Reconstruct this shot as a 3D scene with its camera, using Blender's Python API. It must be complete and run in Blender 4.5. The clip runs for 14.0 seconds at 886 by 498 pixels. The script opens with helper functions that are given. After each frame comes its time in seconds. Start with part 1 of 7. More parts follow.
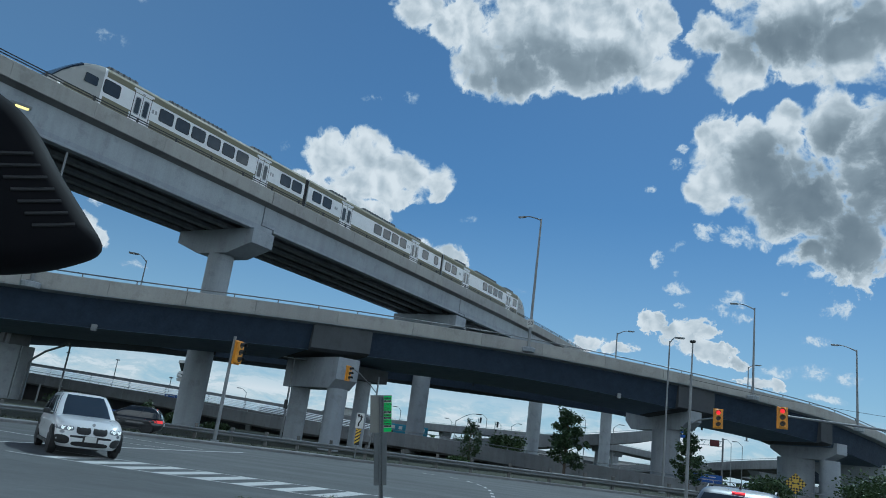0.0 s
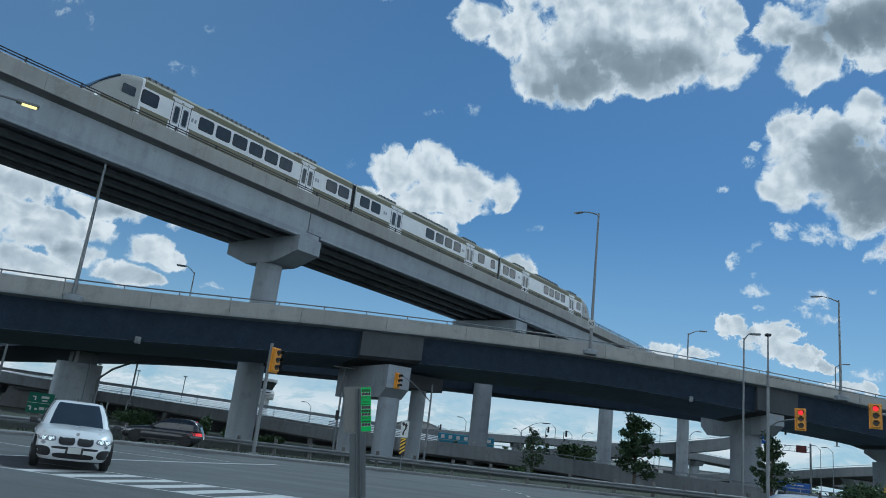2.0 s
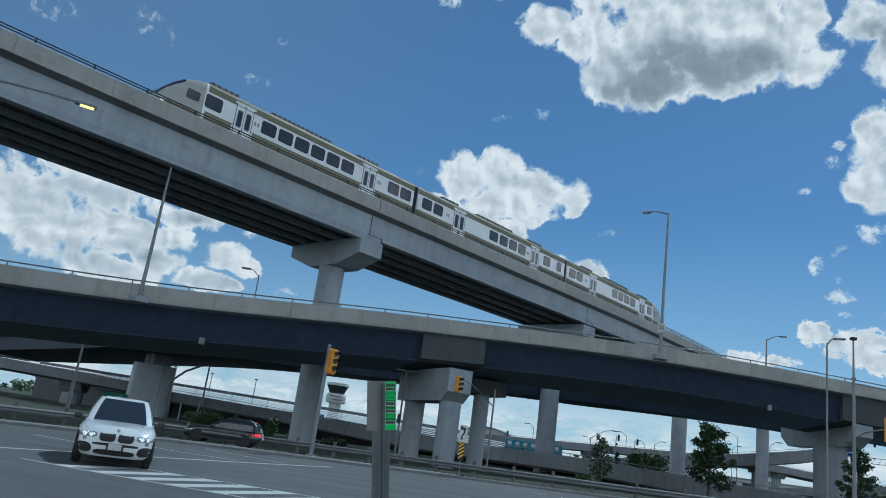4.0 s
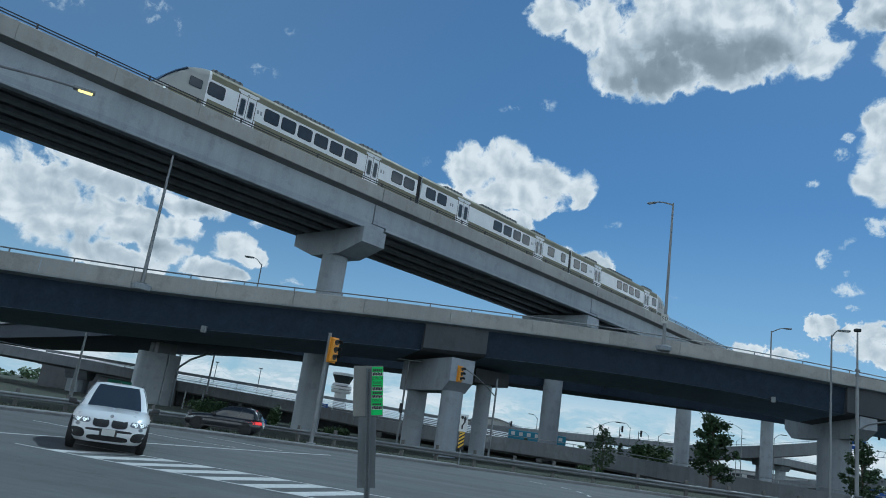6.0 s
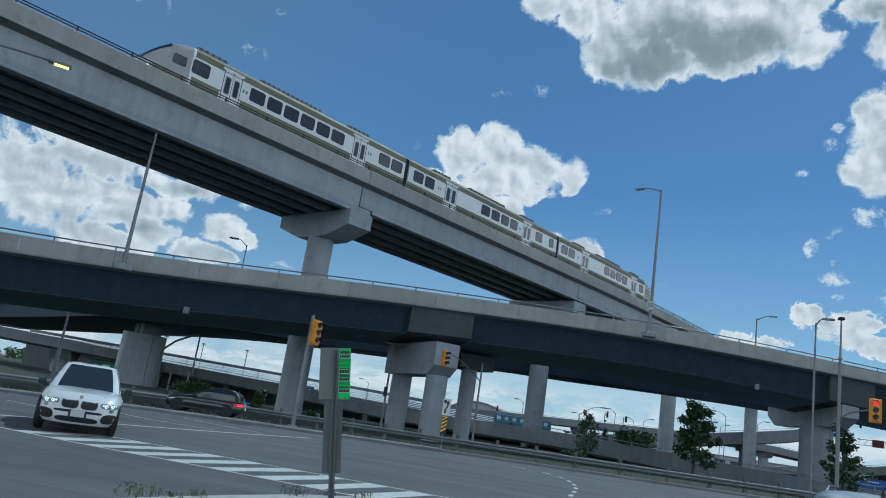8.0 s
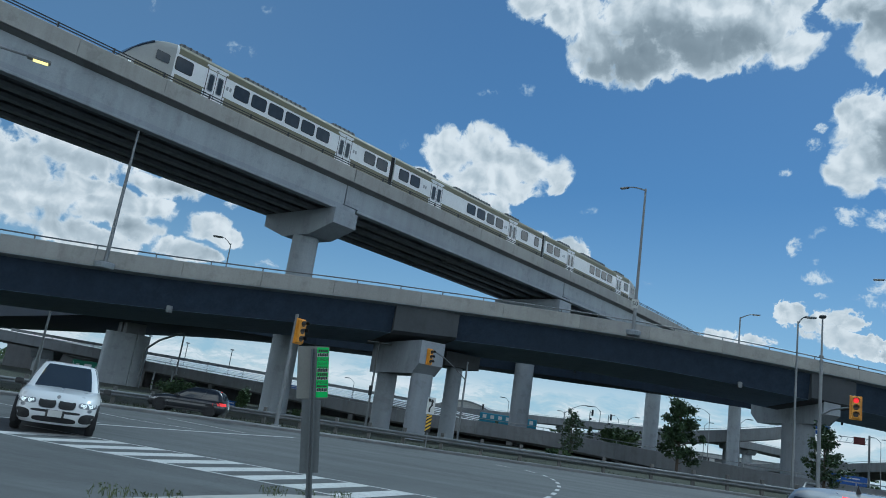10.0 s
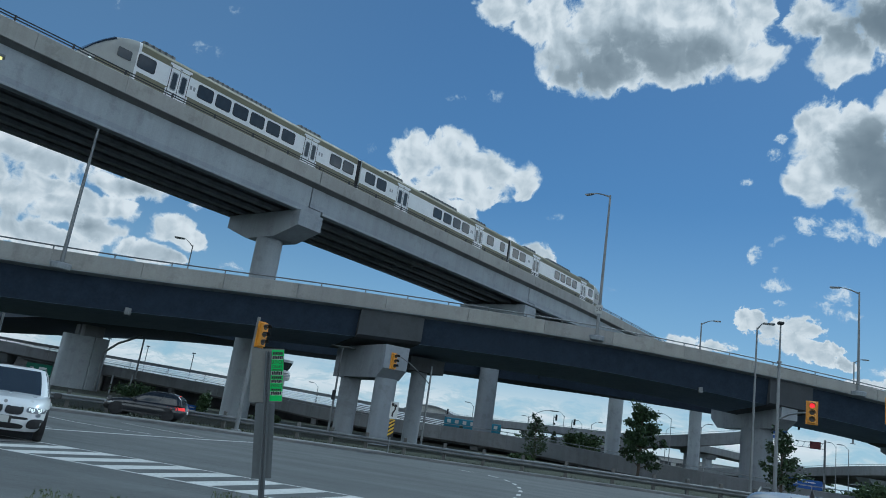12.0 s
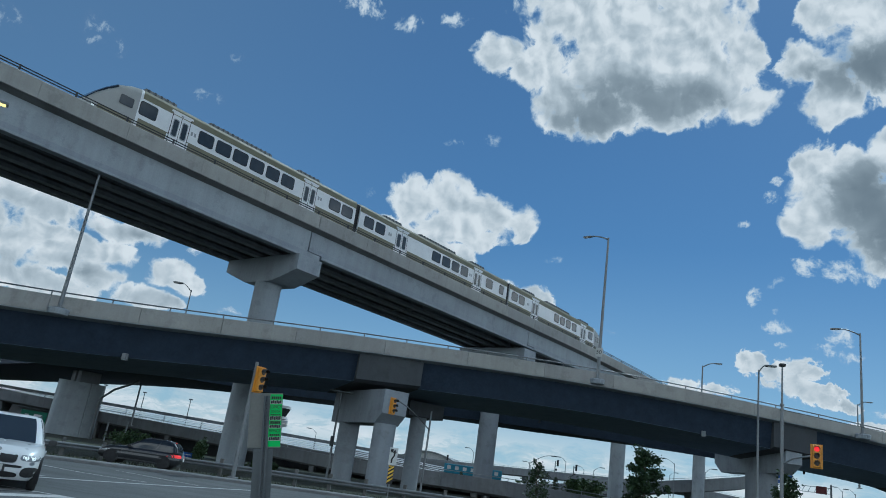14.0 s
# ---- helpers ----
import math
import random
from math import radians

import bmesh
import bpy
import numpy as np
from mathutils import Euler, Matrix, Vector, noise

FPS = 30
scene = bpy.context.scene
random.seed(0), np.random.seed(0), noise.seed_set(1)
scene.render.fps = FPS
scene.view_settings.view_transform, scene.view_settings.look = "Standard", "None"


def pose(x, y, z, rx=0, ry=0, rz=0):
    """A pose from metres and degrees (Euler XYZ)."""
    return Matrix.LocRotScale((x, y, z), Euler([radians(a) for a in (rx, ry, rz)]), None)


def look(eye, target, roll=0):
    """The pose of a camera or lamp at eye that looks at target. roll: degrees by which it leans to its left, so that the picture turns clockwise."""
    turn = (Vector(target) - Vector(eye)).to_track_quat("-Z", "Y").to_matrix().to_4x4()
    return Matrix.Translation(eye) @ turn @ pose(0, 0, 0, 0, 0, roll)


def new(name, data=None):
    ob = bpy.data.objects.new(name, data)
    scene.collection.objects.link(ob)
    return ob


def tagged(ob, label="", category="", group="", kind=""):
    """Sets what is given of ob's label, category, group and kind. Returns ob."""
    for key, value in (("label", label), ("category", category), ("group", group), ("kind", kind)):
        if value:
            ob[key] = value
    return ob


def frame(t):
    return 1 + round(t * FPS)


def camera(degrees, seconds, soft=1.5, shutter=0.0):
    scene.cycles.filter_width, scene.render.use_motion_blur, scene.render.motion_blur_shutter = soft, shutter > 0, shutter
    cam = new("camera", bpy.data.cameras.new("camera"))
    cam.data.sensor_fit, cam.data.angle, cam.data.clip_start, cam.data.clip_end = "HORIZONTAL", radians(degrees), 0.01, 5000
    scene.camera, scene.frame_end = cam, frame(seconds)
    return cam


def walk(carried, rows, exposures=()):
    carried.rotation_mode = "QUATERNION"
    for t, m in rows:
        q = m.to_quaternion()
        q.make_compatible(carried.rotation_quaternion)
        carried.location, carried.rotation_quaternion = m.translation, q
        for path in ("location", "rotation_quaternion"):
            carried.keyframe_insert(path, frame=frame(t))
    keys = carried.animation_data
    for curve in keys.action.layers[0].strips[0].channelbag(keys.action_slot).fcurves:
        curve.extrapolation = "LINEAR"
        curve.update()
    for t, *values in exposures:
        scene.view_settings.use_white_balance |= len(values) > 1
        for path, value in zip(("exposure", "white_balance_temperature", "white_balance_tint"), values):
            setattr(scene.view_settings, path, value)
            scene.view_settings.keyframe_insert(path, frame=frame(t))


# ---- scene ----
cam = camera(61.6, 14.0, soft=0.95)
PATH = [
    (0, (-1.388, -5.71, 1.548), (-1.512, -3.78, 2.058), 7.7),
    (0.5, (-1.008, -4.79, 1.525), (-1.163, -2.864, 2.042), 7.2),
    (1, (-0.755, -4.117, 1.555), (-0.95, -2.196, 2.075), 6.7),
    (1.5, (-0.409, -3.308, 1.556), (-0.66, -1.393, 2.074), 6.6),
    (2, (-0.172, -2.755, 1.548), (-0.479, -0.848, 2.066), 6.8),
    (2.5, (0.006, -2.35, 1.548), (-0.359, -0.454, 2.07), 7.2),
    (3, (0.146, -2.137, 1.571), (-0.277, -0.253, 2.094), 7.5),
    (3.5, (0.205, -1.81, 1.562), (-0.271, 0.062, 2.079), 7.5),
    (6, (0.446, -1.316, 1.525), (-0.059, 0.558, 2.01), 8.3),
    (6.5, (0.532, -1.19, 1.572), (0.028, 0.686, 2.047), 8.4),
    (7, (0.587, -1.057, 1.554), (0.091, 0.824, 2.017), 8.5),
    (7.5, (0.628, -0.991, 1.578), (0.141, 0.895, 2.03), 8.6),
    (8, (0.61, -0.9, 1.577), (0.135, 0.99, 2.026), 8.8),
    (10.5, (0.724, -0.775, 1.594), (0.3, 1.127, 2.045), 8.4),
    (11, (0.753, -0.709, 1.585), (0.352, 1.199, 2.032), 8.3),
    (11.5, (0.792, -0.694, 1.603), (0.419, 1.217, 2.056), 8.5),
    (12, (0.773, -0.652, 1.601), (0.419, 1.258, 2.077), 8.6),
    (12.5, (0.77, -0.67, 1.596), (0.425, 1.234, 2.103), 8.8),
    (13, (0.789, -0.703, 1.603), (0.441, 1.191, 2.142), 8.8),
    (13.5, (0.766, -0.694, 1.603), (0.41, 1.19, 2.172), 8.7),
    (14, (0.772, -0.67, 1.583), (0.41, 1.207, 2.171), 8.4),
]
walk(cam, [(t, look(e, g, r)) for t, e, g, r in PATH], [(0, -0.32, 4900, -8.5), (3, -0.27, 4900, -8.5), (11, -0.27, 4900, -8.5), (13, -0.36, 4900, -8.5), (14, -0.36, 4900, -8.5)])

# ---- light ----
SUN_AZ, SUN_EL = 24.0, 52.0   # degrees right of +y, above the horizon
world = bpy.data.worlds.new("world")
scene.world = world
world.use_nodes = True
wn = world.node_tree.nodes
wn.clear()
sky = wn.new("ShaderNodeTexSky")
sky.sky_type = "NISHITA"
sky.sun_disc = False
sky.sun_elevation = radians(SUN_EL)
sky.sun_rotation = radians(SUN_AZ)
sky.altitude = 150
sky.air_density = 1.0
sky.dust_density = 0.25
sky.ozone_density = 3.3
wbg = wn.new("ShaderNodeBackground")
wbg.inputs[1].default_value = 0.07
wout = wn.new("ShaderNodeOutputWorld")
tint = wn.new("ShaderNodeMix")   # deep summer blue
tint.data_type, tint.blend_type = "RGBA", "MULTIPLY"
tint.inputs[0].default_value = 1.0
tint.inputs[7].default_value = (0.86, 0.94, 1.0, 1.0)
world.node_tree.links.new(sky.outputs[0], tint.inputs[6])
world.node_tree.links.new(tint.outputs[2], wbg.inputs[0])
world.node_tree.links.new(wbg.outputs[0], wout.inputs[0])

sun_data = bpy.data.lights.new("sun", "SUN")
sun_data.energy = 3.2
sun_data.angle = radians(0.6)
sun_data.color = (1.0, 0.95, 0.88)
sun = new("sun", sun_data)
_d = Vector((math.sin(radians(SUN_AZ)) * math.cos(radians(SUN_EL)), math.cos(radians(SUN_AZ)) * math.cos(radians(SUN_EL)), math.sin(radians(SUN_EL))))
sun.matrix_world = look(_d * 400, (0, 0, 0))
tagged(sun, "bright midday sun", "sun", kind="structure")

# ---- materials ----


class Mat:
    """A small helper round a node material."""

    def __init__(self, name, rough=0.7, metal=0.0):
        self.m = bpy.data.materials.new(name)
        self.m.use_nodes = True
        self.t = self.m.node_tree
        self.n = self.t.nodes
        self.b = self.n["Principled BSDF"]
        self.b.inputs["Roughness"].default_value = rough
        self.b.inputs["Metallic"].default_value = metal
        self.co = self.n.new("ShaderNodeTexCoord").outputs["Object"]

    def link(self, a, b):
        self.t.links.new(a, b)

    def noise(self, scale, detail=4.0, rough=0.6, stretch=None, distort=0.0):
        co = self.co
        if stretch:
            mp = self.n.new("ShaderNodeMapping")
            mp.inputs["Scale"].default_value = stretch
            self.link(co, mp.inputs["Vector"])
            co = mp.outputs[0]
        nz = self.n.new("ShaderNodeTexNoise")
        nz.inputs["Scale"].default_value = scale
        nz.inputs["Detail"].default_value = detail
        nz.inputs["Roughness"].default_value = rough
        nz.inputs["Distortion"].default_value = distort
        self.link(co, nz.inputs["Vector"])
        return nz.outputs[0]

    def ramp(self, fac, *stops):
        r = self.n.new("ShaderNodeValToRGB")
        el = r.color_ramp.elements
        while len(el) < len(stops):
            el.new(0.5)
        for e, (p, c) in zip(el, stops):
            e.position = p
            e.color = (*c, 1) if len(c) == 3 else c
        self.link(fac, r.inputs[0])
        return r.outputs[0]

    def mix(self, a, b, fac, mode="MIX"):
        x = self.n.new("ShaderNodeMix")
        x.data_type, x.blend_type = "RGBA", mode
        for k, v in (("Factor", fac), ("A", a), ("B", b)):
            s = [i for i in x.inputs if i.name == k and (i.type == "RGBA" or (k == "Factor" and i.type == "VALUE"))][0]
            if isinstance(v, bpy.types.NodeSocket):
                self.link(v, s)
            else:
                s.default_value = v if k == "Factor" else (*v, 1)
        return [o for o in x.outputs if o.type == "RGBA"][0]

    def color(self, s):
        self.link(s, self.b.inputs["Base Color"])
        return self

    def bump(self, s, strength=0.3, dist=0.02):
        b = self.n.new("ShaderNodeBump")
        b.inputs["Strength"].default_value = strength
        b.inputs["Distance"].default_value = dist
        self.link(s, b.inputs["Height"])
        self.link(b.outputs[0], self.b.inputs["Normal"])
        return self

    def random(self):
        return self.n.new("ShaderNodeObjectInfo").outputs["Random"]


def concrete(name, dark, light, streak=0.5):
    k = Mat(name, 0.88)
    base = k.ramp(k.noise(0.35, 6, 0.65), (0.25, dark), (0.75, light))
    fine = k.ramp(k.noise(9.0, 6, 0.7), (0.2, (0.87, 0.87, 0.87)), (0.8, (1.06, 1.06, 1.05)))
    run = k.ramp(k.noise(1.0, 5, 0.6, (1.6, 1.6, 0.10)), (0.40, (1, 1, 1)), (0.72, (0.62, 0.60, 0.57)))
    c = k.mix(base, fine, 1.0, "MULTIPLY")
    c = k.mix(c, run, streak, "MULTIPLY")
    # cleaned-off paint and damp patches with ragged edges
    blot = k.ramp(k.noise(0.8, 8, 0.68, (1.0, 1.0, 1.0)), (0.54, (1, 1, 1)), (0.62, (0.80, 0.80, 0.79)), (0.75, (0.88, 0.88, 0.88)))
    c = k.mix(c, blot, 0.7, "MULTIPLY")
    var = k.ramp(k.random(), (0.0, (0.90, 0.90, 0.91)), (1.0, (1.05, 1.05, 1.03)))
    c = k.mix(c, var, 1.0, "MULTIPLY")
    k.color(c).bump(k.noise(22, 8, 0.7), 0.25, 0.012)
    return k.m


def painted(name, col, rough=0.4, metal=0.0, grime=0.25):
    k = Mat(name, rough, metal)
    lo = tuple(v * (1 - grime) for v in col)
    a = k.ramp(k.noise(1.3, 5, 0.6), (0.3, lo), (0.7, col))
    d = k.ramp(k.noise(30, 4, 0.6), (0.3, (0.92, 0.92, 0.92)), (0.7, (1.04, 1.04, 1.04)))
    k.color(k.mix(a, d, 1.0, "MULTIPLY"))
    k.link(k.ramp(k.noise(6, 4), (0.3, (rough * 0.8,) * 3), (0.7, (min(1, rough * 1.25),) * 3)), k.b.inputs["Roughness"])
    return k.m


M_CONC = concrete("concrete_light", (0.30, 0.325, 0.355), (0.395, 0.425, 0.46), 0.32)
M_CONC_P = concrete("concrete_parapet", (0.34, 0.335, 0.31), (0.43, 0.42, 0.40), 0.35)
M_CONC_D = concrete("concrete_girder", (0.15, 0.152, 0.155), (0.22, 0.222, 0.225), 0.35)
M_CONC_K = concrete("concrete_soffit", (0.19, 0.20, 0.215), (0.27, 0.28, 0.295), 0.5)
M_CONC_W = concrete("ramp_concrete", (0.19, 0.20, 0.215), (0.26, 0.27, 0.285), 0.4)
# near-black: shade of the void under the ramp, put into the colour
M_VOID = concrete("shade_dark_concrete", (0.06, 0.063, 0.068), (0.09, 0.094, 0.10), 0.4)
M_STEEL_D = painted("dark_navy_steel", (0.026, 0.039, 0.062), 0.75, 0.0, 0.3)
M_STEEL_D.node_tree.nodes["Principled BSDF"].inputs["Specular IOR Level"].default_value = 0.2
M_ROOF = painted("dark_roof_equipment", (0.11, 0.112, 0.115), 0.6, 0.1, 0.3)
# the blue stands for glare haze over the underside, put into the colour
M_SOFFIT = concrete("hazed_soffit_concrete", (0.155, 0.21, 0.30), (0.205, 0.265, 0.365), 0.25)
# cross-beams: shade under the deck is put into this dark base colour
M_BEAM = concrete("shade_toned_beam_concrete", (0.060, 0.066, 0.074), (0.082, 0.088, 0.095), 0.3)
M_GALV = painted("galvanised_steel", (0.42, 0.43, 0.44), 0.45, 0.75, 0.25)
M_GALV_M = painted("dull_zinc", (0.27, 0.28, 0.285), 0.7, 0.15, 0.3)
M_ALU = painted("grey_aluminium_pole", (0.24, 0.25, 0.255), 0.5, 0.3, 0.2)
M_RAILZ = painted("weathered_zinc", (0.20, 0.21, 0.215), 0.7, 0.1, 0.3)
M_RAIL_D = painted("dark_painted_rail", (0.03, 0.033, 0.036), 0.5, 0.2)
M_WHITE = painted("train_white", (0.84, 0.84, 0.83), 0.3, 0.0, 0.08)
M_GOLD = painted("train_olive_gold", (0.20, 0.185, 0.115), 0.6, 0.0, 0.12)
M_SILVER = painted("cab_silver_grey", (0.40, 0.40, 0.375), 0.5, 0.1, 0.12)
M_TGREY = painted("train_grey", (0.33, 0.34, 0.34), 0.4, 0.1, 0.2)
M_BLACK = painted("black_rubber", (0.018, 0.018, 0.019), 0.7, 0.0, 0.3)
M_MIRROR = painted("black_plastic", (0.006, 0.006, 0.008), 0.8, 0.0, 0.25)
M_MIRROR.node_tree.nodes["Principled BSDF"].inputs["Specular IOR Level"].default_value = 0.12
M_BRIGHT = painted("bright_aluminium", (0.86, 0.87, 0.88), 0.4, 0.3, 0.06)
M_RAILG = painted("grey_handrail", (0.20, 0.205, 0.21), 0.5, 0.3, 0.2)
M_YELLOW = painted("signal_yellow", (0.70, 0.31, 0.02), 0.45, 0.0, 0.18)
M_HAZARD = painted("marker_yellow", (0.78, 0.50, 0.03), 0.4, 0.0, 0.1)
M_SIGNY = painted("sign_yellow", (0.55, 0.37, 0.03), 0.5)
M_SIGNW = painted("sign_white", (0.75, 0.75, 0.73), 0.45)
M_SIGNBACK = painted("sign_back", (0.20, 0.20, 0.18), 0.6, 0.1)
M_SIGNBACK_D = painted("sign_back_dark", (0.115, 0.125, 0.13), 0.6, 0.1)
M_PALEBAR = painted("pale_print", (0.55, 0.55, 0.52), 0.5)
M_SIGNG = painted("highway_green", (0.012, 0.16, 0.09), 0.45)
M_SIGNB = painted("sign_blue", (0.02, 0.10, 0.42), 0.45)
M_SIGNR = painted("dark_red_sign", (0.13, 0.02, 0.02), 0.5)
M_LIME = painted("lime_green_print", (0.07, 0.66, 0.10), 0.5)
M_INK = painted("black_print", (0.02, 0.02, 0.02), 0.5)
M_CARTRIM = painted("car_trim", (0.03, 0.03, 0.03), 0.55)
M_ALLOY = painted("alloy_wheel", (0.45, 0.45, 0.46), 0.3, 0.8)
M_ALLOYK = painted("black_alloy", (0.03, 0.03, 0.03), 0.3, 0.5)
M_BLUE = painted("blue_trailer", (0.06, 0.28, 0.42), 0.45)
M_BLDG = painted("pale_cladding", (0.50, 0.50, 0.49), 0.6)
M_WOODP = painted("weathered_grey_timber", (0.16, 0.155, 0.145), 0.85, 0.0, 0.4)


def car_paint(name, col, metal=0.0):
    """Lacquered paint with a faint film of road dust."""
    k = Mat(name, 0.35, metal)
    k.color(k.ramp(k.noise(0.9, 5, 0.55), (0.3, tuple(v * 0.92 for v in col)), (0.7, col)))
    k.link(k.ramp(k.noise(3.0, 4), (0.3, (0.25,) * 3), (0.7, (0.42,) * 3)), k.b.inputs["Roughness"])
    k.b.inputs["Coat Weight"].default_value = 0.8
    k.b.inputs["Coat Roughness"].default_value = 0.06
    return k.m


M_CARW = car_paint("car_white", (0.66, 0.665, 0.665))
M_CARK = car_paint("car_black", (0.014, 0.015, 0.018))
M_CARS = car_paint("car_grey", (0.075, 0.08, 0.09), 0.3)


def glassy(name, col, rough=0.06):
    k = Mat(name, rough)
    k.color(k.ramp(k.noise(2.0), (0.3, tuple(v * 0.7 for v in col)), (0.7, col)))
    k.b.inputs["Specular IOR Level"].default_value = 0.7
    return k.m


M_GLASS = glassy("tinted_glass", (0.03, 0.035, 0.04))
M_GLASST = glassy("train_window_glass", (0.045, 0.05, 0.055), 0.1)


def lit(name, col, power):
    k = Mat(name, 0.4)
    k.b.inputs["Base Color"].default_value = (*col, 1)
    k.b.inputs["Emission Color"].default_value = (*col, 1)
    k.b.inputs["Emission Strength"].default_value = power
    return k.m


M_RED = lit("red_signal_lens", (0.95, 0.012, 0.02), 1.25)
M_AMBER = lit("amber_lamp_panel", (1.0, 0.72, 0.22), 2.0)
M_TAIL = lit("tail_light", (0.8, 0.03, 0.03), 0.8)
M_HEAD = lit("headlight", (0.9, 0.88, 0.82), 0.9)
M_LENS = painted("dark_signal_lens", (0.05, 0.03, 0.012), 0.35)


def asphalt():
    k = Mat("asphalt", 0.9)
    base = k.ramp(k.noise(0.12, 6, 0.6), (0.3, (0.066, 0.070, 0.072)), (0.7, (0.106, 0.110, 0.112)))
    grit = k.ramp(k.noise(60, 5, 0.8), (0.25, (0.7, 0.7, 0.7)), (0.75, (1.25, 1.25, 1.25)))
    wear = k.ramp(k.noise(0.5, 5, 0.6, (0.22, 1.6, 1)), (0.35, (0.76, 0.76, 0.76)), (0.7, (1.18, 1.18, 1.18)))
    fleck = k.ramp(k.noise(5.0, 7, 0.75, (0.35, 1.3, 1)), (0.3, (0.82, 0.82, 0.82)), (0.7, (1.15, 1.15, 1.15)))
    c = k.mix(k.mix(k.mix(base, grit, 1.0, "MULTIPLY"), wear, 1.0, "MULTIPLY"), fleck, 1.0, "MULTIPLY")
    crack = k.n.new("ShaderNodeTexVoronoi")
    crack.feature = "DISTANCE_TO_EDGE"
    crack.inputs["Scale"].default_value = 0.13
    nz = k.n.new("ShaderNodeTexNoise")
    nz.inputs["Scale"].default_value = 0.5
    nz.inputs["Detail"].default_value = 7
    nz.inputs["Roughness"].default_value = 0.7
    k.link(k.co, nz.inputs["Vector"])
    shift = k.n.new("ShaderNodeVectorMath")
    shift.operation = "MULTIPLY_ADD"
    k.link(nz.outputs["Color"], shift.inputs[0])
    shift.inputs[1].default_value = (3.2, 3.2, 0)
    k.link(k.co, shift.inputs[2])
    k.link(shift.outputs[0], crack.inputs["Vector"])
    line = k.ramp(crack.outputs["Distance"], (0.0, (0.6, 0.6, 0.6)), (0.004, (1, 1, 1)))
    k.color(k.mix(c, line, 0.8, "MULTIPLY")).bump(k.noise(90, 4, 0.8), 0.4, 0.01)
    return k.m


def paint_mark():
    k = Mat("worn_road_paint", 0.75)
    w = k.ramp(k.noise(14, 6, 0.75), (0.30, (0.16, 0.16, 0.16)), (0.46, (0.50, 0.50, 0.485)))
    b = k.ramp(k.noise(1.2, 4), (0.3, (0.8, 0.8, 0.8)), (0.7, (1.05, 1.05, 1.05)))
    k.color(k.mix(w, b, 1.0, "MULTIPLY"))
    return k.m


def soil():
    k = Mat("grass_and_soil", 0.95)
    a = k.ramp(k.noise(0.05, 6, 0.6), (0.35, (0.019, 0.027, 0.012)), (0.65, (0.042, 0.044, 0.026)))
    b = k.ramp(k.noise(3.0, 6, 0.7), (0.3, (0.6, 0.6, 0.6)), (0.7, (1.25, 1.2, 1.1)))
    k.color(k.mix(a, b, 1.0, "MULTIPLY")).bump(k.noise(8, 5, 0.7), 0.6, 0.1)
    return k.m


def leafy(name, lo, hi):
    k = Mat(name, 0.6)
    g = k.n.new("ShaderNodeNewGeometry")
    a = k.ramp(g.outputs["Random Per Island"], (0.0, lo), (1.0, hi))
    b = k.ramp(k.noise(1.2, 4), (0.3, (0.7, 0.7, 0.7)), (0.7, (1.2, 1.2, 1.15)))
    k.color(k.mix(a, b, 1.0, "MULTIPLY"))
    k.b.inputs["Subsurface Weight"].default_value = 0.0
    return k.m


M_ASPH, M_MARK, M_SOIL = asphalt(), paint_mark(), soil()
M_LEAF = leafy("maple_leaves", (0.020, 0.041, 0.016), (0.050, 0.084, 0.031))
M_LEAF2 = leafy("shrub_leaves", (0.03, 0.06, 0.018), (0.075, 0.115, 0.04))
M_GRASS = leafy("weed_blades", (0.045, 0.07, 0.022), (0.11, 0.125, 0.05))
M_VERGE = leafy("verge_blades", (0.018, 0.030, 0.011), (0.045, 0.056, 0.024))
M_BARK = painted("bark", (0.11, 0.09, 0.07), 0.9, 0.0, 0.4)

# ---- geometry helpers ----
ORIGIN = {}


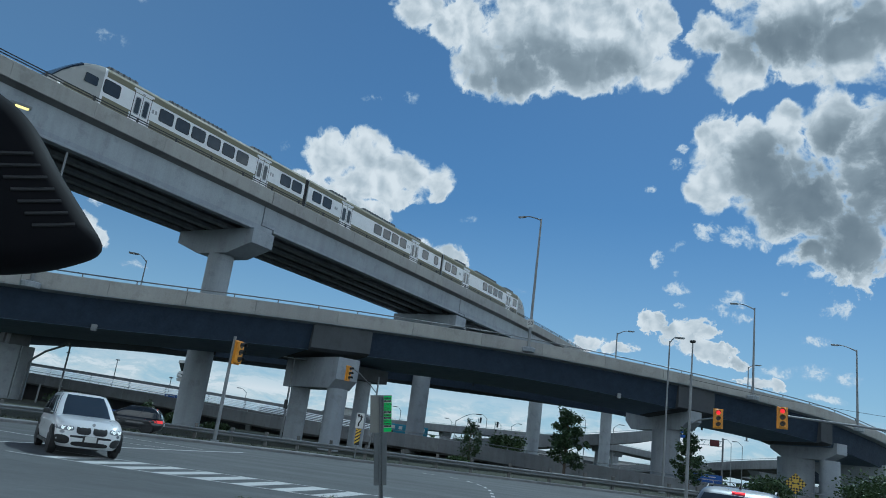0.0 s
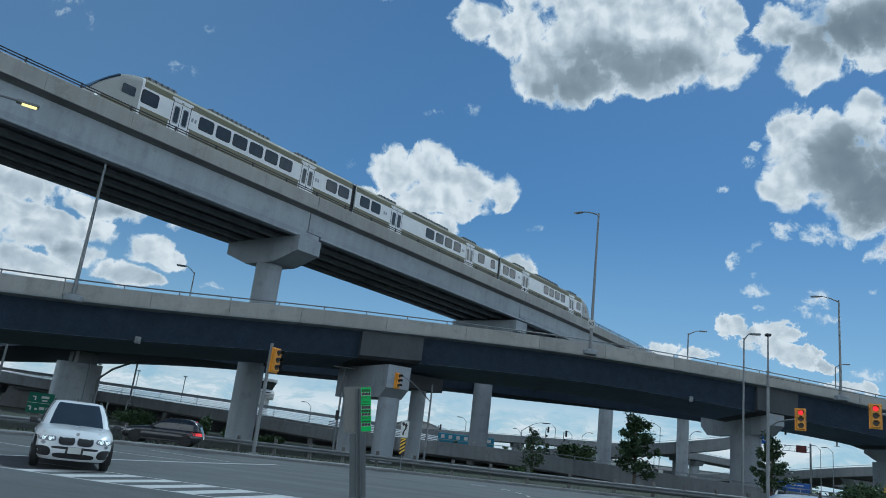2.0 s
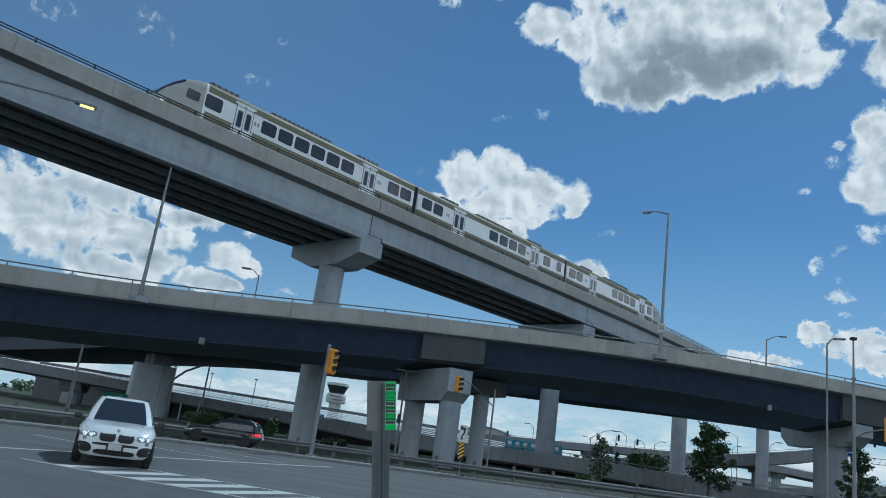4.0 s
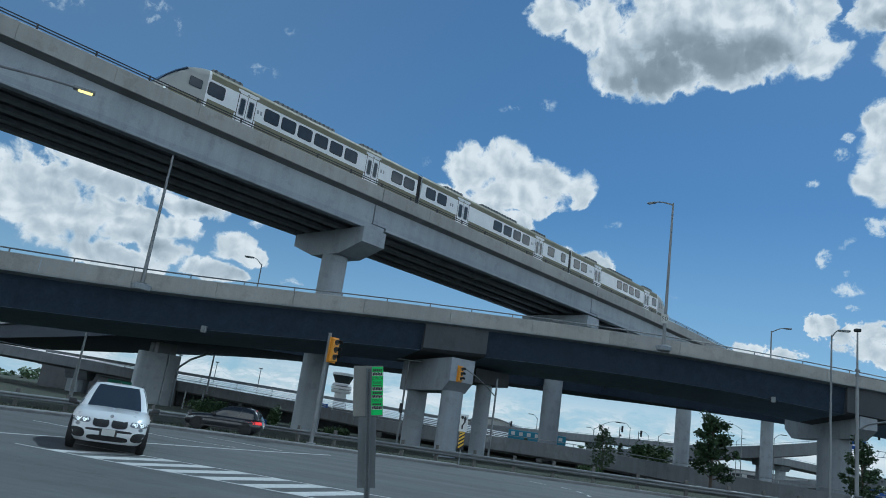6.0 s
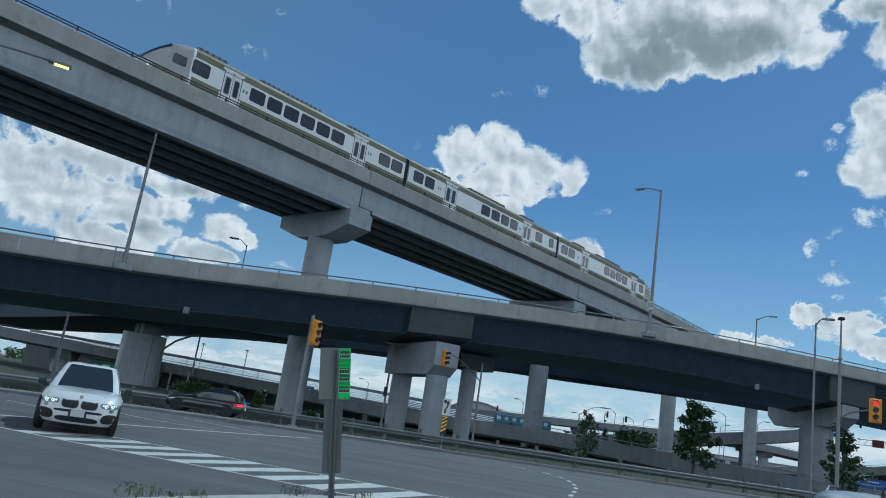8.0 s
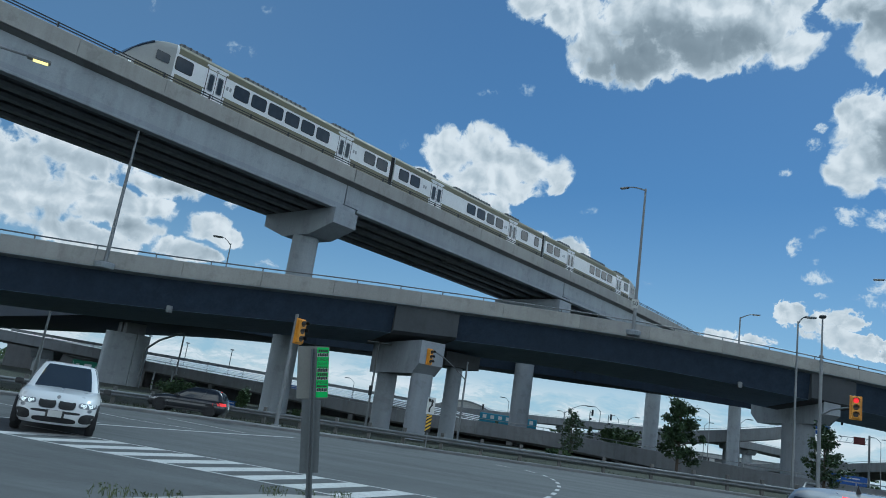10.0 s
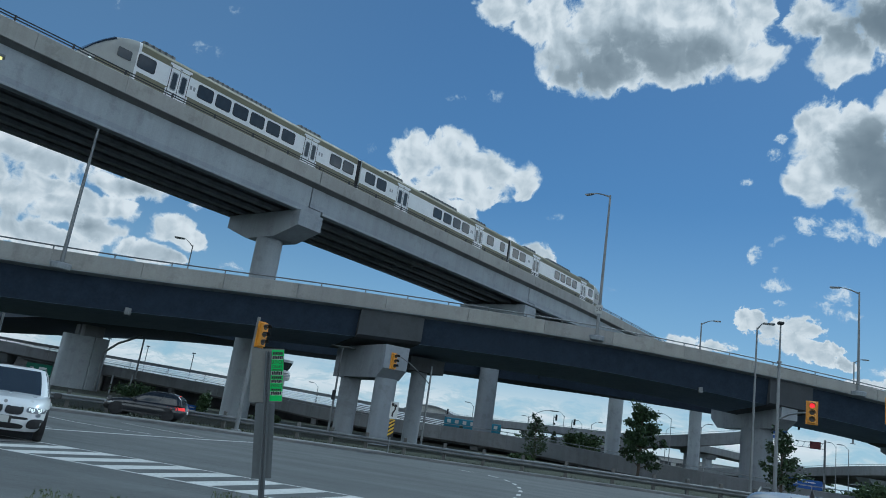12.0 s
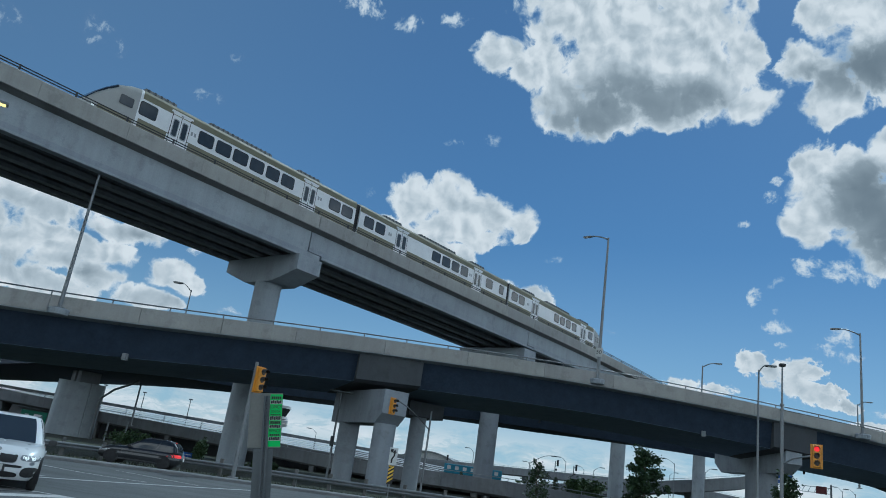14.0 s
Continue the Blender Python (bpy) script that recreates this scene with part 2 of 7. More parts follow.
class Geo:
    """Vertices and faces that become one mesh."""

    def __init__(self):
        self.v, self.f, self.smooth = [], [], False

    def add(self, vs, fs):
        o = len(self.v)
        self.v += [tuple(p) for p in vs]
        self.f += [tuple(o + i for i in q) for q in fs]
        return self

    def box(self, c, s, m=None, bevel=0.0):
        """A box of size s round c, turned by m; its edges cut by bevel."""
        x, y, z = (d / 2 for d in s)
        if bevel <= 0:
            vs = [Vector((a * x, b * y, e * z)) for a in (-1, 1) for b in (-1, 1) for e in (-1, 1)]
            fs = [(0, 1, 3, 2), (4, 6, 7, 5), (0, 4, 5, 1), (2, 3, 7, 6), (0, 2, 6, 4), (1, 5, 7, 3)]
        else:
            bm = bmesh.new()
            bmesh.ops.create_cube(bm, size=1.0, matrix=Matrix.Diagonal((*s, 1)))
            bmesh.ops.bevel(bm, geom=bm.edges[:], offset=bevel, segments=2, profile=0.6, affect="EDGES")
            bm.verts.index_update()
            vs = [w.co.copy() for w in bm.verts]
            fs = [tuple(w.index for w in q.verts) for q in bm.faces]
            bm.free()
        m = m or Matrix()
        return self.add([m @ (p + Vector(c)) for p in vs] if m != Matrix() else [p + Vector(c) for p in vs], fs)

    def loft(self, rings, caps=True, close=True):
        """Joins rings of as many points each."""
        n = len(rings[0])
        vs = [p for r in rings for p in r]
        fs = []
        for i in range(len(rings) - 1):
            for j in range(n if close else n - 1):
                k = (j + 1) % n
                fs.append((i * n + j, i * n + k, (i + 1) * n + k, (i + 1) * n + j))
        if caps and close:
            fs.append(tuple(reversed(range(n))))
            fs.append(tuple((len(rings) - 1) * n + j for j in range(n)))
        return self.add(vs, fs)

    def tube(self, pts, radii, n=10, caps=True):
        pts = [Vector(p) for p in pts]
        if not isinstance(radii, (list, tuple)):
            radii = [radii] * len(pts)
        rings, up = [], None
        for i, p in enumerate(pts):
            d = (pts[min(i + 1, len(pts) - 1)] - pts[max(i - 1, 0)]).normalized()
            if up is None:
                up = Vector((1, 0, 0)) if abs(d.x) < 0.9 else Vector((0, 1, 0))
            a = (up - d * up.dot(d)).normalized()
            up = a
            b = d.cross(a)
            rings.append([p + (a * math.cos(t) + b * math.sin(t)) * radii[i] for t in (2 * math.pi * k / n for k in range(n))])
        return self.loft(rings, caps)

    def prism(self, poly, z0, z1):
        return self.loft([[(x, y, z0) for x, y in poly], [(x, y, z1) for x, y in poly]])


def bent_plate(name, geo, mat):
    me = bpy.data.meshes.new(name)
    me.from_pydata(geo.v, [], geo.f)
    bm = bmesh.new()
    bm.from_mesh(me)
    bmesh.ops.recalc_face_normals(bm, faces=bm.faces[:])
    bm.to_mesh(me)
    bm.free()
    if geo.smooth:
        me.polygons.foreach_set("use_smooth", [True] * len(me.polygons))
        me.set_sharp_from_angle(angle=radians(38))
    me.materials.append(mat)
    return me


def thing(name, at, label, category, group="", kind="", turn=0.0):
    """An Empty at the base of a thing."""
    e = new(name)
    m = Matrix.Translation(at) @ Matrix.Rotation(radians(turn), 4, "Z")
    e.matrix_basis = m
    ORIGIN[e] = m
    return tagged(e, label, category, group, kind)


def part(name, geo, mat, parent, label="", world_space=False, kind=""):
    """One mesh under a thing or a part. Its points are in the thing's own space, or in the world's."""
    if world_space:
        inv = ORIGIN[parent].inverted()
        geo.v = [tuple(inv @ Vector(p)) for p in geo.v]
    ob = new(name, bent_plate(name, geo, mat))
    ob.parent = parent
    ORIGIN[ob] = ORIGIN[parent]
    return tagged(ob, label, kind=kind)


def solid(name, geo, mat, label, category, group="", kind="", smooth=False):
    """A thing that is one mesh, given in the world's space."""
    geo.smooth = smooth
    return tagged(new(name, bent_plate(name, geo, mat)), label, category, group, kind)


def clamp(a, lo, hi):
    return max(lo, min(hi, a))


def ground_z(x, y):
    """The height of the gently rising ground."""
    return 0.0055 * (clamp(y, -40, 90) - 15) + 0.005 * (clamp(x, -40, 40) + 10)


def spline(points, step=1.0):
    """A smooth line through the points, resampled about every step metres."""
    P = [Vector(p) for p in points]
    P = [2 * P[0] - P[1]] + P + [2 * P[-1] - P[-2]]
    fine = []
    for i in range(1, len(P) - 2):
        a, b, c, d = P[i - 1:i + 3]
        for k in range(24):
            t = k / 24
            fine.append(0.5 * (2 * b + (c - a) * t + (2 * a - 5 * b + 4 * c - d) * t * t + (3 * b - a - 3 * c + d) * t ** 3))
    fine.append(P[-2])
    out, need = [fine[0]], step
    run = 0.0
    for p, q in zip(fine, fine[1:]):
        run += (q - p).length
        if run >= step:
            out.append(q)
            run = 0.0
    return out


def normal_2d(line, i):
    d = line[min(i + 1, len(line) - 1)] - line[max(i - 1, 0)]
    d = Vector((d.x, d.y, 0)).normalized()
    return Vector((-d.y, d.x, 0)), d

# ---- sky backdrop with clouds ----


def cloud_backdrop():
    """A far curved sheet that carries the fair-weather clouds; clear between them."""
    R, g = 3600.0, Geo()
    na, ne = 120, 24
    for j in range(ne + 1):
        el = radians(-1.0 + 45.0 * j / ne)
        for i in range(na + 1):
            az = radians(-180 + 360.0 * i / na)
            g.v.append((R * math.sin(az) * math.cos(el), R * math.cos(az) * math.cos(el), R * math.sin(el)))
    for j in range(ne):
        for i in range(na):
            a = j * (na + 1) + i
            g.f.append((a, a + 1, a + na + 2, a + na + 1))
    k = Mat("cloud_sheet")
    N, L = k.n, k.link
    N.remove(k.b)

    def put(v, socket):
        if isinstance(v, bpy.types.NodeSocket):
            L(v, socket)
        else:
            socket.default_value = v

    def calc(op, *args, clampit=False):
        m = N.new("ShaderNodeMath")
        m.operation, m.use_clamp = op, clampit
        for s, v in zip(m.inputs, args):
            put(v, s)
        return m.outputs[0]

    def vec(op, *args, out=0):
        m = N.new("ShaderNodeVectorMath")
        m.operation = op
        for s, v in zip(m.inputs, args):
            put(v, s)
        return m.outputs[out]

    def smooth(v, lo, hi):
        m = N.new("ShaderNodeMapRange")
        m.interpolation_type = "SMOOTHSTEP"
        put(v, m.inputs[0])
        m.inputs[1].default_value, m.inputs[2].default_value = min(lo, hi), max(lo, hi)
        return m.outputs[0] if lo < hi else calc("SUBTRACT", 1.0, m.outputs[0])

    sep = N.new("ShaderNodeSeparateXYZ")
    L(vec("NORMALIZE", k.co), sep.inputs[0])
    az = calc("MULTIPLY", calc("ARCTAN2", sep.outputs[0], sep.outputs[1]), 180 / math.pi)
    el = calc("MULTIPLY", calc("ARCSINE", sep.outputs[2]), 180 / math.pi)
    cm = N.new("ShaderNodeCombineXYZ")
    L(az, cm.inputs[0])
    L(el, cm.inputs[1])
    uv = cm.outputs[0]

    def fbm(scale, detail, rough, src=uv, shift=(0, 0, 0), out=0, distort=0.0):
        nz = N.new("ShaderNodeTexNoise")
        nz.inputs["Scale"].default_value = scale
        nz.inputs["Detail"].default_value = detail
        nz.inputs["Roughness"].default_value = rough
        nz.inputs["Distortion"].default_value = distort
        L(vec("ADD", src, shift), nz.inputs["Vector"])
        return nz.outputs[out]

    def heads(scale, detail, rough, src, shift=(0, 0, 0)):
        """Rounded cauliflower heads with creases between them, about 0 to 1."""
        vo = N.new("ShaderNodeTexVoronoi")
        vo.voronoi_dimensions, vo.feature, vo.normalize = "2D", "SMOOTH_F1", True
        vo.inputs["Scale"].default_value = scale
        vo.inputs["Detail"].default_value = detail
        vo.inputs["Roughness"].default_value = rough
        vo.inputs["Lacunarity"].default_value = 2.1
        vo.inputs["Smoothness"].default_value = 0.35
        L(vec("ADD", src, shift), vo.inputs["Vector"])
        return calc("SUBTRACT", 1.0, vo.outputs["Distance"])

    # coordinates stirred at two sizes, so that outlines and creases wander
    stir = vec("MULTIPLY", vec("SUBTRACT", fbm(0.22, 3, 0.5, out=1), (0.5, 0.5, 0.5)), (2.6, 1.8, 0))
    mid = vec("ADD", uv, stir)
    stir2 = vec("MULTIPLY", vec("SUBTRACT", fbm(1.1, 4, 0.6, out=1, shift=(7, 3, 0)), (0.5, 0.5, 0.5)), (0.6, 0.5, 0))
    p = vec("ADD", mid, stir2)

    def field(spots, join):
        """How far inside the ellipses a direction lies: 1 at their centres, 0 on the rim."""
        total = None
        for a, e, ra, re in spots:
            q = vec("MULTIPLY_ADD", p, (1 / ra, 1 / re, 0), (-a / ra, -e / re, 0))
            f = calc("SUBTRACT", 1.0, vec("DOT_PRODUCT", q, q, out=1))
            total = f if total is None else calc("SMOOTH_MAX", total, f, join)
        return total

    body = field(CUMULUS, 0.38)
    small = field(SHREDS, 0.1)
    # unseen cumulus round the rest of the sky, added to light the shaded sides
    side = calc("MULTIPLY", calc("SUBTRACT", calc("ABSOLUTE", calc("ADD", az, 6.0)), 46.0), 0.12, clampit=True)
    rest = calc("MULTIPLY", calc("SUBTRACT", fbm(0.055, 5, 0.55, shift=(0, 0, 50)), 0.47), 9.0)
    rest = calc("SUBTRACT", calc("MULTIPLY", calc("ADD", rest, 1.0), side), 1.0)
    body = calc("MAXIMUM", calc("MAXIMUM", body, -1.5), rest)

    rough = fbm(0.7, 9, 0.56, src=mid, shift=(0, 0, 3))
    bump = heads(0.42, 3.5, 0.55, p)
    # relief of the lit heads: the same fields a little nearer to the sun, taken away
    toward_sun = (0.40, 0.52, 0.0)
    head = heads(0.46, 1.6, 0.5, mid, (3.1, 1.7, 0))
    head_lit = heads(0.46, 1.6, 0.5, mid, (3.1 + toward_sun[0], 1.7 + toward_sun[1], 0))
    curl = fbm(0.55, 6, 0.5, src=mid, shift=(0, 0, 3))
    curl_lit = fbm(0.55, 6, 0.5, src=mid, shift=(toward_sun[0], toward_sun[1], 3))
    ragged = calc("ADD", calc("MULTIPLY", calc("SUBTRACT", rough, 0.5), 1.8), calc("MULTIPLY", calc("SUBTRACT", bump, 0.62), 1.1))
    # low, far clouds are torn at a smaller scale
    low = calc("MULTIPLY", smooth(el, 19.0, 11.0), smooth(az, -12.0, 2.0))
    fine = calc("MULTIPLY", calc("SUBTRACT", fbm(1.5, 9, 0.6, src=mid, shift=(0, 0, 77)), 0.5), calc("MULTIPLY_ADD", low, 2.6, 0.5))
    dens = calc("ADD", calc("ADD", body, ragged), fine)
    # small shreds: thin and torn
    torn = calc("ADD", small, calc("MULTIPLY", calc("SUBTRACT", fbm(1.3, 9, 0.66, src=mid, shift=(0, 0, 40)), 0.52), 4.2))
    soft_edge = calc("MULTIPLY_ADD", fbm(0.3, 3, 0.5, shift=(0, 0, 33)), 1.3, -0.10)
    cover = smooth(calc("DIVIDE", dens, soft_edge), 0.0, 1.0)
    cover = calc("MAXIMUM", cover, calc("MULTIPLY", smooth(torn, 0.0, 1.3), calc("MULTIPLY", smooth(small, -0.5, 0.5), 0.85)))
    veil = calc("MULTIPLY", smooth(field(WISPS, 0.1), -0.6, 1.0), smooth(fbm(1.2, 9, 0.66, src=mid, shift=(0, 0, 61)), 0.40, 0.72))
    cover = calc("MAXIMUM", cover, calc("MULTIPLY", veil, 0.62))
    # thin cloud near the horizon, and the pale air above it
    hz = calc("SUBTRACT", 1.0, calc("MULTIPLY", calc("ABSOLUTE", calc("SUBTRACT", el, 2.4)), 0.26), clampit=True)
    flat = vec("MULTIPLY", mid, (0.30, 1.0, 1.0))
    thin = calc("MULTIPLY", hz, smooth(fbm(0.62, 8, 0.62, src=flat, shift=(0, 0, 21)), 0.34, 0.56))
    cover = calc("MAXIMUM", cover, calc("MULTIPLY", thin, 0.95))
    hz1 = calc("SUBTRACT", 1.0, calc("MULTIPLY", el, 0.043), clampit=True)
    haze = calc("MULTIPLY", calc("MULTIPLY", hz1, hz1), 0.86)
    # faint pale wash painted over the sky, a little stronger towards the west
    milky = calc("MULTIPLY_ADD", smooth(az, 0.0, -45.0), 0.11, 0.03)
    alpha = calc("MAXIMUM", cover, calc("MAXIMUM", haze, milky))
    # grey undersides where the cloud is deep, bright rims, lit sides of the heads
    depth = smooth(dens, 0.05, 1.0)
    patch = calc("ADD", field(UNDERSIDES, 0.6), calc("MULTIPLY", calc("SUBTRACT", fbm(0.30, 3, 0.45, src=mid, shift=(0, 0, 14)), 0.5), 1.3))
    under = calc("MULTIPLY", smooth(patch, -1.5, 1.25), calc("MULTIPLY", smooth(body, -0.3, 0.9), smooth(dens, 0.0, 1.0)))
    # the painted underside shade is weakened in the west and strengthened in the east
    under = calc("MULTIPLY", under, calc("MULTIPLY_ADD", smooth(az, -22.0, -29.0), -0.62, calc("MULTIPLY_ADD", smooth(az, 13.0, 20.0), 0.30, 1.0)))
    relief = calc("ADD", calc("MULTIPLY", calc("SUBTRACT", head_lit, head), 1.5), calc("MULTIPLY", calc("SUBTRACT", curl_lit, curl), 1.9))
    dark = calc("ADD", calc("MULTIPLY", under, 0.53), calc("MULTIPLY", depth, 0.13))
    crisp = calc("MULTIPLY_ADD", calc("MULTIPLY", depth, calc("SUBTRACT", 1.0, calc("MULTIPLY", under, 0.62))), 0.30, 0.05)
    dark = calc("ADD", dark, calc("MULTIPLY", relief, crisp), clampit=True)
    shade = k.ramp(dark, (0.0, (1.24, 1.04, 0.94)), (0.20, (0.83, 0.745, 0.71)), (0.48, (0.47, 0.45, 0.45)), (0.95, (0.235, 0.243, 0.262)))
    col = k.mix((0.70, 0.78, 0.84), shade, cover)
    em = N.new("ShaderNodeEmission")
    L(col, em.inputs[0])
    # clouds out of view glow more strongly, to lift faces in shade
    L(calc("ADD", 0.86, calc("MULTIPLY", side, 1.0)), em.inputs[1])
    tr = N.new("ShaderNodeBsdfTransparent")
    mx = N.new("ShaderNodeMixShader")
    L(alpha, mx.inputs[0])
    L(tr.outputs[0], mx.inputs[1])
    L(em.outputs[0], mx.inputs[2])
    L(mx.outputs[0], N["Material Output"].inputs[0])
    return solid("backdrop", g, k.m, "blue sky with white cumulus clouds and grey undersides", "sky", kind="structure")


CUMULUS, SHREDS, WISPS, UNDERSIDES = [], [], [], []


def heap(*row):
    """One heap of cumulus: azimuth, elevation and half-sizes, in degrees."""
    CUMULUS.append(row)


def shred(*row):
    SHREDS.append(row)


def wisp(*row):
    WISPS.append(row)


def belly(*row):
    UNDERSIDES.append(row)


def place_clouds():
    # the great cloud high up
    heap(-8.6, 32.2, 2.5, 1.5), heap(-5.1, 31.7, 2.9, 2.3), heap(-2.5, 29.3, 3.0, 2.6), heap(2.8, 31.7, 6.6, 3.9), heap(0.8, 28.3, 3.8, 2.1)
    heap(5.9, 29.2, 3.7, 2.1), heap(8.5, 31.1, 5.0, 3.4), heap(12.5, 29.3, 2.2, 1.5), heap(12.1, 32.6, 1.8, 1.9), heap(6.3, 34.9, 7.0, 3.3)
    heap(-0.7, 35.4, 6.4, 3.3), heap(3.8, 39.0, 7.3, 2.5)
    # the clouds beside it
    heap(16.1, 31.6, 2.2, 1.8), heap(18.3, 29.2, 2.4, 2.2), heap(21.9, 31.2, 4.6, 3.2), heap(26.1, 29.8, 3.9, 2.5), heap(24.2, 34.1, 5.5, 2.7)
    heap(29.0, 31.3, 4.0, 3.7), heap(18.5, 34.8, 2.5, 1.8)
    heap(17.0, 24.2, 2.3, 2.2), heap(16.9, 21.0, 1.9, 2.3), heap(19.6, 22.6, 2.9, 3.1), heap(22.1, 24.9, 1.6, 2.1), heap(20.6, 24.5, 1.5, 1.5)
    heap(25.3, 25.1, 2.2, 2.7), heap(22.7, 20.2, 4.4, 3.7), heap(26.0, 17.0, 3.1, 3.2), heap(29.3, 21.7, 4.6, 5.7), heap(23.4, 16.3, 1.1, 1.0)
    # the cloud over the middle and those below it
    heap(-14.0, 20.4, 2.1, 1.8), heap(-10.4, 21.0, 2.7, 2.1), heap(-7.4, 20.1, 2.4, 1.7), heap(-4.9, 19.9, 1.3, 1.5), heap(-10.1, 18.9, 4.1, 1.4)
    heap(-8.1, 18.0, 1.5, 0.7), heap(-11.4, 17.1, 1.2, 0.5), heap(-14.6, 18.0, 1.5, 1.1), heap(-12.4, 17.4, 2.2, 1.5), heap(-9.7, 16.6, 2.0, 1.3)
    heap(-16.2, 18.4, 1.3, 0.7), heap(-5.9, 14.5, 1.6, 1.1), heap(-3.4, 14.2, 1.9, 1.3), heap(-2.2, 13.5, 1.1, 0.8), heap(-4.3, 12.7, 2.2, 0.7)
    # low clouds over the overpass
    heap(12.9, 10.7, 1.5, 1.0), heap(15.3, 10.0, 2.1, 1.3), heap(17.3, 9.1, 1.8, 1.0), heap(19.0, 8.6, 0.8, 0.5), heap(8.3, 9.1, 1.3, 0.7)
    heap(10.3, 8.8, 1.7, 0.5), heap(20.7, 7.3, 1.9, 0.5)
    # clouds under the railway viaduct
    heap(-40.7, 14.5, 4.4, 1.7), heap(-34.7, 13.7, 3.4, 0.9), heap(-41.1, 10.6, 2.3, 1.9), heap(-38.4, 11.2, 2.4, 1.4), heap(-35.8, 10.4, 2.1, 1.3)
    heap(-32.8, 9.5, 2.3, 1.0), heap(-39.3, 8.9, 4.1, 1.3), heap(-30.8, 11.4, 1.9, 1.4), heap(-29.7, 10.8, 1.5, 1.0), heap(-44.0, 11.5, 2.8, 3.1)
    heap(-46.1, 12.3, 2.7, 3.1)
    heap(-38.4, 12.4, 3.5, 0.8), heap(-36.0, 12.0, 2.5, 1.0), heap(-31.5, 9.2, 2.3, 0.7)
    # torn scraps
    shred(16.7, 17.6, 1.3, 0.9), shred(18.7, 17.4, 1.7, 1.0), shred(20.7, 17.0, 1.0, 0.6), shred(22.3, 15.8, 0.9, 0.8), shred(24.4, 15.1, 1.4, 0.9)
    shred(14.2, 23.7, 0.5, 0.4), shred(14.2, 22.6, 0.8, 0.5), shred(15.5, 22.8, 0.5, 0.4), shred(12.4, 20.9, 0.6, 0.3), shred(18.5, 13.0, 1.2, 0.8)
    shred(17.5, 12.1, 1.1, 0.5), shred(14.5, 13.7, 1.4, 0.8), shred(14.8, 12.2, 0.8, 0.4), shred(12.8, 15.8, 0.7, 0.9), shred(25.3, 12.5, 1.4, 0.8)
    shred(24.1, 10.5, 1.4, 0.5), shred(21.6, 8.3, 1.9, 0.6), shred(24.2, 8.3, 1.4, 0.8), shred(26.0, 7.9, 1.0, 0.6), shred(22.0, 13.3, 0.5, 0.3)
    shred(18.9, 11.8, 1.1, 0.4), shred(24.7, 6.4, 1.9, 0.4), shred(-29.7, 13.4, 0.7, 0.4), shred(-26.4, 9.6, 1.0, 0.4), shred(-16.9, 33.2, 1.7, 0.8)
    shred(-12.7, 34.3, 1.5, 0.7), shred(-21.2, 34.0, 2.4, 1.0)
    # faint wisps
    wisp(-46.7, 25.1, 2.2, 0.8), wisp(-40.3, 26.6, 1.3, 1.2), wisp(-38.2, 25.9, 0.7, 0.7), wisp(-31.8, 24.4, 1.4, 0.5), wisp(-30.4, 27.9, 0.4, 0.4)
    wisp(-8.1, 25.9, 0.9, 0.5), wisp(-11.2, 25.3, 0.9, 0.3), wisp(-17.6, 20.5, 0.4, 0.3), wisp(-1.8, 17.2, 0.7, 0.3), wisp(2.3, 12.3, 1.0, 0.4)
    wisp(14.4, 16.5, 0.8, 0.4), wisp(14.3, 14.7, 0.5, 0.3)
    # grey undersides
    belly(3.0, 29.4, 5.1, 1.8), belly(-0.4, 27.8, 2.4, 1.2), belly(8.2, 29.7, 2.3, 1.2), belly(20.5, 30.6, 4.3, 1.3), belly(24.6, 31.1, 4.0, 1.6)
    belly(-41.0, 13.6, 4.2, 0.9), belly(-34.5, 13.2, 3.2, 0.6), belly(-39.5, 9.4, 4.2, 0.9), belly(-31.6, 9.4, 2.2, 0.5), belly(-36.5, 10.6, 2.0, 0.5)
    belly(20.4, 22.2, 2.3, 2.2), belly(23.0, 20.5, 3.9, 2.8), belly(26.0, 23.8, 1.7, 1.6), belly(25.0, 18.6, 4.4, 4.3), belly(29.3, 21.7, 3.8, 5.0)


place_clouds()
cloud_backdrop()

# ---- ground and road ----
FAR_KERB = spline([(-62, -30, 0), (-48, -4, 0), (-36, 15, 0), (-26.5, 30.0, 0), (-20, 37.4, 0), (-14.5, 38.8, 0), (-9, 38.2, 0), (-2, 38.4, 0), (8, 41.0, 0), (20, 44.2, 0), (36, 48.3, 0), (60, 56, 0), (100, 70, 0)], 0.9)
MEDIAN = spline([(-60, -33, 0), (-46, -7, 0), (-34.5, 12.5, 0), (-25, 26.6, 0), (-19, 31.8, 0), (-13.8, 34.2, 0), (-8.6, 36.1, 0), (-2, 38.2, 0), (8, 40.9, 0), (20, 44.1, 0), (36, 48.2, 0), (60, 55.9, 0), (100, 69.9, 0)], 0.9)
RAIL_LINE = spline([(-62, -26, 0), (-48, 0, 0), (-38, 17, 0), (-28, 32.4, 0), (-21.5, 38.6, 0), (-15, 40.2, 0), (-9, 40.6, 0), (-2, 41.2, 0), (8, 43.0, 0), (20, 46.0, 0), (36, 49.8, 0), (60, 57.2, 0), (100, 71, 0)], 0.9)


